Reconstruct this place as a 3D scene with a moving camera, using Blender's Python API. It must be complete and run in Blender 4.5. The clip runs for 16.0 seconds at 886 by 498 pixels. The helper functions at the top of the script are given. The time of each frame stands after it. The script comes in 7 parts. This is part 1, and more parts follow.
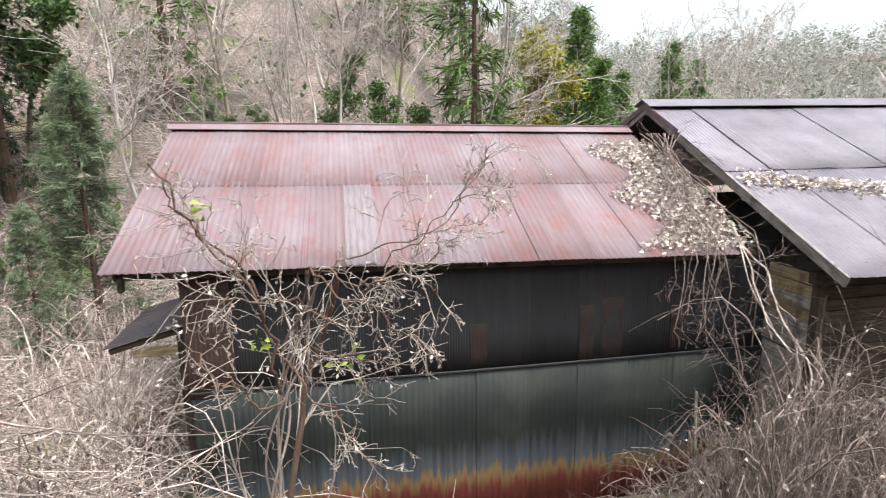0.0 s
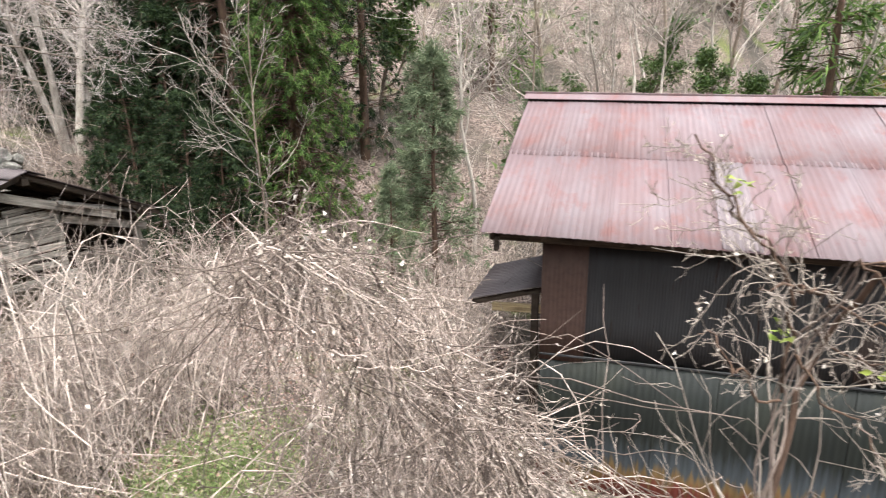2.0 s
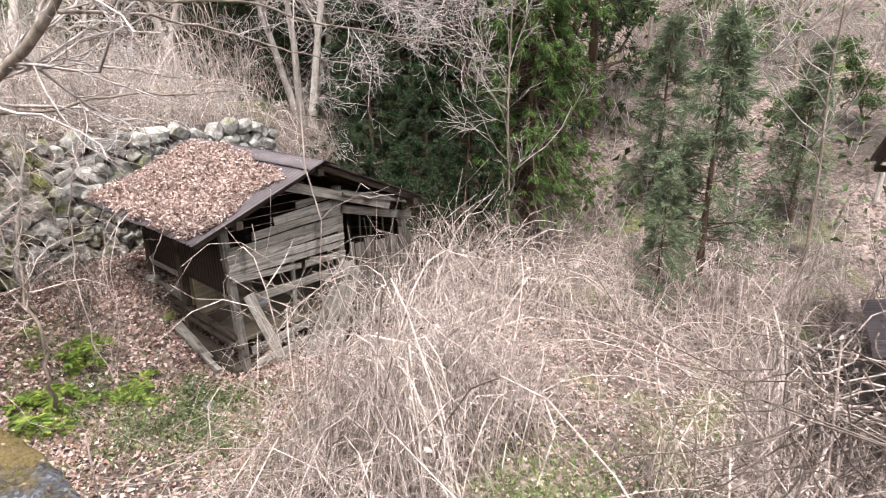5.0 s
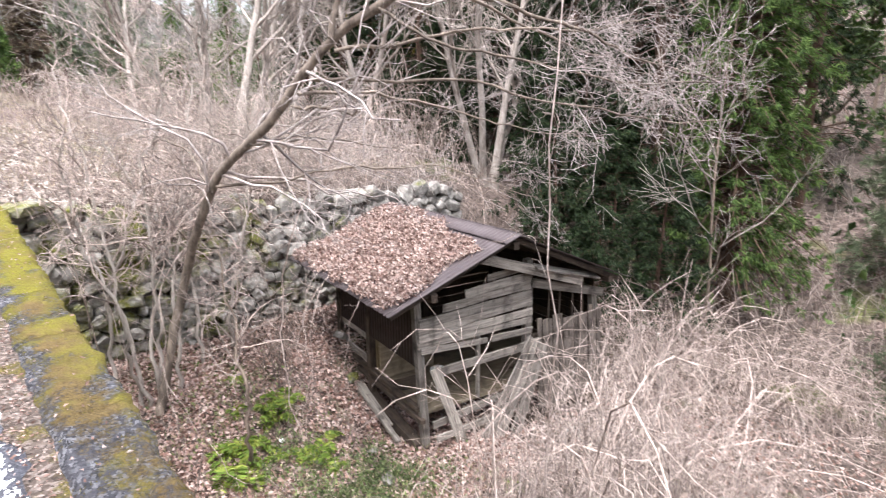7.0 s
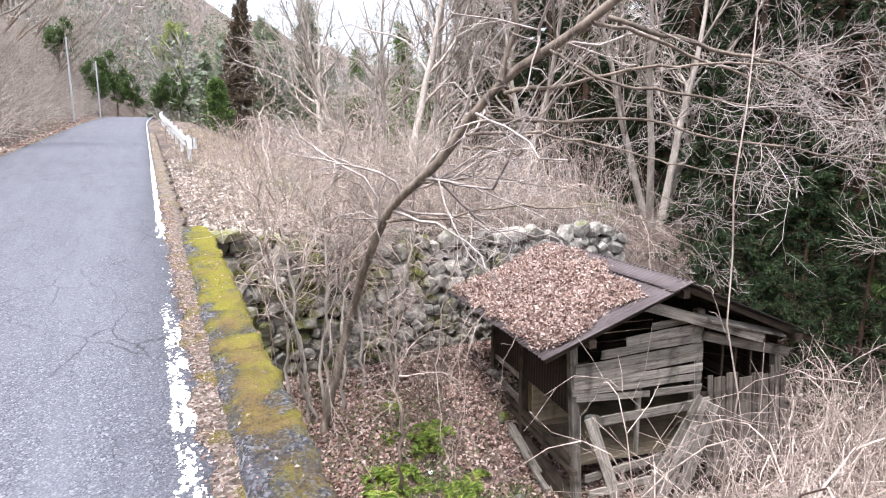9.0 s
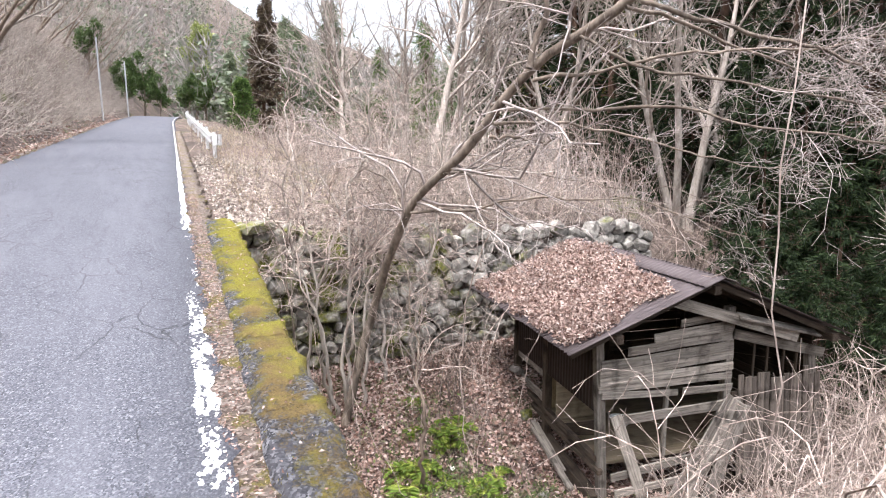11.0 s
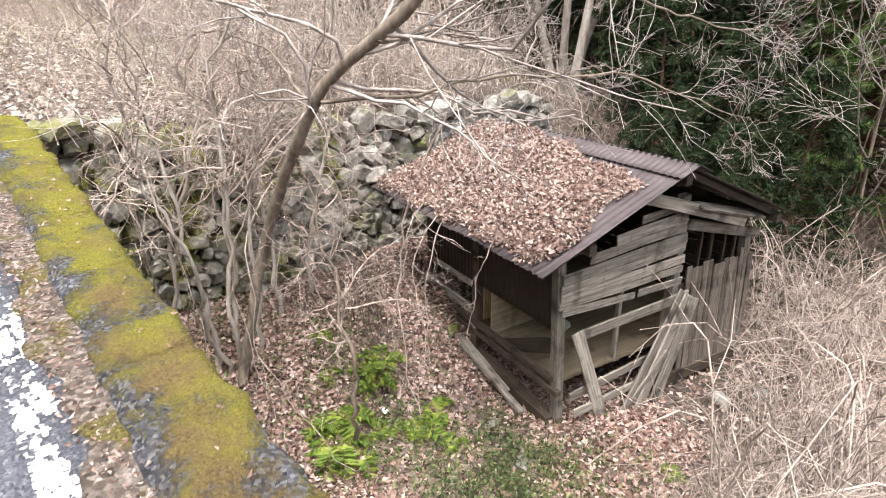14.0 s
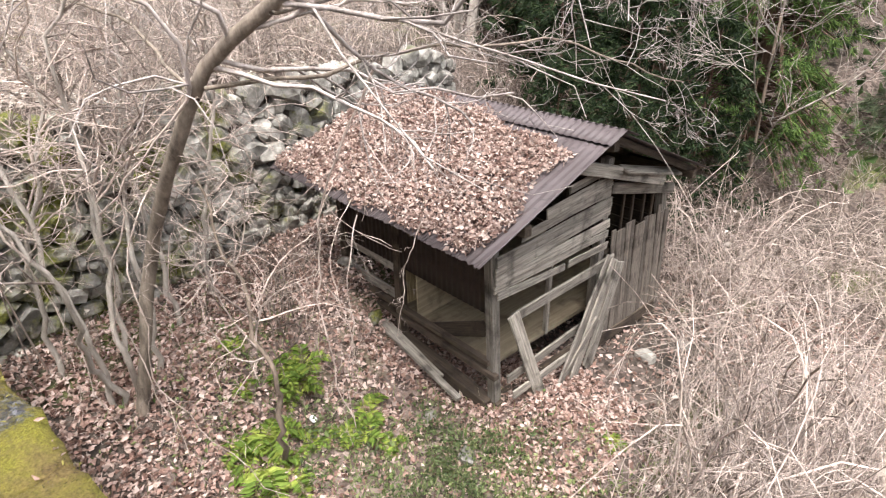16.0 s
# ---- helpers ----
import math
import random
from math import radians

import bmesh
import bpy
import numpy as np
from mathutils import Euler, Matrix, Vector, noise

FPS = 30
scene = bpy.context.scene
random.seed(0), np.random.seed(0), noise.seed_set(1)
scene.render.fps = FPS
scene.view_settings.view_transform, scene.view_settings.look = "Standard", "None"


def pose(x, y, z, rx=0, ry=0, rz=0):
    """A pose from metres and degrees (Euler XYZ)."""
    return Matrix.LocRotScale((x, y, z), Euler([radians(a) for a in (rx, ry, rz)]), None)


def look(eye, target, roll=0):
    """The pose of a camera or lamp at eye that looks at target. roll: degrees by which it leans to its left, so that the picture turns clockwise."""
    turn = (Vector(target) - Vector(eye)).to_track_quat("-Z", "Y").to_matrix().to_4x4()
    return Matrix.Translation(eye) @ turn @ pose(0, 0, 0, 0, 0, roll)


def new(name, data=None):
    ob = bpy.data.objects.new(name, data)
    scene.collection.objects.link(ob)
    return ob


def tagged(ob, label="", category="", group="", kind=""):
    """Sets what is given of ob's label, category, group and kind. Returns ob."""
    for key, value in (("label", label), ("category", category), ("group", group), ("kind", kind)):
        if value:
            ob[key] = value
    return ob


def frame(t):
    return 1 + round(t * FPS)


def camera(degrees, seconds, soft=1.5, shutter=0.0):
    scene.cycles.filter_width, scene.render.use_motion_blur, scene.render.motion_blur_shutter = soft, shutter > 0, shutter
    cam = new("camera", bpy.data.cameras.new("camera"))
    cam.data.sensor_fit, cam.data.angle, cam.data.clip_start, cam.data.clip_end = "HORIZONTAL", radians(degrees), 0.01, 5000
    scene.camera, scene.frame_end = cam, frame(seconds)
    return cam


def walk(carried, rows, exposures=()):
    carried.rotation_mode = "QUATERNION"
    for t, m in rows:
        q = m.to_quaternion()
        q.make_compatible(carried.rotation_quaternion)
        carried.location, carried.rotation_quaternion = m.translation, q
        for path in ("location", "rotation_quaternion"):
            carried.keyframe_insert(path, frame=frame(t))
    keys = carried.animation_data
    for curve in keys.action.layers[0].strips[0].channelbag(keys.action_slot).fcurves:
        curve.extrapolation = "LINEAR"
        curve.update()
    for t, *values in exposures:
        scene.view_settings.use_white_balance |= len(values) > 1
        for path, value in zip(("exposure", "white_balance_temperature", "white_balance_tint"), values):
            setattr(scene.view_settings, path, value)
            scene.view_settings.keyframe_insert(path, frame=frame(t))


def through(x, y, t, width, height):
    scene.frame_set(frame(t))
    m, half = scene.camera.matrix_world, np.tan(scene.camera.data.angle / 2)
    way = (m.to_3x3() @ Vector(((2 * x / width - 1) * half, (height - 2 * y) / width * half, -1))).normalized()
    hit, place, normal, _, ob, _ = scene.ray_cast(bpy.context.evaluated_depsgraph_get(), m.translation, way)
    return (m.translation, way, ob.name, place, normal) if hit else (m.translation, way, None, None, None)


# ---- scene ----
cam = camera(74.1, 16.0, 1.1, 0.25)
METRES, EYE, TILT, LEAN, TURN = 7.5, 1.6, -11.8, 0.8, -10.0
ROWS = [
    (0.0, 0.0, 0.0, 0.0, 0.0, 0.0, 0.0),
    (0.5, -0.0071, 0.0029, -0.0033, 6.17, -0.45, -1.29),
    (1.0, -0.0354, 0.0063, -0.0072, 13.55, -1.53, -2.9),
    (1.5, -0.0823, -0.0106, -0.0064, 20.4, -3.0, -4.52),
    (2.0, -0.1334, -0.0201, -0.0052, 25.78, -4.0, -5.63),
    (2.5, -0.1949, -0.0219, -0.0029, 31.16, -5.14, -6.59),
    (3.0, -0.2572, -0.0361, 0.0026, 35.58, -6.23, -7.49),
    (3.5, -0.3051, -0.0293, 0.0053, 37.45, -7.74, -7.42),
    (4.0, -0.3677, -0.0304, 0.0108, 38.36, -8.53, -7.65),
    (6.5, -0.5728, -0.0365, 0.0472, 47.84, -9.34, -8.63),
    (7.0, -0.5768, -0.0409, 0.0505, 55.14, -6.66, -9.67),
    (7.5, -0.5791, -0.0393, 0.0513, 61.89, -5.47, -10.3),
    (8.0, -0.5816, -0.043, 0.051, 66.86, -5.61, -10.89),
    (8.5, -0.5825, -0.0424, 0.0514, 69.46, -5.87, -11.01),
    (11.0, -0.5928, -0.0426, 0.0365, 72.84, -6.1, -11.26),
    (11.5, -0.6227, -0.0461, 0.0292, 73.0, -10.08, -11.34),
    (12.0, -0.6509, -0.0445, 0.0345, 70.2, -11.88, -11.2),
    (12.5, -0.6926, -0.0351, 0.03, 66.06, -13.24, -10.75),
    (13.0, -0.7502, -0.0513, 0.0249, 63.81, -14.99, -10.88),
    (13.5, -0.7955, -0.0714, 0.0289, 59.99, -15.26, -10.65),
    (14.0, -0.845, -0.066, 0.0285, 56.28, -15.71, -9.93),
    (14.5, -0.8883, -0.0661, 0.0284, 53.08, -16.69, -9.43),
    (15.0, -0.9275, -0.0636, 0.0311, 50.27, -18.8, -9.18),
    (15.5, -0.9256, -0.0505, 0.0394, 48.36, -19.31, -8.55),
    (16.0, -0.9289, -0.0422, 0.0477, 45.28, -18.92, -8.11),
]
walk(cam, [(t, pose(0, 0, EYE, TILT, LEAN, TURN) @ pose(METRES * x, METRES * y, METRES * z, 90 + pitch, roll, yaw)) for t, x, y, z, yaw, pitch, roll in ROWS],
     [(0.0, 1.16, 6150, 7), (1.0, 1.26, 6200, 7), (3.0, 1.2, 6380, 7), (6.5, 1.2, 6150, 15), (8.5, 1.12, 6080, 14), (11.0, 1.06, 6200, 14), (13.5, 1.1, 6480, 11), (16.0, 1.16, 6420, 11)])

# ---- sky, sun, exposure: bright overcast day ----
world = bpy.data.worlds.new("overcast_sky")
scene.world = world
world.use_nodes = True
wn = world.node_tree
wn.nodes.clear()
sky = wn.nodes.new("ShaderNodeTexSky")
sky.sky_type, sky.sun_disc = "NISHITA", False
sky.sun_elevation, sky.sun_rotation = radians(71.5), radians(142)
sky.dust_density, sky.air_density = 6.0, 1.6
soften = wn.nodes.new("ShaderNodeHueSaturation")
soften.inputs["Saturation"].default_value = 0.35
soften.inputs["Value"].default_value = 1.4
back = wn.nodes.new("ShaderNodeBackground")
back.inputs["Strength"].default_value = 0.15
wout = wn.nodes.new("ShaderNodeOutputWorld")
wn.links.new(sky.outputs[0], soften.inputs["Color"])
wn.links.new(soften.outputs[0], back.inputs[0])
wn.links.new(back.outputs[0], wout.inputs[0])

sun_data = bpy.data.lights.new("sun", "SUN")
sun_data.energy, sun_data.angle, sun_data.color = 2.6, radians(11), (1.0, 0.98, 0.95)
sun = new("sun", sun_data)
sun.matrix_world = look((7, -9, 34), (0, 0, 0))

# ---- materials ----
class Mat:
    """A node material with short helpers."""

    def __init__(self, name, rough=0.85, metal=0.0):
        self.m = bpy.data.materials.new(name)
        self.m.use_nodes = True
        self.t = self.m.node_tree
        self.b = self.t.nodes["Principled BSDF"]
        self.b.inputs["Roughness"].default_value = rough
        self.b.inputs["Metallic"].default_value = metal
        self.b.inputs["Specular IOR Level"].default_value = 0.3
        self.geo = self.t.nodes.new("ShaderNodeTexCoord").outputs["Object"]

    def n(self, kind, **kw):
        node = self.t.nodes.new(kind)
        for k, v in kw.items():
            node.inputs[k.replace("_", " ")].default_value = v
        return node

    def l(self, a, b):
        self.t.links.new(a, b)

    def coord(self, sx=1, sy=1, sz=1, src=None):
        m = self.n("ShaderNodeMapping", Scale=(sx, sy, sz))
        self.l(src or self.geo, m.inputs[0])
        return m.outputs[0]

    def world(self):
        return self.t.nodes.new("ShaderNodeNewGeometry").outputs["Position"]

    def noise(self, scale, detail=4, src=None, rough=0.6):
        m = self.n("ShaderNodeTexNoise", Scale=scale, Detail=detail, Roughness=rough)
        self.l(src or self.geo, m.inputs["Vector"])
        return m.outputs["Fac"]

    def ramp(self, fac, stops):
        r = self.t.nodes.new("ShaderNodeValToRGB")
        e = r.color_ramp.elements
        while len(e) < len(stops):
            e.new(0.5)
        for el, (p, c) in zip(e, stops):
            el.position, el.color = p, (*c, 1) if len(c) == 3 else c
        self.l(fac, r.inputs[0])
        return r.outputs[0]

    def step(self, fac, lo, hi):
        m = self.t.nodes.new("ShaderNodeMapRange")
        m.inputs["From Min"].default_value, m.inputs["From Max"].default_value = lo, hi
        self.l(fac, m.inputs["Value"])
        return m.outputs[0]

    def math(self, op, a, b):
        m = self.t.nodes.new("ShaderNodeMath")
        m.operation = op
        for i, v in enumerate((a, b)):
            if isinstance(v, (int, float)):
                m.inputs[i].default_value = v
            else:
                self.l(v, m.inputs[i])
        return m.outputs[0]

    def mix(self, fac, a, b, mode="MIX"):
        m = self.t.nodes.new("ShaderNodeMix")
        m.data_type, m.blend_type = "RGBA", mode
        for i, v in ((0, fac), (6, a), (7, b)):
            if isinstance(v, (int, float)):
                m.inputs[i].default_value = v
            elif isinstance(v, tuple):
                m.inputs[i].default_value = (*v, 1)
            else:
                self.l(v, m.inputs[i])
        return m.outputs[2]

    def vary(self, col, amount=0.3, island=False):
        """Brightness that differs from piece to piece."""
        src = self.t.nodes.new("ShaderNodeNewGeometry").outputs["Random Per Island"] if island else self.t.nodes.new("ShaderNodeObjectInfo").outputs["Random"]
        h = self.t.nodes.new("ShaderNodeHueSaturation")
        self.l(self.math("ADD", self.math("MULTIPLY", src, 2 * amount), 1 - amount), h.inputs["Value"])
        if isinstance(col, tuple):
            h.inputs["Color"].default_value = (*col, 1)
        else:
            self.l(col, h.inputs["Color"])
        return h.outputs[0]

    def rnd(self, island=False):
        return self.t.nodes.new("ShaderNodeNewGeometry").outputs["Random Per Island"] if island else self.t.nodes.new("ShaderNodeObjectInfo").outputs["Random"]

    def axis(self, src, which):
        s = self.t.nodes.new("ShaderNodeSeparateXYZ")
        self.l(src, s.inputs[0])
        return s.outputs[which]

    def done(self, col=None, bump=None, strength=0.4, dist=0.02, rough=None, through=0.0):
        if col is not None:
            if isinstance(col, tuple):
                self.b.inputs["Base Color"].default_value = (*col, 1)
            else:
                self.l(col, self.b.inputs["Base Color"])
        if bump is not None:
            k = self.n("ShaderNodeBump", Strength=strength, Distance=dist)
            self.l(bump, k.inputs["Height"])
            self.l(k.outputs[0], self.b.inputs["Normal"])
        if rough is not None:
            self.l(rough, self.b.inputs["Roughness"])
        if through:
            tr = self.n("ShaderNodeBsdfTranslucent")
            if isinstance(col, tuple):
                tr.inputs[0].default_value = (*col, 1)
            else:
                self.l(col, tr.inputs[0])
            mx = self.n("ShaderNodeMixShader", Fac=through)
            self.l(self.b.outputs[0], mx.inputs[1])
            self.l(tr.outputs[0], mx.inputs[2])
            self.l(mx.outputs[0], self.t.nodes["Material Output"].inputs[0])
        return self.m


def mat_asphalt():
    m = Mat("asphalt", 0.8)
    cell = m.n("ShaderNodeTexVoronoi", Scale=105.0)
    m.l(m.geo, cell.inputs["Vector"])
    chip = m.axis(cell.outputs["Color"], 0)
    c = m.ramp(chip, [(0.1, (0.035, 0.037, 0.045)), (0.5, (0.085, 0.088, 0.106)), (0.85, (0.15, 0.153, 0.176)), (0.98, (0.23, 0.23, 0.24))])
    c = m.mix(m.step(m.noise(26, 5, rough=0.75), 0.42, 0.66), c, m.ramp(m.noise(120, 3), [(0.35, (0.04, 0.042, 0.05)), (0.65, (0.105, 0.108, 0.126))]))
    worn = m.step(m.noise(2.0, 6, m.coord(0.25, 1.6, 1), 0.65), 0.4, 0.68)
    c = m.mix(m.math("MULTIPLY", worn, 0.6), c, m.ramp(m.noise(75, 4, rough=0.8), [(0.3, (0.055, 0.057, 0.068)), (0.7, (0.19, 0.193, 0.218))]))
    net = m.n("ShaderNodeTexVoronoi", Scale=2.3)
    net.feature = "DISTANCE_TO_EDGE"
    wave = m.n("ShaderNodeTexNoise", Scale=6.0, Detail=4.0)
    m.l(m.geo, wave.inputs["Vector"])
    m.l(m.mix(0.08, m.coord(0.6, 1, 1), wave.outputs["Color"]), net.inputs["Vector"])
    crack = m.math("MULTIPLY", m.step(net.outputs["Distance"], 0.014, 0.002), m.step(m.noise(0.8, 4), 0.44, 0.6))
    c = m.mix(m.math("MULTIPLY", crack, 0.75), c, (0.022, 0.022, 0.024))
    h = m.math("SUBTRACT", m.math("MULTIPLY", chip, 0.6), crack)
    return m.done(c, h, 0.7, 0.008)


def mat_paint():
    m = Mat("road_paint", 0.6)
    c = m.ramp(m.noise(25, 6), [(0.3, (0.45, 0.45, 0.43)), (0.5, (0.78, 0.78, 0.77))])
    return m.done(c, m.noise(150, 3), 0.4, 0.004)


def mat_verge():
    m = Mat("gravel_verge", 0.95)
    cell = m.n("ShaderNodeTexVoronoi", Scale=48.0)
    m.l(m.geo, cell.inputs["Vector"])
    c = m.ramp(m.axis(cell.outputs["Color"], 1), [(0.05, (0.045, 0.033, 0.027)), (0.5, (0.18, 0.14, 0.115)), (0.95, (0.4, 0.34, 0.3))])
    c = m.mix(m.step(m.noise(30, 5), 0.4, 0.7), c, (0.11, 0.085, 0.068))
    c = m.mix(m.step(m.noise(3.4, 7, rough=0.7), 0.52, 0.6), c, m.ramp(m.noise(90, 4), [(0.35, (0.06, 0.05, 0.012)), (0.65, (0.22, 0.18, 0.05))]))
    return m.done(c, m.noise(80, 5, rough=0.7), 1.0, 0.03)


def mat_moss_concrete():
    """Dark pebbly concrete under moss: yellow-green where it is thick, brown where it has dried."""
    m = Mat("mossy_concrete", 0.95)
    v = m.n("ShaderNodeTexVoronoi", Scale=70.0)
    m.l(m.geo, v.inputs["Vector"])
    agg = m.ramp(m.axis(v.outputs["Color"], 0), [(0.1, (0.04, 0.04, 0.046)), (0.6, (0.12, 0.12, 0.135)), (0.95, (0.3, 0.3, 0.32))])
    agg = m.mix(m.step(m.noise(9, 6), 0.45, 0.7), agg, (0.1, 0.098, 0.112))
    moss = m.ramp(m.noise(95, 7, rough=0.8), [(0.3, (0.055, 0.05, 0.008)), (0.47, (0.2, 0.18, 0.022)), (0.66, (0.38, 0.35, 0.05))])
    brown = m.ramp(m.noise(75, 5, rough=0.75), [(0.3, (0.07, 0.045, 0.018)), (0.66, (0.29, 0.205, 0.075))])
    along = m.axis(m.geo, 0)
    dry = m.math("ADD", m.noise(3.2, 7, rough=0.65), m.math("MULTIPLY", m.math("ADD", along, 9.0), 0.045))
    moss = m.mix(m.step(dry, 0.42, 0.62), moss, brown)
    thick = m.math("ADD", m.math("MULTIPLY", m.noise(2.1, 9, rough=0.72), 0.74), m.math("MULTIPLY", m.noise(30, 6, rough=0.8), 0.26))
    thick = m.math("SUBTRACT", thick, m.math("MULTIPLY", m.math("ADD", along, 9.0), 0.012))
    across = m.math("ADD", m.math("SUBTRACT", m.axis(m.geo, 1), 1.03), m.math("MULTIPLY", m.math("ADD", along, 9.0), 0.047))
    thick = m.math("SUBTRACT", thick, m.math("MULTIPLY", m.step(across, 0.17, 0.02), 0.075))
    cover = m.step(thick, 0.41, 0.49)
    c = m.mix(cover, agg, moss)
    h = m.math("ADD", m.math("MULTIPLY", cover, 0.7), m.math("MULTIPLY", m.noise(110, 6, rough=0.75), 0.9))
    return m.done(c, h, 1.0, 0.035)


def mat_soil():
    m = Mat("leafy_ground", 1.0)
    w = m.world()
    v = m.t.nodes.new("ShaderNodeTexVoronoi")
    v.inputs["Scale"].default_value = 16
    m.l(w, v.inputs["Vector"])
    leafy = m.mix(m.noise(9, 5, w), v.outputs["Color"], (0.5, 0.5, 0.5))
    c = m.ramp(m.axis(leafy, 0), [(0.2, (0.035, 0.026, 0.02)), (0.45, (0.125, 0.09, 0.076)), (0.75, (0.29, 0.225, 0.195))])
    dark = m.step(m.noise(0.35, 5, w), 0.4, 0.65)
    c = m.mix(dark, c, m.ramp(m.noise(6, 5, w), [(0.35, (0.025, 0.021, 0.017)), (0.65, (0.1, 0.082, 0.066))]))
    green = m.step(m.noise(0.55, 6, w), 0.57, 0.68)
    c = m.mix(green, c, m.ramp(m.noise(14, 5, w), [(0.35, (0.05, 0.06, 0.02)), (0.65, (0.16, 0.17, 0.06))]))
    return m.done(c, m.noise(22, 6, w), 1.0, 0.06)


def mat_stone():
    m = Mat("field_stone", 0.92)
    w = m.world()
    c = m.ramp(m.noise(9, 6, w), [(0.25, (0.09, 0.083, 0.072)), (0.5, (0.24, 0.225, 0.2)), (0.75, (0.45, 0.43, 0.39))])
    c = m.vary(c, 0.4)
    moss = m.ramp(m.noise(30, 5, w), [(0.35, (0.05, 0.055, 0.012)), (0.65, (0.2, 0.2, 0.04))])
    c = m.mix(m.step(m.math("SUBTRACT", m.noise(1.6, 7, w, rough=0.7), m.math("MULTIPLY", m.math("SUBTRACT", m.axis(w, 1), 3.0), 0.025)), 0.47, 0.6), c, moss)
    return m.done(c, m.noise(18, 7, w), 0.7, 0.03)


def mat_wood(name, dark, light, scale=1.0, island=False, amount=0.28):
    """Weathered wood whose grain runs along local x."""
    m = Mat(name, 0.9)
    src = m.coord(1.2 * scale, 22 * scale, 22 * scale)
    off = m.n("ShaderNodeVectorMath")
    off.operation = "ADD"
    r = m.n("ShaderNodeCombineXYZ")
    m.l(m.math("MULTIPLY", m.rnd(island), 40.0), r.inputs[1])
    m.l(src, off.inputs[0])
    m.l(r.outputs[0], off.inputs[1])
    g = m.noise(2.2, 7, off.outputs[0], 0.7)
    c = m.ramp(g, [(0.28, dark), (0.5, tuple((a + b) / 2 for a, b in zip(dark, light))), (0.72, light)])
    c = m.mix(m.step(m.noise(3.5, 4), 0.52, 0.72), c, tuple(a * 0.75 for a in dark))
    c = m.vary(c, amount, island)
    return m.done(c, g, 0.6, 0.012)


def mat_red_roof():
    m = Mat("faded_red_sheet", 0.7, 0.0)
    m.b.inputs["Specular IOR Level"].default_value = 0.25
    w = m.world()
    c = m.ramp(m.noise(1.1, 6, m.coord(1.0, 0.5, 0.5, w)), [(0.3, (0.112, 0.066, 0.066)), (0.5, (0.132, 0.092, 0.096)), (0.7, (0.156, 0.13, 0.14))])
    streak = m.noise(2.0, 6, m.coord(7, 0.5, 0.5, w))
    c = m.mix(m.step(streak, 0.55, 0.75), c, (0.165, 0.122, 0.128))
    c = m.mix(m.math("MULTIPLY", m.step(m.noise(4, 7, m.coord(1, 0.5, 0.5, w), 0.7), 0.5, 0.68), 0.8), c, (0.135, 0.058, 0.053))
    c = m.vary(c, 0.08)
    return m.done(c, m.noise(60, 4, w), 0.12, 0.01)


def mat_bare_patch():
    m = Mat("bare_zinc_sheet", 0.7, 0.0)
    c = m.ramp(m.noise(6, 6, m.coord(10, 0.7, 0.7)), [(0.35, (0.105, 0.085, 0.09)), (0.65, (0.17, 0.135, 0.14))])
    return m.done(c, m.noise(50, 3), 0.1, 0.01)


def mat_brown_roof(name, a, b):
    m = Mat(name, 0.62)
    m.b.inputs["Specular IOR Level"].default_value = 0.35
    w = m.world()
    c = m.ramp(m.noise(1.6, 6, w), [(0.3, a), (0.7, b)])
    c = m.mix(m.step(m.noise(9, 6, m.coord(1, 3, 3, w)), 0.6, 0.75), c, tuple(v * 0.45 for v in a))
    c = m.vary(c, 0.15)
    return m.done(c, m.noise(40, 5, w), 0.2, 0.01)


def mat_wall_sheet(rusty=True):
    m = Mat("zinc_wall_sheet" if rusty else "dark_wall_sheet", 0.55, 0.1)
    m.b.inputs["Specular IOR Level"].default_value = 0.15
    w = m.world()
    streak = m.noise(1.5, 7, m.coord(9, 1, 0.8, w))
    if rusty:
        c = m.ramp(streak, [(0.2, (0.014, 0.016, 0.0155)), (0.6, (0.018, 0.02, 0.018)), (0.9, (0.023, 0.0245, 0.021))])
        c = m.mix(m.step(m.noise(1.2, 6, w), 0.5, 0.72), c, (0.032, 0.034, 0.026))
        z = m.axis(w, 2)
        edge = m.math("ADD", z, m.math("MULTIPLY", m.math("SUBTRACT", m.noise(3.5, 7, m.coord(4.5, 1, 0.25, w)), 0.5), 0.8))
        c = m.mix(m.step(edge, -2.15, -2.45), c, (0.046, 0.054, 0.061))
        c = m.mix(m.step(edge, -2.5, -2.62), c, (0.13, 0.085, 0.038))
        c = m.mix(m.step(edge, -2.66, -2.8), c, (0.12, 0.032, 0.024))
    else:
        c = m.ramp(streak, [(0.25, (0.031, 0.031, 0.032)), (0.6, (0.039, 0.039, 0.041)), (0.9, (0.05, 0.05, 0.052))])
        c = m.mix(m.step(m.noise(2.2, 6, m.coord(5, 1, 0.6, w)), 0.6, 0.7), c, (0.026, 0.014, 0.011))
    c = m.vary(c, 0.12)
    return m.done(c, m.noise(50, 4, w), 0.15, 0.01)


def mat_bark(name, dark, light, island=True, amount=0.3):
    m = Mat(name, 0.95)
    w = m.world()
    c = m.ramp(m.noise(9, 8, m.coord(1, 1, 0.3, w), 0.75), [(0.32, dark), (0.66, light)])
    c = m.vary(c, amount, island)
    return m.done(c, m.noise(45, 5, w), 0.6, 0.01)


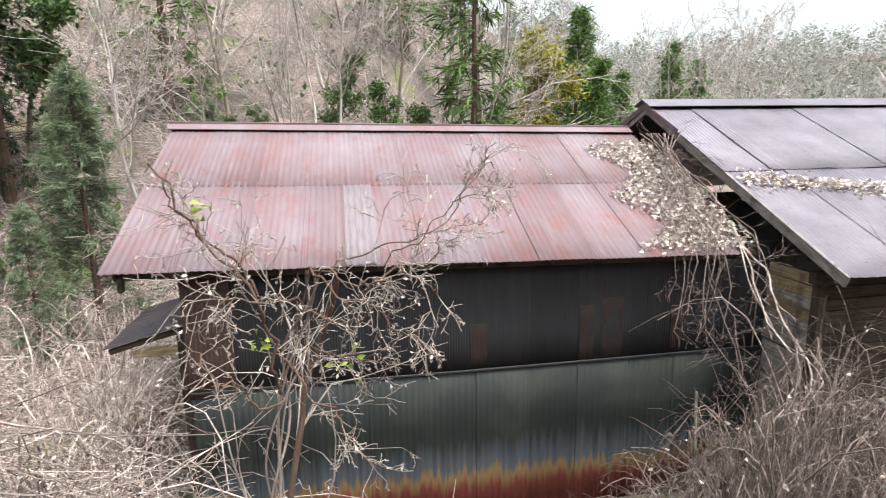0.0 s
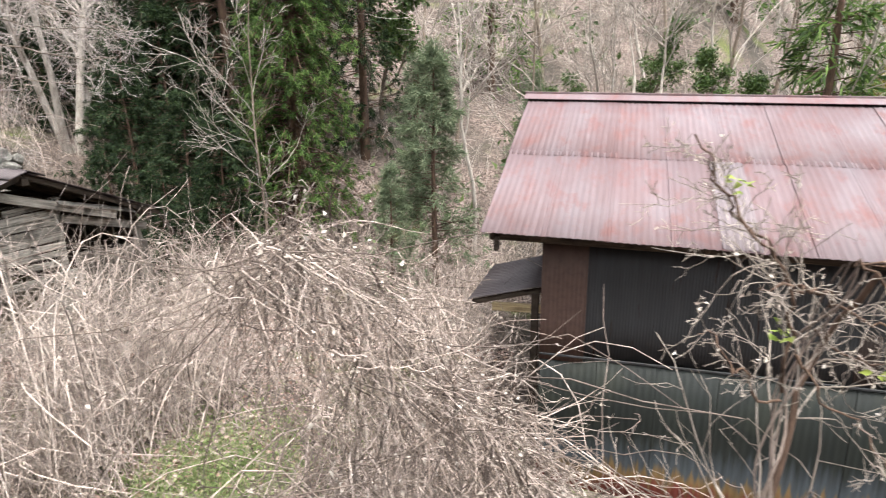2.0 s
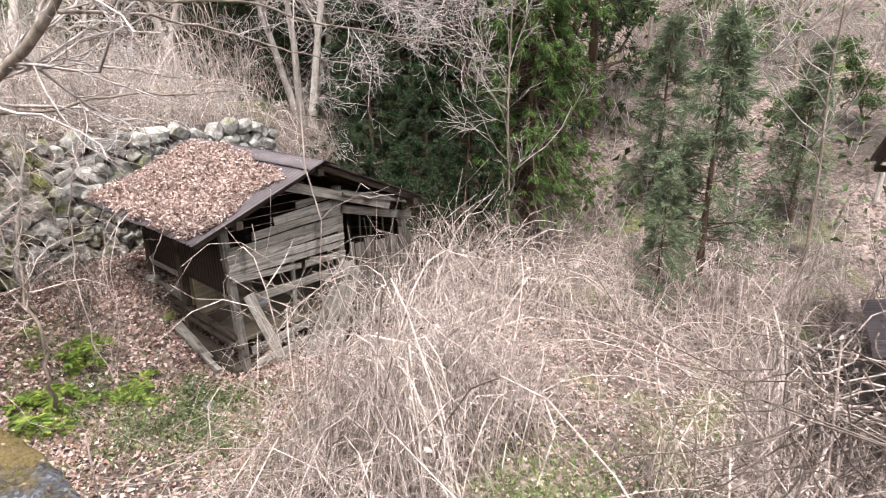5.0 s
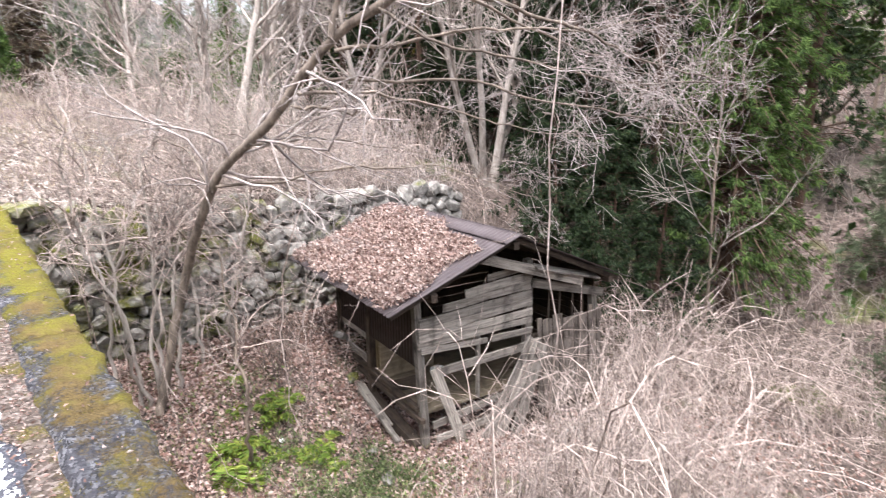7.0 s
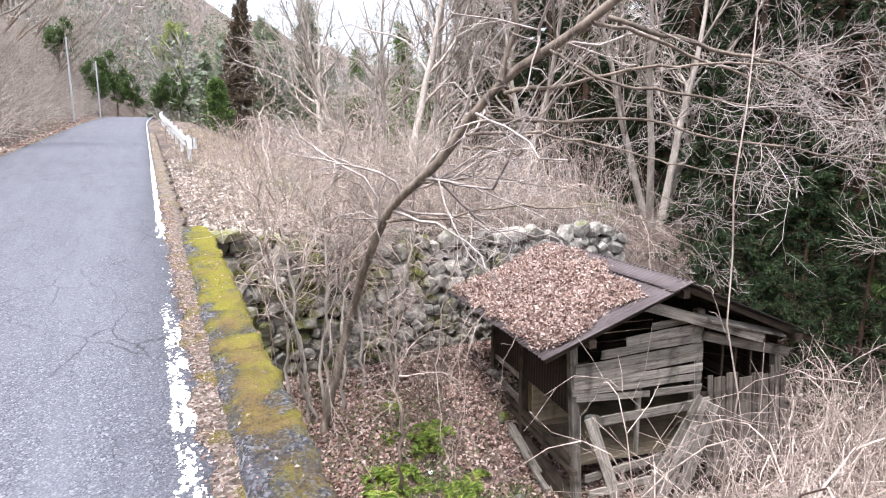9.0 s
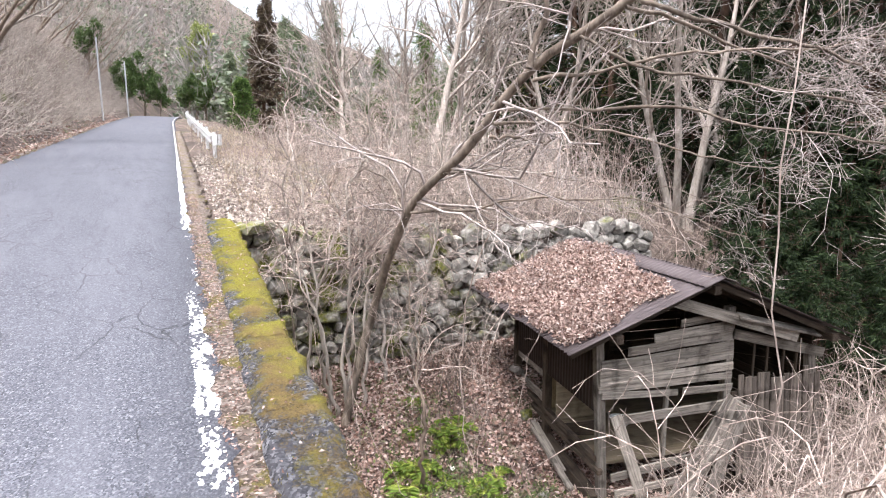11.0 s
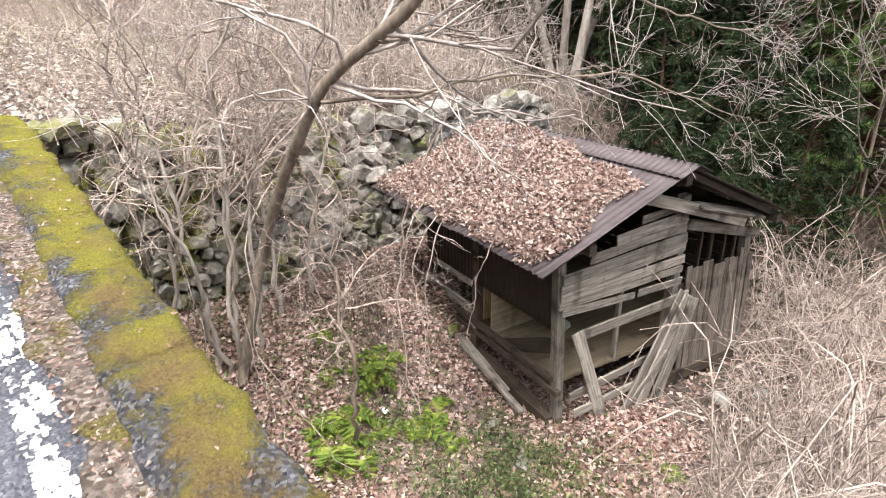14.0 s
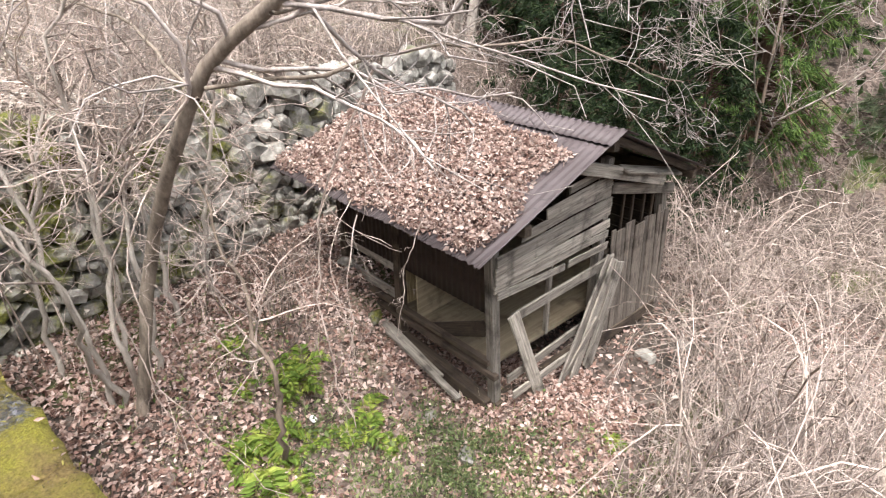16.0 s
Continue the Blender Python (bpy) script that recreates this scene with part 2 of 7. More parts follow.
def mat_leaf(name, cols, through=0.25, rough=0.75):
    m = Mat(name, rough)
    c = m.ramp(m.rnd(True), [(i / max(1, len(cols) - 1), col) for i, col in enumerate(cols)])
    c = m.mix(m.step(m.noise(60, 3), 0.45, 1.1), c, tuple(v * 0.6 for v in cols[0]))
    return m.done(c, None, through=through)


def mat_plain(name, col, rough=0.6, metal=0.0, amount=0.15):
    m = Mat(name, rough, metal)
    c = m.mix(m.step(m.noise(12, 6), 0.45, 0.75), col, tuple(v * (1 - 2 * amount) for v in col))
    return m.done(c, m.noise(60, 4), 0.15, 0.006)


ASPHALT, PAINT, VERGE, MOSSY, SOIL, STONE = mat_asphalt(), mat_paint(), mat_verge(), mat_moss_concrete(), mat_soil(), mat_stone()
GREY_WOOD = mat_wood("grey_weathered_wood", (0.07, 0.06, 0.05), (0.4, 0.36, 0.31))
BROWN_WOOD = mat_wood("brown_weathered_wood", (0.05, 0.04, 0.032), (0.23, 0.195, 0.165))
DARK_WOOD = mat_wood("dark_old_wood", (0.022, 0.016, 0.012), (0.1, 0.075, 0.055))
YELLOW_WOOD = mat_wood("yellowed_wood", (0.12, 0.085, 0.045), (0.42, 0.33, 0.19))
PLY = mat_wood("stained_plywood", (0.13, 0.1, 0.065), (0.29, 0.24, 0.165), 0.4)
RED_ROOF, BARE_SHEET = mat_red_roof(), mat_bare_patch()
HUT_ROOF = mat_brown_roof("brown_hut_roof", (0.055, 0.042, 0.042), (0.1, 0.082, 0.083))
MAUVE_ROOF = mat_brown_roof("mauve_grey_roof", (0.08, 0.067, 0.077), (0.145, 0.124, 0.14))
WALL_SHEET, DARK_SHEET = mat_wall_sheet(True), mat_wall_sheet(False)
BARK = mat_bark("brown_bark", (0.07, 0.052, 0.04), (0.26, 0.205, 0.16))
TREE_BARK = mat_bark("grey_brown_bark", (0.06, 0.046, 0.036), (0.28, 0.23, 0.185))
PALE_BARK = mat_bark("pale_grey_bark", (0.18, 0.15, 0.125), (0.5, 0.45, 0.4))
TWIG = mat_bark("grey_twigs", (0.155, 0.126, 0.103), (0.51, 0.45, 0.4))
SHRUB_TWIG = mat_bark("brown_shrub_twigs", (0.085, 0.066, 0.052), (0.37, 0.315, 0.27))
BRAMBLE = mat_bark("dry_bramble", (0.12, 0.085, 0.068), (0.6, 0.5, 0.44), amount=0.45)
TREE_TWIG = mat_bark("brown_grey_twigs", (0.15, 0.122, 0.105), (0.52, 0.46, 0.43))
DRY_BROWN = mat_bark("brown_dry_stems", (0.048, 0.034, 0.027), (0.25, 0.195, 0.165), amount=0.45)
CEDAR_BARK = mat_bark("cedar_bark", (0.04, 0.025, 0.018), (0.13, 0.08, 0.055))
DRY_LEAF = mat_leaf("dry_leaf", [(0.14, 0.078, 0.06), (0.33, 0.21, 0.17), (0.48, 0.35, 0.3), (0.63, 0.515, 0.46)], 0.2)
PALE_LEAF = mat_leaf("bleached_leaf", [(0.26, 0.205, 0.165), (0.47, 0.41, 0.35), (0.62, 0.57, 0.51)], 0.2)
CEDAR_LEAF = mat_leaf("cedar_needles", [(0.035, 0.06, 0.02), (0.085, 0.15, 0.036), (0.18, 0.27, 0.065)], 0.4)
# cedar needles again, with the wood's shade painted into the green
SHADE_CEDAR = mat_leaf("shade_painted_cedar_needles", [(0.008, 0.016, 0.007), (0.02, 0.038, 0.013), (0.055, 0.085, 0.028)], 0.3)
CYPRESS_LEAF = mat_leaf("cypress_needles", [(0.085, 0.115, 0.065), (0.155, 0.195, 0.11), (0.24, 0.275, 0.17)], 0.4)
BROAD_LEAF = mat_leaf("broad_leaves", [(0.03, 0.06, 0.016), (0.07, 0.12, 0.03), (0.12, 0.17, 0.05)], 0.25, 0.45)
LIME_LEAF = mat_leaf("lime_green_leaves", [(0.17, 0.21, 0.06), (0.29, 0.33, 0.11), (0.4, 0.43, 0.2)], 0.35)
GOLD_LEAF = mat_leaf("yellow_green_leaves", [(0.12, 0.12, 0.015), (0.24, 0.22, 0.025), (0.33, 0.29, 0.04)], 0.25)
FERN_LEAF = mat_leaf("fern_green", [(0.09, 0.145, 0.022), (0.19, 0.26, 0.04), (0.34, 0.38, 0.08)], 0.3)
GRASS_LEAF = mat_leaf("grass_green", [(0.11, 0.15, 0.05), (0.2, 0.26, 0.09), (0.32, 0.34, 0.17)], 0.25)
STRAW = mat_leaf("dry_straw", [(0.3, 0.23, 0.15), (0.48, 0.4, 0.29), (0.6, 0.53, 0.42)], 0.2)
RAIL_METAL = mat_plain("white_painted_steel", (0.75, 0.75, 0.74), 0.5)
POLE_METAL = mat_plain("galvanised_pole", (0.45, 0.46, 0.48), 0.5, 0.2)
RUST_BROWN = mat_plain("rust_brown_sheet", (0.075, 0.045, 0.036), 0.7)
RUST_DARK = mat_plain("dark_rusted_sheet", (0.034, 0.022, 0.018), 0.75, amount=0.25)
WHITE_PLASTIC = mat_plain("white_plastic", (0.8, 0.8, 0.78), 0.4)

# ---- builders ----
rng = np.random.default_rng(7)


def mesh_np(name, verts, faces):
    """A mesh from an array of points and a list of face arrays (rows of 3 or 4 indices)."""
    me = bpy.data.meshes.new(name)
    verts = np.asarray(verts, np.float32).reshape(-1, 3)
    faces = [np.asarray(f, np.int32) for f in faces if len(f)]
    sizes = np.concatenate([np.full(len(f), f.shape[1], np.int32) for f in faces])
    loops = np.concatenate([f.ravel() for f in faces])
    me.vertices.add(len(verts))
    me.vertices.foreach_set("co", verts.ravel())
    me.loops.add(len(loops))
    me.loops.foreach_set("vertex_index", loops)
    me.polygons.add(len(sizes))
    me.polygons.foreach_set("loop_start", np.concatenate([[0], np.cumsum(sizes)[:-1]]).astype(np.int32))
    me.update(calc_edges=True)
    me.validate()
    return me


def smooth(me):
    me.polygons.foreach_set("use_smooth", np.ones(len(me.polygons), bool))
    return me


def thing(name, at=None, label="", category="", group="", kind=""):
    e = new(name)
    e.empty_display_size = 0.2
    if at is not None:
        e.matrix_world = at
    return tagged(e, label, category, group, kind)


def part(name, me, material, parent=None, at=None, label=""):
    """Links a mesh (or bmesh) as one object, under a thing or a part."""
    if isinstance(me, bmesh.types.BMesh):
        bm, me = me, bpy.data.meshes.new(name)
        bm.to_mesh(me)
        bm.free()
    if not me.materials:
        me.materials.append(material)
    ob = new(name, me)
    if parent is not None:
        ob.parent = parent
    if at is not None:
        ob.matrix_local = at
    if label:
        ob["label"] = label
    return ob


def bm_box(sx, sy, sz, bevel=0.006, cuts=0, wobble=0.0, seed=0):
    """A box centred on the origin, bevelled, and warped a little along its length."""
    bm = bmesh.new()
    bmesh.ops.create_cube(bm, size=1)
    bmesh.ops.scale(bm, vec=(sx, sy, sz), verts=bm.verts)
    if cuts:
        long = [e for e in bm.edges if abs((e.verts[0].co - e.verts[1].co).x) > sx * 0.9]
        bmesh.ops.subdivide_edges(bm, edges=long, cuts=cuts, use_grid_fill=True)
    if bevel:
        sharp = [e for e in bm.edges if len(e.link_faces) == 2 and e.calc_face_angle(0) > 0.5]
        bmesh.ops.bevel(bm, geom=sharp, offset=min(bevel, 0.3 * min(sx, sy, sz)), segments=1, affect="EDGES")
    if wobble:
        for v in bm.verts:
            p = Vector((v.co.x * 1.7 + seed * 3.1, v.co.y * 6, v.co.z * 6 + seed))
            v.co += noise.noise_vector(p) * wobble
    return bm


def beam(a, b, w, t, roll=0.0, bevel=0.006, cuts=3, wobble=0.006, seed=0):
    """A timber from a to b: its mesh lies along local x, and the pose that puts it there."""
    a, b = Vector(a), Vector(b)
    d = b - a
    x = d.normalized()
    up = Vector((0, 0, 1)) if abs(x.z) < 0.95 else Vector((0, 1, 0))
    y = up.cross(x).normalized()
    z = x.cross(y)
    m = Matrix((x, y, z)).transposed().to_4x4()
    m.translation = (a + b) / 2
    return bm_box(d.length, w, t, bevel, cuts, wobble, seed), m @ Matrix.Rotation(radians(roll), 4, "X")


def add_beam(name, parent, material, a, b, w, t, roll=0.0, label="", wobble=0.006, seed=None):
    bm, m = beam(a, b, w, t, roll, wobble=wobble, seed=seed if seed is not None else len(bpy.data.objects))
    return part(name, bm, material, parent, m, label)


def corrugated(width, length, pitch, amp, thick=0.003, rows=3, jag=0.0, sag=0.0, seed=0):
    """A corrugated sheet: x across the waves, y along them, its lower edge at y = 0."""
    r = np.random.default_rng(seed)
    k = max(8, int(width / pitch * 6))
    x = np.linspace(0, width, k + 1)
    z = amp * np.cos(2 * np.pi * x / pitch)
    ys = np.linspace(0, length, rows + 1)
    dent = sag * r.normal(size=(rows + 1, 1)) + 0.0
    top = np.zeros((rows + 1, k + 1, 3))
    top[..., 0], top[..., 1] = x, ys[:, None]
    top[..., 2] = z + dent * np.sin(np.pi * x / width)
    if jag:
        top[0, :, 1] += jag * (r.random(k + 1) - 0.3)
    low = top.copy()
    low[..., 2] -= thick
    n = (rows + 1) * (k + 1)
    i = np.arange(n).reshape(rows + 1, k + 1)
    q = np.stack([i[:-1, :-1], i[:-1, 1:], i[1:, 1:], i[1:, :-1]], -1).reshape(-1, 4)
    e = [np.stack([a[:-1], a[:-1] + n, a[1:] + n, a[1:]], -1) for a in (i[0], i[-1][::-1], i[::-1, 0], i[:, -1])]
    return smooth(mesh_np("sheet", np.concatenate([top.reshape(-1, 3), low.reshape(-1, 3)]), [q, q[:, ::-1] + n, *e]))


def tubes(paths, radii, sides=3):
    """Round stems along paths (m, n, 3) of the given radii (m, n): points and quads."""
    paths, radii = np.asarray(paths, float), np.asarray(radii, float)
    m, n, _ = paths.shape
    tan = np.gradient(paths, axis=1)
    tan /= np.linalg.norm(tan, axis=-1, keepdims=True) + 1e-9
    mean = paths[:, -1] - paths[:, 0]
    ref = np.where(np.abs(mean[:, 2:3]) > 0.8 * np.linalg.norm(mean, axis=1, keepdims=True), [[1.0, 0.3, 0]], [[0.1, 0.2, 1.0]])
    a = np.cross(tan, ref[:, None])
    a /= np.linalg.norm(a, axis=-1, keepdims=True) + 1e-9
    b = np.cross(tan, a)
    ang = np.arange(sides) * 2 * np.pi / sides
    ring = np.cos(ang)[:, None] * a[:, :, None] + np.sin(ang)[:, None] * b[:, :, None]
    v = paths[:, :, None] + ring * radii[:, :, None, None]
    i = np.arange(m * n * sides).reshape(m, n, sides)
    j = np.roll(i, -1, axis=2)
    q = np.stack([i[:, :-1], j[:, :-1], j[:, 1:], i[:, 1:]], -1).reshape(-1, 4)
    return v.reshape(-1, 3), q


def join(chunks):
    """Joins (points, faces) pairs into one."""
    vs, fs, off = [], [], 0
    for v, f in chunks:
        vs.append(np.asarray(v).reshape(-1, 3))
        fs.append(np.asarray(f) + off)
        off += len(vs[-1])
    return np.concatenate(vs), fs


def unit(v):
    return v / (np.linalg.norm(v, axis=-1, keepdims=True) + 1e-9)


def wander(r, start, way, length, n, bend=0.15, drop=0.0, lift=0.0):
    """Crooked paths from start points: (m, n, 3)."""
    m = len(start)
    step = (np.asarray(length).reshape(-1, 1) / (n - 1)) * np.ones((m, 1))
    p, d = [np.array(start, float)], unit(np.array(way, float))
    for k in range(n - 1):
        d = unit(d + r.normal(size=(m, 3)) * bend + [0, 0, lift - drop * (k + 1) / n])
        p.append(p[-1] + d * step)
    return np.stack(p, 1)


def sprout(r, paths, radii, per, lo=0.3, hi=1.0, spread=0.9, ratio=0.5, n=5, bend=0.18, lift=0.05, drop=0.0, thin=0.6):
    """Side shoots on every path: their paths and radii."""
    m, k, _ = paths.shape
    who = np.repeat(np.arange(m), per)
    s = r.uniform(lo, hi, len(who)) * (k - 1)
    i = np.minimum(s.astype(int), k - 2)
    f = (s - i)[:, None]
    start = paths[who, i] * (1 - f) + paths[who, i + 1] * f
    tan = unit(paths[who, i + 1] - paths[who, i])
    side = unit(np.cross(tan, r.normal(size=tan.shape)))
    way = unit(tan + side * spread * r.uniform(0.6, 1.4, (len(who), 1)))
    size = np.linalg.norm(np.diff(paths, axis=1), axis=-1).sum(1)[who]
    length = size * ratio * (1.15 - 0.6 * s / (k - 1)) * r.uniform(0.6, 1.3, len(who))
    out = wander(r, start, way, length, n, bend, drop, lift)
    base = (radii[who, i] * thin)[:, None]
    return out, base * np.linspace(1, 0.35, n)[None]


def blades(r, at, way, size, width=0.3, fold=0.25, curl=0.2):
    """Leaves with a folded midrib: 6 points and 4 triangles each, from at along way."""
    m = len(at)
    way = unit(np.asarray(way, float))
    side = unit(np.cross(way, r.normal(size=(m, 3))))
    nor = np.cross(side, way)
    s = np.asarray(size).reshape(-1, 1) * np.ones((m, 1))
    mid = at + way * s * 0.5 - nor * s * fold * 0.3
    tip = at + way * s - nor * s * curl
    l = at + way * s * 0.45 + side * s * width + nor * s * fold * 0.4
    q = at + way * s * 0.45 - side * s * width + nor * s * fold * 0.4
    v = np.stack([at, l, tip, q, mid], 1)
    i = np.arange(m)[:, None] * 5
    f = np.concatenate([i + [0, 4, 1], i + [1, 4, 2], i + [2, 4, 3], i + [3, 4, 0]])
    return v.reshape(-1, 3), f


def slivers(r, at, way, size, width=0.08):
    """Needle sprays: folded narrow diamonds, 2 triangles each."""
    m = len(at)
    way = unit(np.asarray(way, float))
    side = unit(np.cross(way, r.normal(size=(m, 3))))
    s = np.asarray(size).reshape(-1, 1) * np.ones((m, 1))
    v = np.stack([at, at + way * s * 0.4 + side * s * width, at + way * s + np.cross(side, way) * s * 0.1, at + way * s * 0.4 - side * s * width], 1)
    i = np.arange(m)[:, None] * 4
    return v.reshape(-1, 3), np.concatenate([i + [0, 1, 2], i + [0, 2, 3]])

# ---- the lie of the land ----
def ease(a, b, x):
    t = np.clip((x - a) / (b - a), 0, 1)
    return t * t * (3 - 2 * t)


WAVES = [(rng.uniform(-1, 1, 2) * f, rng.uniform(0, 6.3), f) for f in (0.05, 0.09, 0.16, 0.3, 0.55, 0.9, 1.7, 3.1) for _ in range(3)]


def rough_land(x, y, low=0.0):
    return sum(np.sin(x * k[0] + y * k[1] + p) * 0.12 / f ** 0.75 * (f > low) for k, p, f in WAVES)


def road_z(x):
    return np.interp(x, [-140, -95, -70, 0, 40, 400], [6.9, 6.9, 6.2, -0.08, -3.3, -3.3])


def bend_y(x):
    """How far the road's line swings to the right of the x axis."""
    x = np.asarray(x, float)
    return 0.0425 * (-x - 8) + 0.0015 * np.maximum(0, -x - 50) ** 2


def kerb_y(x):
    """The inner edge of the coping."""
    x = np.asarray(x, float)
    return np.interp(x, [-13, -10.2, -9, -8, -7, -4, 0, 10], [1.23, 1.09, 1.03, 0.985, 0.935, 0.83, 0.66, 0.3]) + 0.0425 * np.maximum(0, -x - 13)


def ground_z(x, y):
    x, y = np.broadcast_arrays(np.asarray(x, float), np.asarray(y, float))
    rz = road_z(x)
    yy = y - bend_y(x)
    low = np.interp(x, [-12.6, -11.3, -10.6, -10, -8.5, -5, 0, 5, 9, 30, 120], [-1.05, -1.35, -1.82, -2.02, -2.12, -2.4, -2.95, -3.2, -3.0, -4.0, -5.0])
    bank = np.maximum(low, -1.0 - 0.65 * (y - 1.4) + 0.06 * x)
    low = low + (bank - low) * ease(-7.5, -5.0, x)
    low = low + 0.06 * rough_land(x * 3, y * 3) * ease(1.5, 4, y)
    low = low + 0.24 * np.exp(-((x + 8.85) / 0.75) ** 2 - ((y - 5.3) / 0.9) ** 2)
    shelf = rz + 0.004 - 0.045 * np.clip(y - 1.5, 0, 9) + 0.05 * rough_land(x * 2, y * 2) * ease(1.5, 3, yy)
    shelf = shelf - 1.6 * ease(3.5, 9, yy) * ease(-17, -24, x)
    w = 0.1 + 0.9 * np.maximum(0, y - 8)
    t = ease(-12.85 - w, -12.85 + w, x)
    side = shelf * (1 - t) + low * t
    start = np.where(x < 2, 14.5 - 1.5 * ease(-10, -14, x), 14.5 + 2.0 * (x - 2))
    start = start + 1.5 * np.maximum(0, -x - 32)
    d = np.maximum(0, y - start)
    hill = 46 * (1 - np.exp(-d * 0.62 / 46)) + 0.9 * rough_land(x, y) * ease(2, 14, d)
    side = side + hill
    d2 = np.maximum(0, -3.6 - yy)
    left = rz - 0.06 + np.minimum(d2 * 1.25, 5) + np.maximum(0, d2 - 4) * 0.55 + 0.5 * rough_land(x, y) * ease(0.5, 4, d2)
    left = np.minimum(left, 48 + rz)
    edge = np.where(x > -12.9, 1.12 + kerb_y(x) - 0.95, 1.3 + kerb_y(x) - 0.95)
    k = ease(edge - 0.1, edge + 0.06, y)
    z = (rz - 0.06) * (1 - k) + side * k
    z = np.where(yy < -3.4, left, z)
    far = np.hypot(x, y)
    return z + np.clip((far - 110) * 0.24, 0, 26) * ease(100, 140, far) * (hill < 20)


def stretch(a, b, step, reach, grow=1.16):
    """Grid lines: even between a and b, wider and wider outwards."""
    mid = np.arange(a, b + step / 2, step)
    out, s, d = [], step, 0.0
    while d < reach:
        s *= grow
        d += s
        out.append(d)
    out = np.array(out)
    return np.concatenate([(a - out)[::-1], mid, b + out])


def build_ground():
    xs, ys = stretch(-18, 9, 0.2, 420), stretch(-5, 16, 0.2, 420)
    xs = np.sort(np.concatenate([xs, [-12.97, -12.73]]))
    X, Y = np.meshgrid(xs, ys)
    Z = ground_z(X, Y)
    i = np.arange(X.size).reshape(X.shape)
    q = np.stack([i[:-1, :-1], i[:-1, 1:], i[1:, 1:], i[1:, :-1]], -1).reshape(-1, 4)
    me = smooth(mesh_np("ground", np.stack([X, Y, Z], -1), [q]))
    tagged(part("ground", me, SOIL), "brown leaf-strewn valley floor and wooded hillside", "ground", kind="structure")


def strip(name, xs, y0, y1, lift, material, cols=6, thick=0.04):
    """A slab that follows the road between two lines."""
    s = np.linspace(0, 1, cols + 1)
    X = np.repeat(xs[:, None], cols + 1, 1)
    Y = y0(xs)[:, None] * (1 - s) + y1(xs)[:, None] * s
    Z = road_z(X) + lift
    n = X.size
    i = np.arange(n).reshape(X.shape)
    q = np.stack([i[:-1, :-1], i[:-1, 1:], i[1:, 1:], i[1:, :-1]], -1).reshape(-1, 4)
    v = np.stack([X, Y, Z], -1).reshape(-1, 3)
    e = [np.stack([a[:-1], a[:-1] + n, a[1:] + n, a[1:]], -1) for a in (i[0], i[-1][::-1], i[::-1, 0], i[:, -1])]
    return mesh_np(name, np.concatenate([v, v - [0, 0, thick]]), [q[:, ::-1], q + n, *[f[:, ::-1] for f in e]])


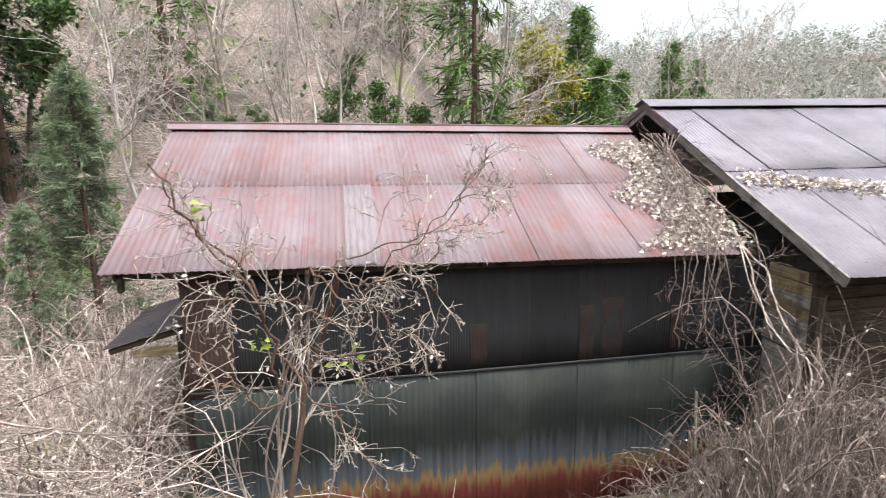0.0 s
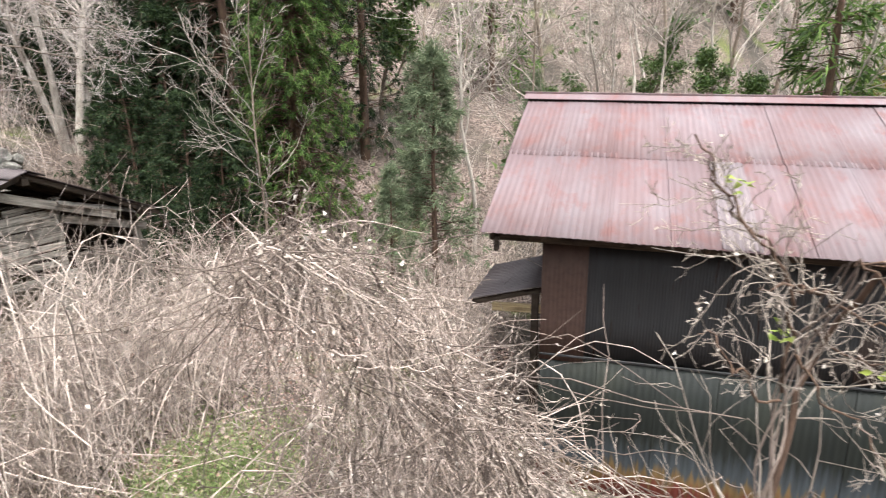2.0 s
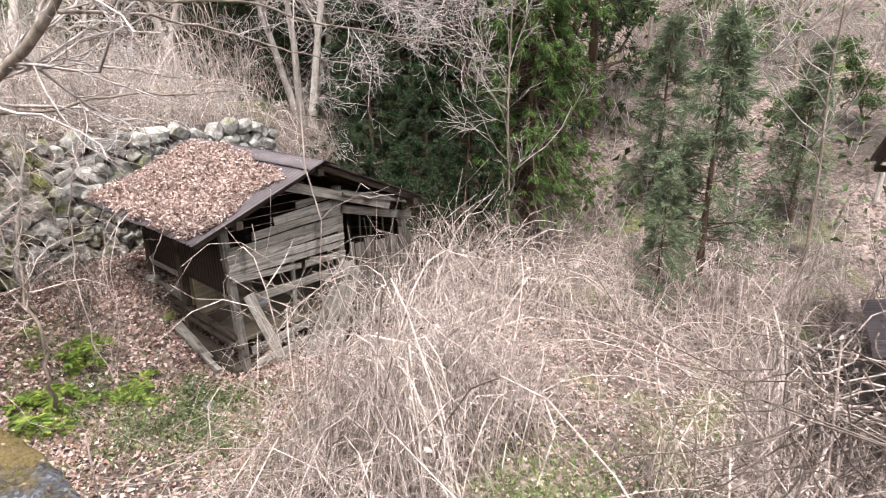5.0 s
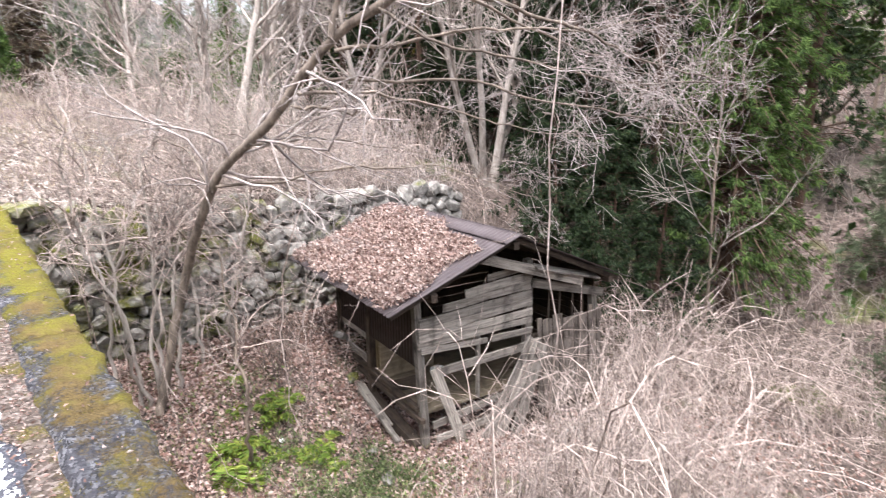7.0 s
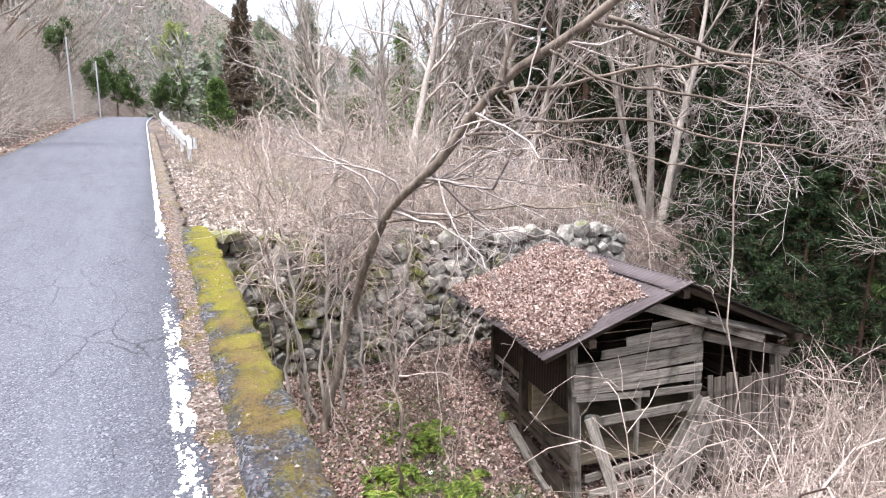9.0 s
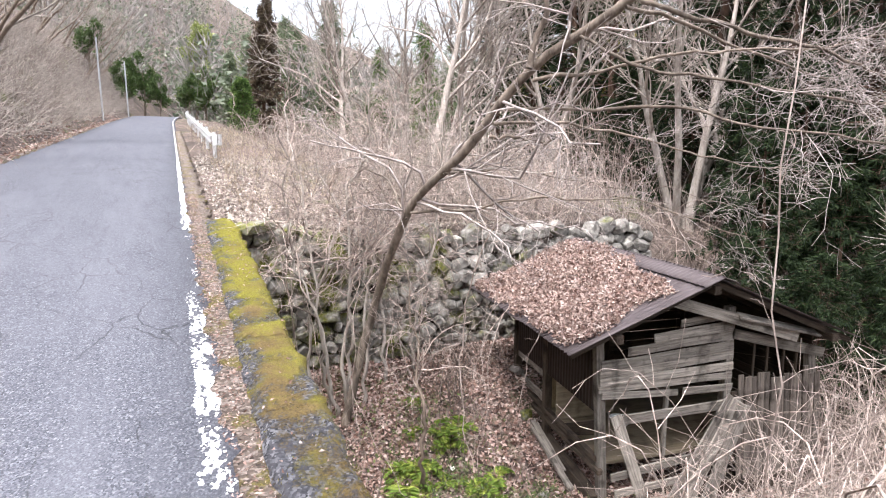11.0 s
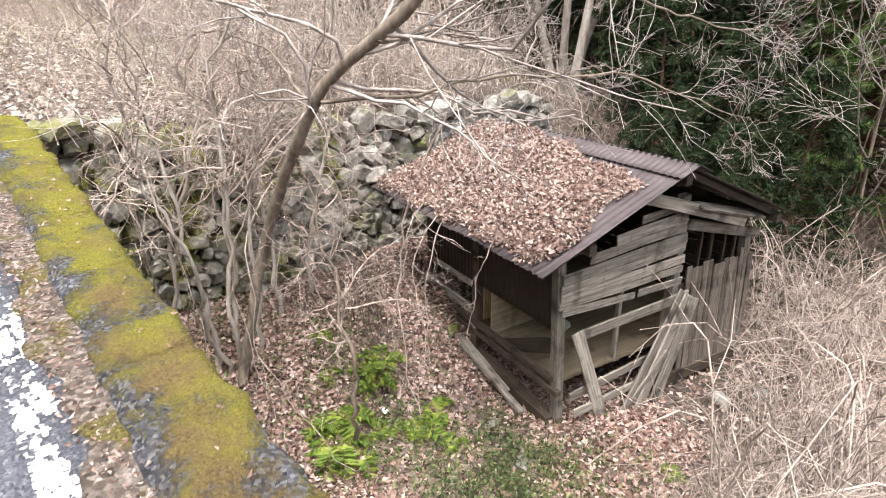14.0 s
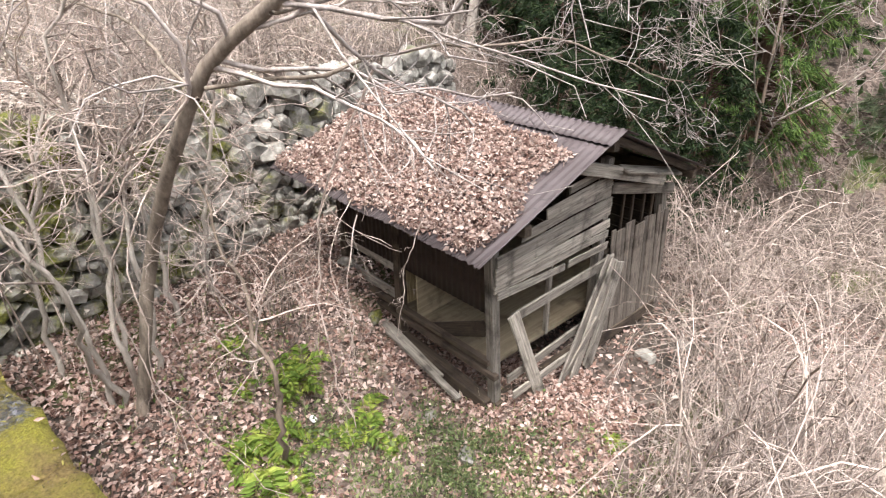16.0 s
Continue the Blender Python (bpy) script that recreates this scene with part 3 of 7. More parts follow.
def build_road():
    xs = np.concatenate([np.arange(-118, -30, 2.0), np.arange(-30, 12, 0.5), np.arange(12, 60, 4.0)])
    me = strip("road", xs, lambda x: -3.25 + bend_y(x), lambda x: 0.9 + bend_y(x), 0.0, ASPHALT)
    tagged(part("road", me, ASPHALT), "grey worn asphalt country road with fine cracks", "road", kind="structure")
    xs = np.arange(-40, 12, 0.08)
    wob = lambda x, k: 0.03 * np.sin(x * 5.1 + k) + 0.025 * np.sin(x * 13.7 + 2 * k) + 0.015 * np.sin(x * 31 + k)
    me = strip("verge", xs, lambda x: 0.83 + bend_y(x) + wob(x, 1), lambda x: np.where(x > -13.3, kerb_y(x) + 0.04, 1.1 + bend_y(x) + wob(x, 5)), 0.014, VERGE, 3, 0.05)
    tagged(part("pavement", me, VERGE), "gritty verge of gravel, dead leaves and moss", "verge", kind="structure")
    # far edge of the road: dry litter
    me = strip("verge_far", xs * 2 + 10, lambda x: -3.75 + bend_y(x), lambda x: -3.15 + bend_y(x) + wob(x, 3), 0.014, VERGE, 3, 0.06)
    tagged(part("pavement", me, VERGE), "strip of dead leaves beside the asphalt", "verge", kind="structure")
    # edge line: solid far off, flaked away near the kerb
    line = thing("road_marking", pose(-10, 0.8, float(road_z(-10))), "worn and flaking white edge line on asphalt", "road marking", kind="structure")
    inv = line.matrix_world.inverted()
    solid = strip("edge_line", np.concatenate([np.arange(-110, -30, 2.0), np.arange(-30, -14.0, 0.06)]), lambda x: 0.72 + bend_y(x) + 0.025 * ease(-20, -26, x) + 0.25 * wob(x, 2), lambda x: 0.8 + bend_y(x) - 0.015 * ease(-20, -26, x) + 0.25 * wob(x, 8), 0.004, PAINT, 1, 0.004)
    part("edge_line", solid, PAINT, line, inv)
    r = np.random.default_rng(3)
    chunks = []
    for a, b, cell in ((-14.0, -5.6, 0.009), (-5.6, 9.0, 0.022)):
        nx, ny = int((b - a) / cell), int(0.19 / cell)
        gx, gy = np.meshgrid(a + cell * np.arange(nx + 1), -0.095 + cell * np.arange(ny + 1), indexing="ij")
        gx = gx + r.uniform(-0.4, 0.4, gx.shape) * cell
        gy = gy + r.uniform(-0.4, 0.4, gx.shape) * cell
        keep = np.zeros((nx, ny), bool)
        for i in range(nx):
            x = a + cell * (i + 0.5)
            left = float(ease(-9.0, -10.5, x)) - float(ease(-12.4, -13.1, x))
            for j in range(ny):
                y = -0.095 + cell * (j + 0.5)
                v = 0.03 + 0.75 * noise.fractal(Vector((x * 3.1, y * 9, 2.0)), 0.8, 2.0, 5) + 0.6 * noise.fractal(Vector((x * 21, y * 34, 7.0)), 0.8, 2.0, 3)
                keep[i, j] = v - 0.42 * left - 3.0 * max(0.0, abs(y) - 0.045) / 0.05 * (0.35 + 0.2 * math.sin(x * 9)) + left * 4.0 * min(0.0, y - 0.03) > 0
        v = np.stack([gx, 0.755 + gy + bend_y(gx), road_z(gx) + 0.0045], -1).reshape(-1, 3)
        k = np.arange((nx + 1) * (ny + 1)).reshape(nx + 1, ny + 1)
        q = np.stack([k[:-1, :-1], k[1:, :-1], k[1:, 1:], k[:-1, 1:]], -1)[keep]
        used, q = np.unique(q, return_inverse=True)
        chunks.append((v[used], q.reshape(-1, 4)))
    v, f = join(chunks)
    tagged(part("worn_paint", mesh_np("worn_paint", v, f), PAINT, line, inv), kind="stuff")


def build_retaining_wall():
    wall = thing("wall_road_edge", pose(-6, 1.1, float(road_z(-6))), "low concrete retaining wall under the road's edge, thick with yellow moss", "wall", kind="structure")
    inv = wall.matrix_world.inverted()
    xs = np.arange(-13.2, 10, 0.4)
    n = len(xs)
    prof = []
    for y, z in ((0.08, -0.1), (0.31, -0.1), (0.42, -1.4), (0.48, -3.6), (0.1, -3.6)):
        prof.append(np.stack([xs, kerb_y(xs) + y, road_z(xs) + z], -1))
    P = np.stack(prof, 1)
    i = np.arange(P.shape[0] * 5).reshape(-1, 5)
    j = np.roll(i, -1, 1)
    q = np.stack([i[:-1], i[1:], j[1:], j[:-1]], -1).reshape(-1, 4)
    part("wall_body", mesh_np("wall_body", P.reshape(-1, 3), [q, i[:1], i[-1:, ::-1]]), MOSSY, wall, inv)
    # coping blocks, each a little out of line
    r = np.random.default_rng(11)
    x = -13.2
    while x < 9.5:
        l = r.uniform(0.85, 1.1)
        bm = bmesh.new()
        bmesh.ops.create_grid(bm, x_segments=22, y_segments=9, size=0.5)
        top = list(bm.verts)
        for v in top:
            a, b = v.co.x, v.co.y
            wx = x + (a + 0.5) * (l - 0.003)
            edge = max(abs(b) - 0.42, 0) / 0.08
            end = max(abs(a) - 0.48, 0) / 0.02
            nz = noise.fractal(Vector((wx * 4, b * 3, 1.3)), 0.7, 2.0, 4)
            nf = noise.fractal(Vector((wx * 17, b * 8, 4.3)), 0.7, 2.0, 3)
            wy = float(kerb_y(wx)) + (b + 0.5) * 0.37 + nz * 0.03 * (abs(b) > 0.4)
            v.co = (wx, wy, float(road_z(wx)) + 0.06 + 0.018 * nz + 0.008 * nf - 0.03 * edge ** 2 - 0.002 * end)
        rim = [e for e in bm.edges if e.is_boundary]
        ext = bmesh.ops.extrude_edge_only(bm, edges=rim)
        for v in ext["geom"]:
            if isinstance(v, bmesh.types.BMVert):
                v.co.z -= 0.17
        for f in bm.faces:
            f.smooth = True
        bmesh.ops.recalc_face_normals(bm, faces=bm.faces)
        part("coping_block", bm, MOSSY, wall, inv)
        x += l


def stone_mesh(seed):
    bm = bmesh.new()
    bmesh.ops.create_icosphere(bm, subdivisions=2, radius=0.5)
    for v in bm.verts:
        p = v.co.copy()
        q = Vector([math.copysign(abs(c) ** 0.5, c) * 0.66 for c in p])
        v.co = q * (1 + 0.3 * noise.noise(p * 2.2 + Vector((seed * 7, 0, seed)))) + noise.noise_vector(p * 5 + Vector((0, seed * 3, 0))) * 0.04
    me = bpy.data.meshes.new("stone")
    bm.to_mesh(me)
    bm.free()
    me.materials.append(STONE)
    return me


def build_stone_wall():
    wall = thing("wall_stone", pose(-12.7, 4.5, -1.1), "dry stone terrace wall of mossy grey field stones", "stone wall", kind="structure")
    inv = wall.matrix_world.inverted()
    ys = np.linspace(1.35, 9.2, 30)
    top = np.interp(ys, [1.35, 5, 9.2], [1.02, 0.8, 0.62])
    P = np.stack([np.stack([np.full(30, x), ys, z], -1) for x, z in ((-12.72, top), (-12.66, top * 0 - 1.6), (-13.1, top * 0 - 1.6), (-13.1, top))], 1)
    i = np.arange(120).reshape(-1, 4)
    j = np.roll(i, -1, 1)
    q = np.stack([i[:-1], i[1:], j[1:], j[:-1]], -1).reshape(-1, 4)
    part("earth_core", mesh_np("earth_core", P.reshape(-1, 3), [q, i[:1], i[-1:, ::-1]]), SOIL, wall, inv)
    forms = [stone_mesh(k) for k in range(9)]
    r = np.random.default_rng(5)
    z, row = -1.3, 0
    while z < 1.1:
        h = r.uniform(0.13, 0.23)
        y = 1.4 + r.uniform(0, 0.2)
        while y < 9.0:
            w = h * r.uniform(0.8, 2.1)
            t = np.interp(y, [1.35, 5, 9.2], [1.08, 0.86, 0.68])
            if z + h / 2 < t:
                ob = part("stone", forms[r.integers(9)], STONE, wall)
                ob.matrix_local = inv @ Matrix.LocRotScale((-12.68 - 0.03 * z + r.uniform(-0.04, 0.05), y + w / 2, z + h / 2 + r.uniform(-0.06, 0.06)),
                    Euler((r.uniform(-0.8, 0.8), r.uniform(-0.3, 0.3), r.uniform(-0.35, 0.35))), (h * r.uniform(1.1, 1.6), w * 1.12, h * r.uniform(1.0, 1.35)))
            y += w
        z += h * 0.93
    # the flat bluish cap stone at the road end
    cap = part("cap_stone", stone_mesh(3), STONE, wall, None, "flat blue-grey cap stone")
    cap.matrix_local = inv @ Matrix.LocRotScale((-12.62, 1.85, 1.08), Euler((0.1, 0.05, 0.3)), (0.4, 0.5, 0.16))


build_ground()
build_road()
build_retaining_wall()
build_stone_wall()

# ---- the long sheet-clad house ----
def roof_z(x):
    """Ridge and eave sag a little towards the far end."""
    return -0.022 * (x + 2.35)


def build_house():
    house = thing("house", pose(-1.72, 6.4, -3.2), "abandoned house in rusting zinc sheet under a faded red roof", "house")
    inv = house.matrix_world.inverted()
    sheets = [corrugated(0.69, 1.86, 0.0763, 0.005, rows=2, jag=0.008, sag=0.0008, seed=k) for k in range(5)]
    for me in sheets:
        me.materials.append(RED_ROOF)
    bare = corrugated(0.36, 1.72, 0.0763, 0.0075, jag=0.01, seed=9)
    r = np.random.default_rng(2)
    rise = math.atan2(1.66 - 0.24, 3.3)
    for side in (0, 1):
        for row in (0, 1):
            for k in range(11):
                x = -2.36 + 0.64 * k
                d = 1.74 * row
                y, z = 6.0 + d * math.cos(rise), 0.24 + d * math.sin(rise) + roof_z(x) + 0.004 * row
                ob = part("roof_sheet", sheets[r.integers(5)], RED_ROOF, house)
                m = pose(x, y, z + (k % 2) * 0.0045, math.degrees(rise), 1.26, r.normal() * 0.12)
                if side:
                    m = Matrix.Translation((0, 18.6, 0)) @ Matrix.Diagonal((1, -1, 1, 1)) @ m
                ob.matrix_local = inv @ m
    d = 0.005
    part("roof_patch", bare, BARE_SHEET, house, inv @ pose(0.02, 6.0 + d * math.cos(rise), 0.24 + d * math.sin(rise) + roof_z(0) + 0.016, math.degrees(rise), 1.26), "bare grey zinc strip laid over the red sheets")
    # ridge capping: two folded flashings
    for s in (-1, 1):
        bm, m = beam((-2.4, 9.3 + s * 0.1, 1.665), (4.75, 9.3 + s * 0.1, 1.665 + roof_z(4.75)), 0.24, 0.012, -s * 24)
        part("ridge_cap", bm, RED_ROOF, house, inv @ m)
    bm, m = beam((-2.41, 9.3, 1.71), (4.75, 9.3, 1.71 + roof_z(4.75)), 0.1, 0.035)
    part("ridge_cap", bm, RED_ROOF, house, inv @ m)
    # barge boards and purlin ends on the gable
    for s in (-1, 1):
        add_beam("barge_board", house, DARK_WOOD, inv @ Vector((-2.25, 9.3 + s * 3.2, 0.18)), inv @ Vector((-2.25, 9.3, 1.58)), 0.03, 0.12)
    for y, z in ((6.25, 0.17), (7.8, 0.88), (9.3, 1.5), (10.8, 0.88), (12.3, 0.17)):
        add_beam("purlin", house, DARK_WOOD, inv @ Vector((-2.3, y, z)), inv @ Vector((4.9, y, z - 0.14)), 0.09, 0.1)
    for k in range(9):
        x = -1.7 + 0.8 * k
        add_beam("rafter", house, DARK_WOOD, inv @ Vector((x, 6.08, 0.2 + roof_z(x))), inv @ Vector((x, 9.3, 1.56 + roof_z(x))), 0.05, 0.06)
    # front wall: dark sheets above, corrugated zinc below
    upper = [corrugated(0.67, 1.4, 0.032, 0.0012, rows=3, sag=0.004, seed=20 + k) for k in range(3)]
    lower = [corrugated(0.67, 2.07, 0.0763, 0.0025, rows=3, jag=0.04, sag=0.004, seed=30 + k) for k in range(4)]
    for k in range(11):
        x = -1.72 + 0.64 * k
        part("upper_wall_sheet", upper[k % 3], DARK_SHEET, house, inv @ pose(x, 6.39 - 0.003 * (k % 2), -1.26, 90, 0, 0))
        part("lower_wall_sheet", lower[(k * 7) % 4], WALL_SHEET, house, inv @ pose(x, 6.37 - 0.004 * (k % 2), -3.3 - 0.012 * (k % 3), 90, 0, 0))
    bm, m = beam((-1.72, 6.362, -1.235), (5.3, 6.362, -1.235), 0.02, 0.03)
    part("wall_flashing", bm, DARK_SHEET, house, inv @ m)
    for x, z, w, h in ((1.42, -0.93, 0.2, 0.52), (2.77, -0.88, 0.19, 0.7), (3.05, -0.84, 0.28, 0.78), (3.97, -0.92, 0.2, 0.55)):
        part("patch_sheet", corrugated(w, h, 0.032, 0.0012, rows=3, jag=0.03, sag=0.003, seed=int(50 * w)), RUST_DARK, house, inv @ pose(x, 6.378, z - h / 2, 90, 0, 1.0), "rusted brown patch on the dark sheets")
    # gable wall and its dark end panels
    core = bm_box(7.0, 5.75, 3.4, 0.0)
    part("wall_core", core, RUST_BROWN, house, inv @ pose(1.82, 9.3, -1.62), "rust brown sheet-covered end wall")
    gable = mesh_np("gable_wall", [(-1.7, 6.5, 0.1), (-1.7, 12.1, 0.1), (-1.7, 9.3, 1.4), (-1.55, 6.5, 0.1), (-1.55, 12.1, 0.1), (-1.55, 9.3, 1.4)],
        [np.array([[0, 2, 1], [3, 4, 5]]), np.array([[0, 3, 5, 2], [2, 5, 4, 1], [1, 4, 3, 0]])])
    part("gable_wall", gable, RUST_BROWN, house, inv)
    part("corner_panel", corrugated(0.5, 1.4, 0.05, 0.002, seed=41), RUST_BROWN, house, inv @ pose(-1.73, 6.36, -1.3, 90), "rust-brown metal corner panel")
    for z in (-1.9, -2.6):
        add_beam("wall_stud", house, DARK_WOOD, inv @ Vector((-1.745, 6.5, z)), inv @ Vector((-1.745, 12, z)), 0.04, 0.05)
    part("eave_bracket", bm_box(0.05, 0.09, 0.16, 0.01), DARK_WOOD, house, inv @ pose(-2.2, 6.12, 0.1))
    # lean-to roof against the gable
    lean = part("lean_to_roof", corrugated(1.55, 0.93, 0.0763, 0.006, rows=3, jag=0.02, sag=0.008, seed=55), HUT_ROOF, house, inv @ Matrix.Translation((-2.62, 8.1, -0.72)) @ pose(0, 0, 0, 0, -15, 0) @ pose(0, 0, 0, 0, 0, -90), "brown sheet-metal lean-to roof")
    for y in (6.62, 7.3, 8.0):
        add_beam("lean_to_rafter", house, DARK_WOOD, inv @ Vector((-2.58, y, -0.775)), inv @ Vector((-1.72, y, -0.545)), 0.05, 0.06)
    add_beam("lean_to_beam", house, YELLOW_WOOD, inv @ Vector((-2.34, 6.62, -0.81)), inv @ Vector((-1.72, 6.62, -0.79)), 0.06, 0.1)
    add_beam("lean_to_post", house, DARK_WOOD, inv @ Vector((-1.82, 6.62, -3.0)), inv @ Vector((-1.82, 6.62, -0.6)), 0.09, 0.09)
    return house


def build_second_house():
    """The taller house whose roof overlaps the first."""
    house = thing("house", pose(8.5, 9.1, -3.2), "neighbouring timber house with a mauve-grey sheet roof", "house")
    inv = house.matrix_world.inverted()
    rise = math.atan2(1.9 - 0.06, 9.13 - 4.9)
    r = np.random.default_rng(4)
    metas = [corrugated(0.93, 2.4, 0.064, 0.004, rows=3, jag=0.01, sag=0.012, seed=60 + k) for k in range(3)]
    for side in (0, 1):
        for row in (0, 1):
            for k in range(9):
                x = 4.95 + 0.9 * k - (0.2 if row else 0)
                d = 2.26 * row
                m = pose(x, 4.9 + d * math.cos(rise), 0.06 + d * math.sin(rise) + 0.018 * row + 0.007 * (k % 2), math.degrees(rise), 0, r.normal() * 0.3)
                if row and k == 0:
                    m = pose(4.95, 4.9 + d * math.cos(rise), 0.078 + d * math.sin(rise), math.degrees(rise))
                if side:
                    m = Matrix.Translation((0, 18.26, 0)) @ Matrix.Diagonal((1, -1, 1, 1)) @ m
                part("roof_sheet", metas[r.integers(3)], MAUVE_ROOF, house, inv @ m)
    for s in (-1, 1):
        bm, m = beam((4.9, 9.13 + s * 0.13, 1.925), (13, 9.13 + s * 0.13, 1.9), 0.3, 0.014, -s * 23)
        part("ridge_cap", bm, MAUVE_ROOF, house, inv @ m)
        add_beam("barge_board", house, GREY_WOOD, inv @ Vector((4.99, 9.13 + s * 4.2, 0.0)), inv @ Vector((4.99, 9.13, 1.83)), 0.035, 0.13, label="grey weathered barge board")
        add_beam("barge_flashing", house, RED_ROOF, inv @ Vector((4.955, 9.13 + s * 1.0, 1.47)), inv @ Vector((4.955, 9.13, 1.88)), 0.02, 0.1)
    for y, z in ((5.3, 0.12), (6.6, 0.68), (7.9, 1.24), (9.13, 1.78)):
        add_beam("purlin", house, DARK_WOOD, inv @ Vector((5.0, y, z)), inv @ Vector((12.9, y, z)), 0.1, 0.11)
    add_beam("eave_beam", house, DARK_WOOD, inv @ Vector((5.15, 5.55, -0.12)), inv @ Vector((12.9, 5.55, -0.12)), 0.11, 0.14)
    core = bm_box(7.5, 6.9, 3.2, 0.0)
    part("wall_core", core, DARK_WOOD, house, inv @ pose(9.15, 9.13, -1.62))
    for x in (5.3, 7.0, 8.8, 10.6):
        add_beam("post", house, DARK_WOOD, inv @ Vector((x, 5.58, -3.2)), inv @ Vector((x, 5.58, -0.1)), 0.12, 0.12)
    # clapboards: side facing the first house, and front
    z, k = -0.12, 0
    while z > -3.1:
        h = r.uniform(0.13, 0.17)
        wood = YELLOW_WOOD if k in (0, 1, 3) else GREY_WOOD
        add_beam("side_board", house, wood, inv @ Vector((5.3, 5.66, z - h / 2 + r.normal() * 0.008)), inv @ Vector((5.3, 7.4, z - h / 2 + r.normal() * 0.012)), 0.022, h * 0.97, 6)
        add_beam("front_board", house, DARK_WOOD, inv @ Vector((5.38, 5.64, z - h / 2)), inv @ Vector((12.8, 5.64, z - h / 2)), 0.022, h * 0.97, 6)
        z -= h
        k += 1


# ---- the collapsing hut ----
HUT = Matrix.Translation((-9.25, 4.95, -2.05)) @ pose(0, 0, 0, 0, 0, 78.15)


def build_hut():
    """Local x runs along the front, y into the hut, z up from the soil."""
    hut = thing("hut", HUT, "small collapsing grey timber hut with a brown sheet roof", "hut")
    r = np.random.default_rng(8)
    G = 2.05
    eave_l, ridge, eave_r = (-0.62, G - 0.0), (1.16, G + 0.69), (3.2, G - 0.14)
    front, rear = -0.42, 2.9
    al = math.atan2(ridge[1] - eave_l[1], ridge[0] - eave_l[0])
    ar = math.atan2(ridge[1] - eave_r[1], eave_r[0] - ridge[0])
    ll = math.hypot(ridge[0] - eave_l[0], ridge[1] - eave_l[1])
    lr = math.hypot(ridge[0] - eave_r[0], ridge[1] - eave_r[1])
    forms = [corrugated(0.7, ll + 0.02, 0.0763, 0.0042, rows=4, jag=0.025, sag=0.012, seed=70 + k) for k in range(3)]
    formr = [corrugated(0.7, lr + 0.02, 0.0763, 0.005, rows=4, jag=0.03, sag=0.014, seed=80 + k) for k in range(3)]
    for k in range(5):
        y = front + 0.655 * k
        m = Matrix.Translation((eave_l[0], y + 0.7, eave_l[1] + 0.004 * (k % 2))) @ Matrix.Rotation(-al, 4, "Y") @ pose(0, 0, 0, 0, 0, -90)
        part("roof_sheet", forms[k % 3], HUT_ROOF, hut, m @ pose(0, 0, 0, 0, 0, r.normal() * 0.3))
        m = Matrix.Translation((eave_r[0], y, eave_r[1] + 0.004 * (k % 2))) @ Matrix.Rotation(ar, 4, "Y") @ pose(0, 0, 0, 0, 0, 90)
        part("roof_sheet", formr[k % 3], HUT_ROOF, hut, m @ pose(0, 0, 0, 0, 0, r.normal() * 0.4))
    for s, a in ((-1, al), (1, ar)):
        cap = part("ridge_cap", corrugated(3.4, 0.26, 0.0763, 0.007, rows=2, seed=90 + s), HUT_ROOF, hut,
            Matrix.Translation((ridge[0] + s * 0.25 * math.cos(a), front - 0.04 if s > 0 else front + 3.36, ridge[1] - 0.25 * math.sin(a) + 0.03)) @ Matrix.Rotation(s * a, 4, "Y") @ pose(0, 0, 0, 0, 0, 90 * s))
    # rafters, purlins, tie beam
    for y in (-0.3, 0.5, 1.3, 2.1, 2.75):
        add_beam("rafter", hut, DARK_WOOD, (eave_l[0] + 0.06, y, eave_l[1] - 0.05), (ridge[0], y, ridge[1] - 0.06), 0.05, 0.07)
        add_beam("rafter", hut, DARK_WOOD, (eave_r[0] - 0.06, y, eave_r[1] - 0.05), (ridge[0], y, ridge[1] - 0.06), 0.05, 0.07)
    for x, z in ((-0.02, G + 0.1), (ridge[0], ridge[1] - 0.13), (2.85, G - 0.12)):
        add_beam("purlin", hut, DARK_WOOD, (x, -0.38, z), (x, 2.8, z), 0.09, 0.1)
    add_beam("tie_beam", hut, GREY_WOOD, (0.75, -0.14, G + 0.42), (2.45, -0.2, G - 0.12), 0.09, 0.13, label="fallen slanting tie beam")
    add_beam("eave_plank", hut, GREY_WOOD, (1.6, -0.22, G + 0.2), (2.75, -0.22, G - 0.1), 0.14, 0.03, 20)
    # posts
    for x, y, top in ((0, 0, G - 0.02), (2.95, 0, G - 0.42), (1.68, 0.02, G + 0.25), (0, 1.4, G + 0.05), (0, 2.45, G + 0.05), (2.95, 1.4, G - 0.2), (2.95, 2.45, G - 0.2), (1.5, 2.45, G + 0.4), (0.9, 0.06, G - 0.4)):
        lean_x = 0.06 if y == 0 else 0.0
        add_beam("post", hut, GREY_WOOD if y < 0.1 else DARK_WOOD, (x + lean_x + (0.1 if x > 2.9 and y == 0 else 0), y, 0.0 if x != 0.9 else 0.5), (x - lean_x, y, top), 0.1 if x != 0.9 else 0.05, 0.1 if x != 0.9 else 0.05)
    # front boards above the opening: fanned, with gaps
    rows = ((2.2, 2.26, 0.95, 1.62, 0.1), (2.06, 2.13, 0.6, 1.64, 0.11), (1.93, 2.0, 0.28, 1.66, 0.11), (1.79, 1.88, -0.06, 1.68, 0.12), (1.69, 1.76, -0.07, 1.7, 0.105), (1.6, 1.63, -0.06, 1.7, 0.1), (1.52, 1.51, -0.07, 1.69, 0.09), (1.45, 1.38, -0.04, 0.95, 0.08), (1.39, 1.37, 1.02, 1.7, 0.1))
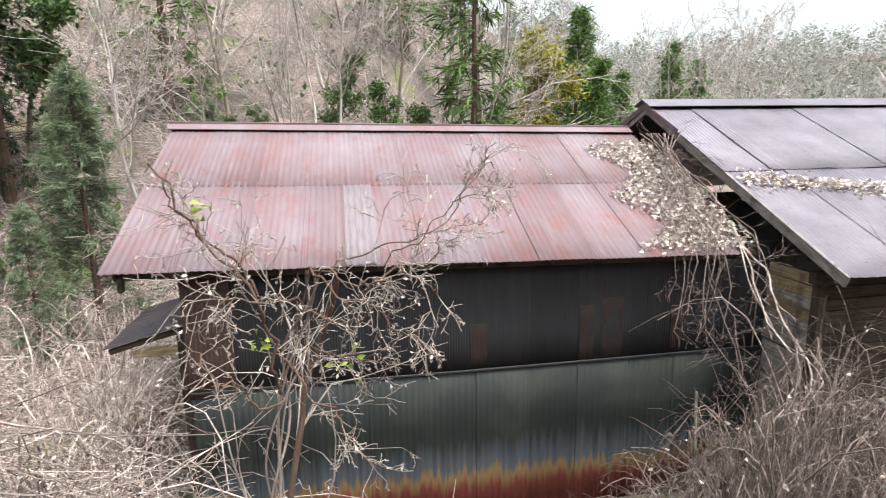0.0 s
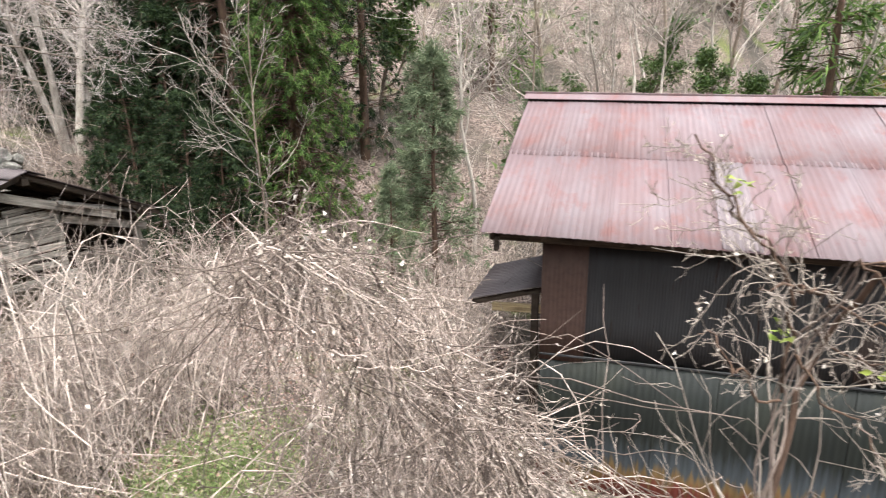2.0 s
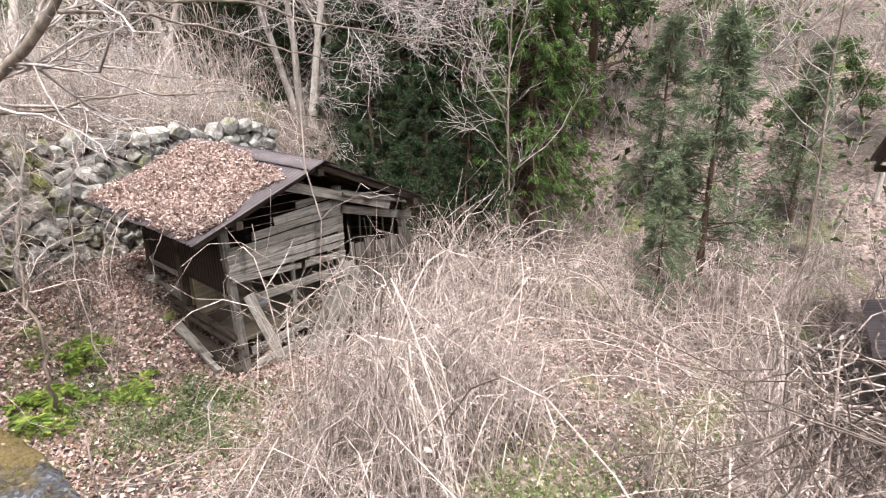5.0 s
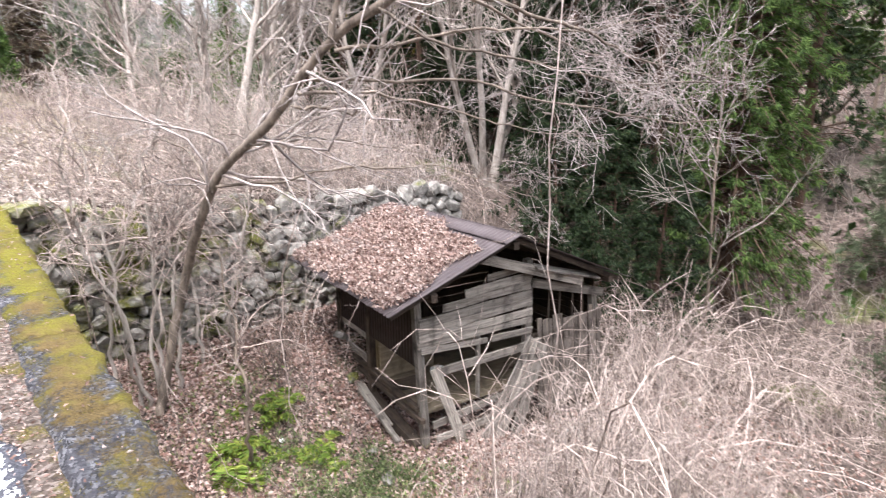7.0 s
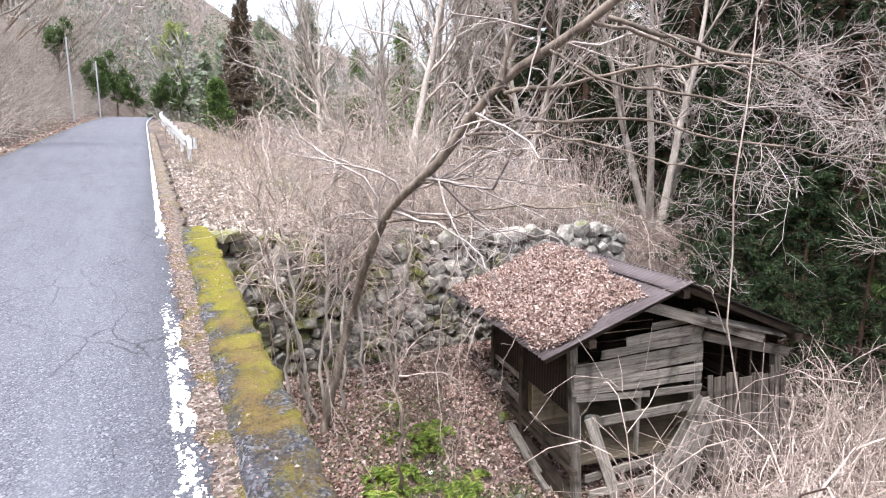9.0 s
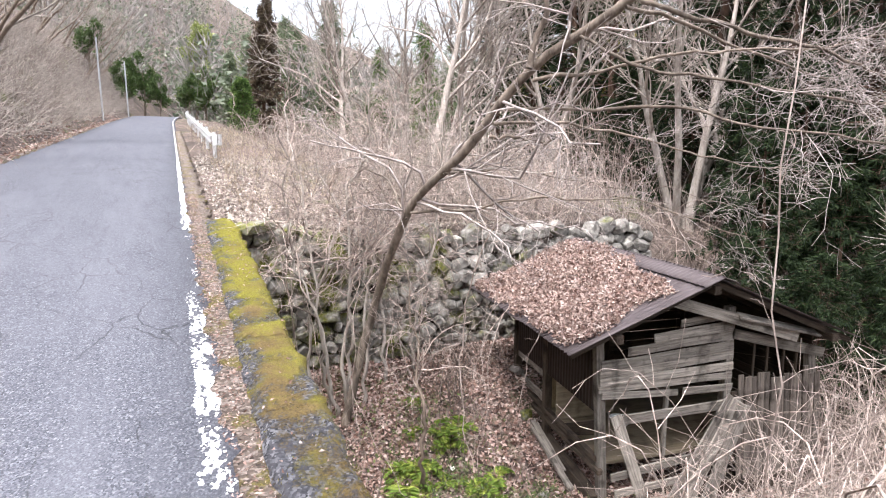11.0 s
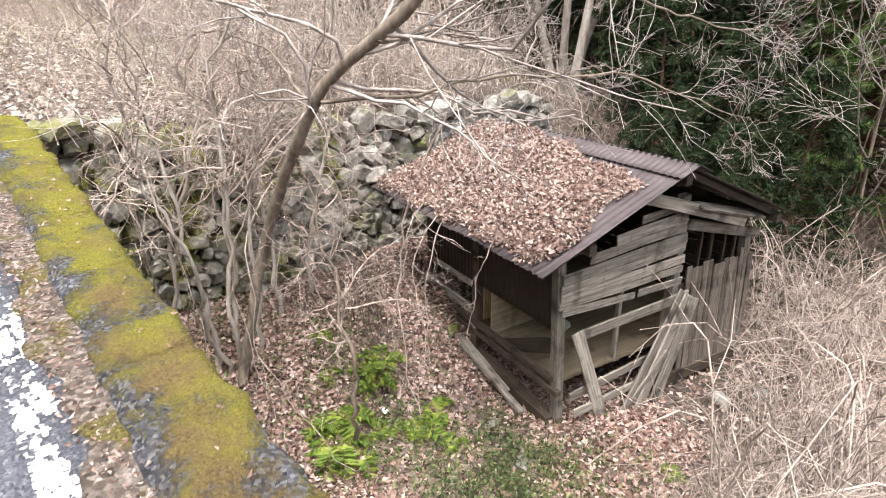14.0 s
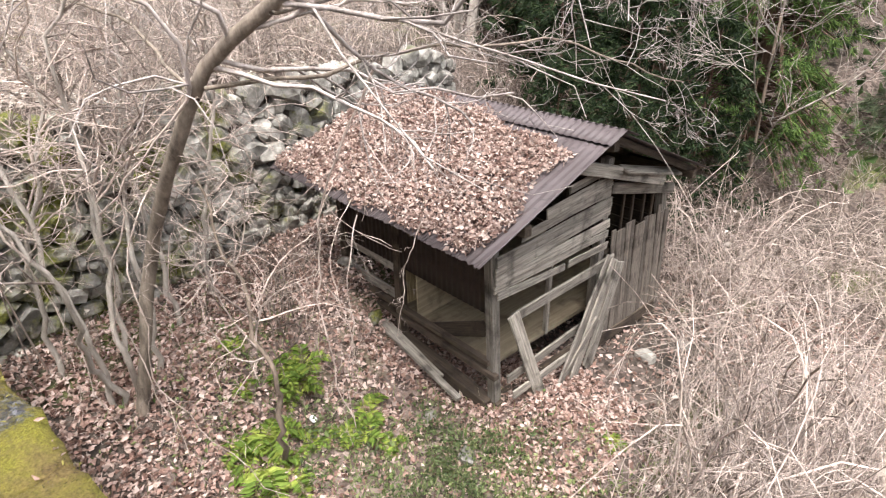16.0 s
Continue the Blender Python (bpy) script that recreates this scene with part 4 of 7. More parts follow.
    for k, (za, zb, xa, xb, h) in enumerate(rows):
        y = -0.07 - 0.012 * (k % 2)
        add_beam("front_board", hut, GREY_WOOD, (xa, y, za - 0.04), (xb, y, zb - 0.03), 0.02, h, 5 - 10 * (k % 2), wobble=0.014)
    add_beam("cross_rail", hut, GREY_WOOD, (0.14, -0.11, 1.1), (1.8, -0.11, 1.15), 0.03, 0.12, wobble=0.012)
    # fallen and leaning boards in the opening
    for a, b, w in (((0.1, -0.16, 1.2), (0.5, -0.26, 0.0), 0.14), ((1.74, -0.15, 1.06), (1.02, -0.2, 0.0), 0.16), ((1.8, -0.19, 0.98), (1.3, -0.25, 0.0), 0.14), ((1.42, -0.24, 0.6), (0.72, -0.28, 0.04), 0.12), ((0.08, -0.14, 0.44), (1.3, -0.2, 0.6), 0.1), ((0.1, -0.2, 0.28), (0.95, -0.25, 0.36), 0.1)):
        add_beam("loose_board", hut, GREY_WOOD, a, b, 0.028, w, r.uniform(-8, 8), label="loose split board", wobble=0.014)
    for k, (xa, xb, w) in enumerate(((1.64, 0.7, 0.17), (1.7, 1.0, 0.17), (1.77, 1.32, 0.18))):
        add_beam("leaning_board", hut, GREY_WOOD, (xb, -0.3 + 0.03 * k, 0.02), (xa, -0.16 - 0.03 * k, 1.26 - 0.05 * k), 0.024, w, 6 - 5 * k, label="tall board leaning out of the opening", wobble=0.012)
    # upright boards of the gate
    bm, gm = beam((1.75, 0.0, 1.2), (3.0, 0.0, 1.16), 0.04, 0.07)
    gate = part("gate", bm, DARK_WOOD, hut, gm, "gate of upright weathered boards")
    unhang = gm.inverted()
    x = 1.8
    while x < 2.95:
        w = r.uniform(0.07, 0.12)
        top = 1.42 - 0.02 * (x - 1.8) + r.normal() * 0.03
        bm, m = beam((x + w / 2 + 0.08, -0.06, 0.0), (x + w / 2, -0.05 + r.normal() * 0.006, top), w * 0.95, 0.022, 0, wobble=0.01, seed=int(x * 50))
        part("gate_board", bm, BROWN_WOOD, gate, unhang @ m)
        x += w + r.uniform(0.0, 0.012)
    for x in (2.05, 2.25, 2.5, 2.7):
        add_beam("lattice_bar", hut, DARK_WOOD, (x, 0.0, 1.2), (x, 0.0, 1.85), 0.03, 0.03)
    add_beam("lintel", hut, GREY_WOOD, (1.7, -0.05, 1.98), (3.05, -0.05, 1.63), 0.05, 0.12)
    # open side: sills, rails, sheet-clad strip under the eave
    part("eave_sheet", corrugated(2.5, 0.75, 0.0763, 0.004, seed=95), RUST_DARK, hut, pose(-0.02, 2.55, 1.05, 90, 0, -90) @ pose(0.05, 0.1, 0), "rust-brown sheet hung under the eave")
    for z, y0, y1 in ((0.5, -0.1, 2.7), (0.62, 0.0, 2.6)):
        add_beam("sill_beam", hut, DARK_WOOD, (-0.03, y0, z), (-0.02, y1, z + 0.03), 0.07, 0.06)
    add_beam("fallen_rail", hut, GREY_WOOD, (-0.2, 0.25, 0.12), (-0.12, 2.6, 0.52), 0.07, 0.05, label="fallen pole")
    add_beam("fallen_rail", hut, GREY_WOOD, (-0.14, 0.6, 0.16), (-0.08, 2.6, 0.6), 0.1, 0.03)
    add_beam("diagonal_board", hut, DARK_WOOD, (0.02, 0.1, 0.95), (0.03, 1.0, 0.5), 0.03, 0.16)
    for z in (0.75, 1.1):
        add_beam("side_rail", hut, GREY_WOOD, (0.0, 1.4, z), (0.0, 2.5, z + 0.02), 0.03, 0.12)
    # inner floor and panels
    part("floor_deck", bm_box(2.8, 2.4, 0.05, 0.005), PLY, hut, pose(1.5, 1.25, 0.52), "stained plywood deck")
    part("inner_panel", bm_box(0.9, 0.02, 0.75, 0.003), PLY, hut, pose(0.45, 1.15, 0.95, 0, 0, 4), "pale plywood partition")
    x = 0.06
    for k in range(7):
        part("inner_board", bm_box(0.62, 0.012, 0.095, 0.003), YELLOW_WOOD, hut, pose(0.06 + 0.1 * k, 1.38, 0.95, 0, -90, 0), "")
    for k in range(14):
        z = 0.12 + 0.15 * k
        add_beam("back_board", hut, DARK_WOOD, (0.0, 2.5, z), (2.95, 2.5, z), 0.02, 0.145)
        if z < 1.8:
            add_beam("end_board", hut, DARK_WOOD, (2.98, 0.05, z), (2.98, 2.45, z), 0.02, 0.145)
    add_beam("foundation_timber", hut, DARK_WOOD, (-0.02, 0, 0.06), (-0.02, 2.6, 0.3), 0.14, 0.2)
    add_beam("foundation_timber", hut, DARK_WOOD, (0, -0.02, 0.06), (3.0, -0.02, 0.02), 0.14, 0.16)



def build_basin():
    """An enamel basin left tilted on the hut's deck."""
    bm = bmesh.new()
    prof = [(0.0, 0.0), (0.11, 0.0), (0.15, 0.03), (0.19, 0.11), (0.205, 0.115), (0.19, 0.105), (0.14, 0.035), (0.1, 0.012), (0.0, 0.012)]
    vs = [bm.verts.new((a, 0, b)) for a, b in prof]
    es = [bm.edges.new(p) for p in zip(vs, vs[1:])]
    bmesh.ops.spin(bm, geom=vs + es, cent=(0, 0, 0), axis=(0, 0, 1), angle=math.tau, steps=28, use_merge=True)
    bmesh.ops.remove_doubles(bm, verts=bm.verts, dist=1e-4)
    bmesh.ops.recalc_face_normals(bm, faces=bm.faces)
    ob = part("enamel_basin", bm, WHITE_PLASTIC)
    ob.matrix_world = HUT @ pose(0.8, 0.85, 0.55, 4, 3, 0) @ Matrix.Scale(0.7, 4)
    tagged(ob, "white enamel basin tilted on the hut's deck", "basin")


def build_stick():
    a, b = Vector((4.28, 6.2, -1.7)), Vector((4.2, 5.95, -3.2))
    bm, m = beam(a, b, 0.035, 0.02)
    ob = part("pale_stick", bm, GREY_WOOD, None, m)
    tagged(ob, "thin pale stick leaning on the sheet wall", "stick")


build_house()
build_second_house()
build_hut()
build_basin()
build_stick()

# ---- trees ----
def bare_tree(seed, height, girth=0.11, stems=1, limbs=9, sub=6, twigs=5, fine=0, bark=None, twig=None, lean=(0, 0), wild=0.1, lift=0.08):
    """Trunk and crown meshes of a leafless tree, its foot at the origin."""
    r = np.random.default_rng(seed)
    n0 = 12
    way = np.tile([lean[0], lean[1], 1.0], (stems, 1)) + r.normal(size=(stems, 3)) * [0.22, 0.22, 0] * (stems > 1)
    foot = r.normal(size=(stems, 3)) * [0.16, 0.16, 0] * (stems > 1) - [0, 0, 0.15]
    trunk = wander(r, foot, way, height * r.uniform(0.8, 1.05, stems), n0, wild * 0.6, 0, 0.05)
    tr = girth * np.linspace(1, 0.16, n0)[None] * r.uniform(0.7, 1.1, (stems, 1))
    tr[:, 0] *= 1.35
    l1, r1 = sprout(r, trunk, tr, limbs, 0.22, 0.97, 0.9, 0.42, 7, 0.16, lift, thin=0.55)
    l2, r2 = sprout(r, l1, r1, sub, 0.15, 1.0, 0.85, 0.5, 4, 0.2, lift, thin=0.6)
    l3, r3 = sprout(r, l2, r2, twigs, 0.1, 1.0, 0.8, 0.6, 3 if fine else 2, 0.22, lift * 0.6, thin=0.7)
    r3 = np.maximum(r3, 0.0045)
    chunks = [tubes(l1, r1, 4), tubes(l2, np.maximum(r2, 0.006), 3), tubes(l3, r3, 3)]
    if fine:
        l4, r4 = sprout(r, l3, r3, fine, 0.1, 1.0, 0.8, 0.7, 3, 0.2, 0.0, thin=0.8)
        chunks.append(tubes(l4, np.maximum(r4, 0.0035), 3))
    v, f = join(chunks)
    tv, tf = tubes(trunk, tr, 8)
    t, c = smooth(mesh_np("trunk", tv, [tf])), mesh_np("crown", v, f)
    t.materials.append(bark or BARK)
    c.materials.append(twig or TWIG)
    return t, c


def conifer(seed, height, spread, count, blade, leaf, droop=0.5, low=0.06, bark=None, tufts=7, shape=0.8, thin=0.1):
    """Trunk and crown meshes of an evergreen: whorls of drooping sprays."""
    r = np.random.default_rng(seed)
    trunk = wander(r, np.array([[0, 0, -0.2]]), np.array([[0.0, 0, 1]]), height, 10, 0.015)
    tr = np.maximum(0.02, height * 0.016 * np.linspace(1, 0.08, 10))[None]
    s = low + (1 - low) * r.random(count) ** 0.85
    a = r.uniform(0, 6.283, count)
    out = spread * (1 - s) ** shape * r.uniform(0.55, 1.1, count) * (1 + 0.25 * np.sin(3 * a + seed)) + 0.12
    start = np.stack([np.interp(s * height, trunk[0, :, 2], trunk[0, :, 0]), np.interp(s * height, trunk[0, :, 2], trunk[0, :, 1]), s * height - 0.2], -1)
    way = np.stack([np.cos(a), np.sin(a), r.uniform(0.0, 0.5, count)], -1)
    br = wander(r, start, way, out, 5, 0.08, droop, 0.0)
    rad = 0.02 * np.linspace(1, 0.25, 5)[None] * np.ones((count, 1)) * (height / 10)
    bv, bf = tubes(br[:, ::2], rad[:, ::2], 3)
    knots = np.repeat(np.arange(count), 4)
    q = r.uniform(0.35, 1.0, len(knots)) * 4
    i = np.minimum(q.astype(int), 3)
    c = br[knots, i] + (br[knots, i + 1] - br[knots, i]) * (q - i)[:, None] + r.normal(size=(len(knots), 3)) * blade * 0.3
    tan = unit(br[knots, i + 1] - br[knots, i])
    each = max(2, round(tufts * 3 / 4))
    who = np.repeat(np.arange(len(knots)), each)
    w = unit(tan[who] + r.normal(size=(len(who), 3)) * 0.75 - [0, 0, droop * 0.45])
    v, f = slivers(r, c[who] + r.normal(size=w.shape) * blade * 0.12, w, blade * r.uniform(0.5, 1.3, len(who)), thin)
    f = [f]
    tv, tf = join([tubes(trunk, tr, 8), (bv, bf)])
    t, c = smooth(mesh_np("trunk", tv, tf)), mesh_np("crown", v, f)
    t.materials.append(bark or CEDAR_BARK)
    c.materials.append(leaf)
    return t, c


def leafy_tree(seed, height, spread, leaf, count=2600, size=0.11):
    """An evergreen broadleaf: limbs with clumps of leaves at their ends."""
    r = np.random.default_rng(seed)
    trunk = wander(r, np.array([[0, 0, -0.2]]), np.array([[0.05, 0.05, 1]]), height * 0.85, 8, 0.08)
    tr = height * 0.016 * np.linspace(1, 0.2, 8)[None]
    l1, r1 = sprout(r, trunk, tr, 14, 0.15, 1.0, 1.0, 0.32 * spread, 6, 0.18, 0.1)
    l2, r2 = sprout(r, l1, r1, 6, 0.3, 1.0, 0.9, 0.5, 4, 0.2, 0.05)
    k = r.integers(0, len(l2), count)
    p = l2[k, r.integers(1, 4, count)] + r.normal(size=(count, 3)) * 0.12 * height / 6
    p = np.concatenate([p, p + r.normal(size=p.shape) * 0.1])
    lv, lf = slivers(r, p, r.normal(size=p.shape) + [0, 0, 0.3], size * 0.72 * r.uniform(0.6, 1.4, len(p)), 0.24)
    v, f = join([tubes(l1, r1, 4), tubes(l2, r2, 3)])
    tv, tf = join([tubes(trunk, tr, 7), (v, np.concatenate(f))])
    t, c = smooth(mesh_np("trunk", tv, tf)), mesh_np("crown", lv, [lf])
    t.materials.append(BARK)
    c.materials.append(leaf)
    return t, c


def plant(name, meshes, x, y, scale=1.0, turn=0.0, label="", category="tree", group="", sink=0.0, tall=1.0):
    z = float(ground_z(x, y)) - sink
    m = Matrix.Translation((x, y, z)) @ Matrix.Rotation(turn, 4, "Z")
    t = thing(name, m, label, category, group)
    for nm, me in zip(("trunk", "crown"), meshes):
        part(nm, me, None, t, Matrix.Diagonal((scale, scale, scale * tall, 1)))
    return t


def build_near_trees():
    # cedars and saplings across the clearing
    big = conifer(101, 12.5, 2.1, 1000, 0.15, CEDAR_LEAF, 0.6, 0.06, tufts=44, thin=0.055, shape=0.6)
    plant("cedar_tree", big, -8.7, 13.2, 1.0, 0.4, "tall dark cedar with bright green hanging sprays", group="cedars beside the clearing")
    # from here to the low cedars, forest shade sits in the needle colour
    mid = conifer(102, 9.5, 2.2, 240, 0.16, SHADE_CEDAR, 0.6, 0.05, tufts=40, thin=0.07)
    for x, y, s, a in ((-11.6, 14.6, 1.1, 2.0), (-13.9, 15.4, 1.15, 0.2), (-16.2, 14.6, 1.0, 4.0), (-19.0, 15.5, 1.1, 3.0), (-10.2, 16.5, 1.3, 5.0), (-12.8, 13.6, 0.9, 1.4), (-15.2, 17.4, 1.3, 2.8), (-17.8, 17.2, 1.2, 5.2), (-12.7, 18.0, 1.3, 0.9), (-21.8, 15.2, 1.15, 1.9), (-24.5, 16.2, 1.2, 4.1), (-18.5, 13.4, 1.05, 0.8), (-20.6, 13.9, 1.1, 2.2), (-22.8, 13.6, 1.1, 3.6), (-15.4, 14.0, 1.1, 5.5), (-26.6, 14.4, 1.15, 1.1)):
        plant("cedar_tree", mid, x, y, s, a, "green cedar on the slope, needles painted shade-dark", group="cedars on the slope")
    green = conifer(105, 9.5, 1.9, 240, 0.16, SHADE_CEDAR, 0.6, 0.05, tufts=36, thin=0.06)
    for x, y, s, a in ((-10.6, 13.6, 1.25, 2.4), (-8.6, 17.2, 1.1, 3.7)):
        plant("cedar_tree", green, x, y, s, a, "dense cedar across the clearing, needles painted shade-dark", group="cedars beside the clearing")
    low = conifer(104, 3.6, 1.7, 150, 0.12, SHADE_CEDAR, 0.45, 0.03, tufts=44, thin=0.08, shape=0.6)
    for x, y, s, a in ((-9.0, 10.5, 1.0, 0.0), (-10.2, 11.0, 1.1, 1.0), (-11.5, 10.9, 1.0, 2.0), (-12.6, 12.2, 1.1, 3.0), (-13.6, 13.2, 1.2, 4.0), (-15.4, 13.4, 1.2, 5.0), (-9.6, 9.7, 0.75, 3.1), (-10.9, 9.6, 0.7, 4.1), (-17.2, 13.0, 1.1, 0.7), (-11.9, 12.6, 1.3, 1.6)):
        plant("young_cedar", low, x, y, s, a, "low bushy cedar, shade painted into its dark green", group="young cedars on the slope")
    sap = conifer(103, 5.2, 1.25, 170, 0.2, CYPRESS_LEAF, 0.25, 0.1, tufts=18, thin=0.05)
    for x, y, s, a in ((-4.7, 11.9, 1.0, 0.0), (-6.3, 15.4, 0.9, 2.0), (-3.3, 15.8, 0.8, 1.0), (-5.2, 10.6, 0.55, 3.0)):
        plant("cypress_sapling", sap, x, y, s, a, "young feathery grey-green cypress", group="cypress saplings")
    # pale multi-stemmed trees on the terrace
    pale = bare_tree(110, 8.0, 0.13, 4, 7, 6, 5, 2, PALE_BARK, TWIG, wild=0.08)
    plant("bare_tree", pale, -14.3, 11.9, 1.0, 0.3, "pale grey many-stemmed leafless tree", group="bare trees on the terrace")
    one = bare_tree(111, 8.5, 0.15, 1, 12, 6, 5, 2, PALE_BARK, TWIG, lean=(0.15, -0.1))
    for x, y, s, a in ((-17.6, 10.2, 0.9, 1.2), (-22.5, 9.1, 1.25, 2.0), (-28.0, 10.4, 1.1, 0.6), (-19.5, 12.5, 1.0, 4.4), (-25.0, 12.5, 1.1, 3.0), (-18.0, 6.9, 1.0, 2.6), (-22.8, 7.4, 1.0, 5.1), (-28.0, 8.0, 1.1, 3.7), (-20.5, 8.6, 0.95, 0.9)):
        plant("bare_tree", one, x, y, s, a, "pale grey leafless tree", group="bare trees on the terrace")
    # leafless trees around the house
    two = bare_tree(112, 7.6, 0.07, 1, 13, 6, 5, 2, PALE_BARK, TWIG, wild=0.16)
    for x, y, s, a in ((-4.4, 14.4, 1.05, 0.0), (8.5, 14.7, 0.85, 1.0), (10.3, 15.0, 0.92, 2.2), (12.2, 16.0, 0.95, 3.3), (0.3, 19.0, 0.95, 4.0), (2.0, 20.6, 1.0, 5.0), (-1.6, 17.0, 0.9, 2.7), (4.6, 21.0, 1.0, 1.7)):
        plant("bare_tree", two, x, y, s, a, "slender pale leafless tree", group="bare trees behind the house")
    thin = bare_tree(113, 8.5, 0.06, 1, 8, 5, 4, 2, BARK, TWIG, wild=0.04)
    for x, y, s, a in ((-2.9, 14.8, 1.0, 0.0), (-8.2, 10.9, 0.8, 1.0), (6.6, 24.6, 1.2, 2.0)):
        plant("bare_tree", thin, x, y, s, a, "straight thin brown leafless tree", group="bare trees behind the house")
    broad = leafy_tree(120, 4.6, 1.0, BROAD_LEAF, 2800, 0.14)
    for x, y, s, a in ((1.7, 18.6, 0.95, 0.0), (-1.9, 19.6, 0.62, 1.0), (3.4, 19.8, 1.0, 2.0), (5.6, 22.5, 1.1, 3.0), (-3.7, 18.4, 0.6, 4.0), (-0.2, 22.0, 0.9, 4.6)):
        plant("evergreen_tree", broad, x, y, s, a, "bushy evergreen tree with glossy green leaves", group="evergreens behind the house")
    gold = leafy_tree(121, 8.6, 0.75, GOLD_LEAF, 3200, 0.24)
    plant("evergreen_tree", gold, 9.3, 26.4, 1.25, 0.0, "bushy yellow-green evergreen tree beyond the house", "tree")
    tall = conifer(122, 11.0, 2.4, 200, 0.45, CEDAR_LEAF, 0.35, 0.05, tufts=12, thin=0.07)
    for x, y, s, a in ((13.0, 31.4, 1.0, 0.0), (12.4, 27.4, 0.72, 1.0), (22.8, 38.8, 1.0, 2.0), (27.1, 42.0, 0.95, 3.0), (14.8, 30.0, 0.7, 2.0), (18.5, 41.0, 0.9, 4.0), (3.6, 30.5, 1.1, 5.0)):
        plant("conifer", tall, x, y, s, a, "pointed dark green conifer", group="conifers up the valley")


def build_valley_road_trees():
    tall = conifer(130, 11.3, 2.3, 150, 0.6, CYPRESS_LEAF, 0.4, 0.05, tufts=8, thin=0.08)
    brown = conifer(131, 11.3, 2.4, 330, 0.32, mat_leaf("browned_needles", [(0.06, 0.04, 0.03), (0.12, 0.085, 0.06), (0.15, 0.13, 0.07)]), 0.4, 0.05, tufts=22)
    plant("conifer", brown, -53.6, 9.3, 1.0, 0.0, "tall browned conifer beside the valley road", group="conifers along the road")
    for x, y, s, a in ((-82, 19.5, 1.05, 0.5), (-81, 22, 0.85, 1.0), (-79, 10.5, 0.8, 2.0), (-62, 13.5, 0.9, 3.0), (-58, 16.5, 1.1, 1.5), (-70, 15, 1.1, 0.3), (-75, 17.5, 1.1, 0.9), (-88, 14.0, 1.2, 4.0)):
        plant("conifer", tall, x, y, s, a, "tall dark conifer beside the valley road", group="conifers along the road")
    cone = conifer(132, 4.6, 1.3, 200, 0.3, CEDAR_LEAF, 0.1, 0.03, tufts=12, shape=0.6)
    plant("conifer", cone, -49.0, 7.2, 0.9, 0.0, "small rounded green conifer in the field")
    lime = leafy_tree(133, 9.0, 0.9, LIME_LEAF, 3600, 0.3)
    broad = leafy_tree(134, 5.0, 1.1, BROAD_LEAF, 2000, 0.26)
    for x, y, s, a in ((-92, 7.4, 1.6, 0.0), (-94, 13.5, 1.3, 1.0)):
        plant("evergreen_tree", lime, x, y, s, a, "bright yellow-green tree overhanging the road", group="green trees along the road")
    for x, y, s, a in ((-73, -0.5, 1.0, 0.0), (-76, 2.5, 0.95, 1.0), (-79, 5.5, 1.1, 2.0), (-69.0, -3.2, 1.0, 3.0), (-83, 8, 1.4, 4.0), (-86, 11, 1.5, 5.0), (-80, 1.0, 1.5, 0.7)):
        plant("evergreen_tree", broad, x, y, s, a, "dark evergreen tree closing the road's bend", group="green trees along the road")
    bank = bare_tree(135, 8.0, 0.1, 2, 8, 5, 5, 0, BARK, TWIG, lean=(0.05, 0.25), wild=0.14)
    r = np.random.default_rng(40)
    slim = bare_tree(136, 9.0, 0.1, 1, 9, 6, 3, 0, BARK, TWIG, wild=0.12)
    for k in range(34):
        x = r.uniform(-112, -22)
        plant("bare_tree", slim, x, -9 - 22 * r.random() + float(bend_y(x)), r.uniform(0.7, 1.2), r.uniform(0, 6), "grey leafless tree high on the roadside bank", group="bare trees on the bank")
    for k in range(28):
        x = -14 - 2.5 * k + r.uniform(-0.8, 0.8)
        y = -5.2 - r.uniform(0, 7) + float(bend_y(x))
        plant("bare_tree", bank, x, y, r.uniform(0.6, 1.1), r.uniform(-0.7, 0.7), "leafless tree leaning out from the roadside bank", group="bare trees on the bank")


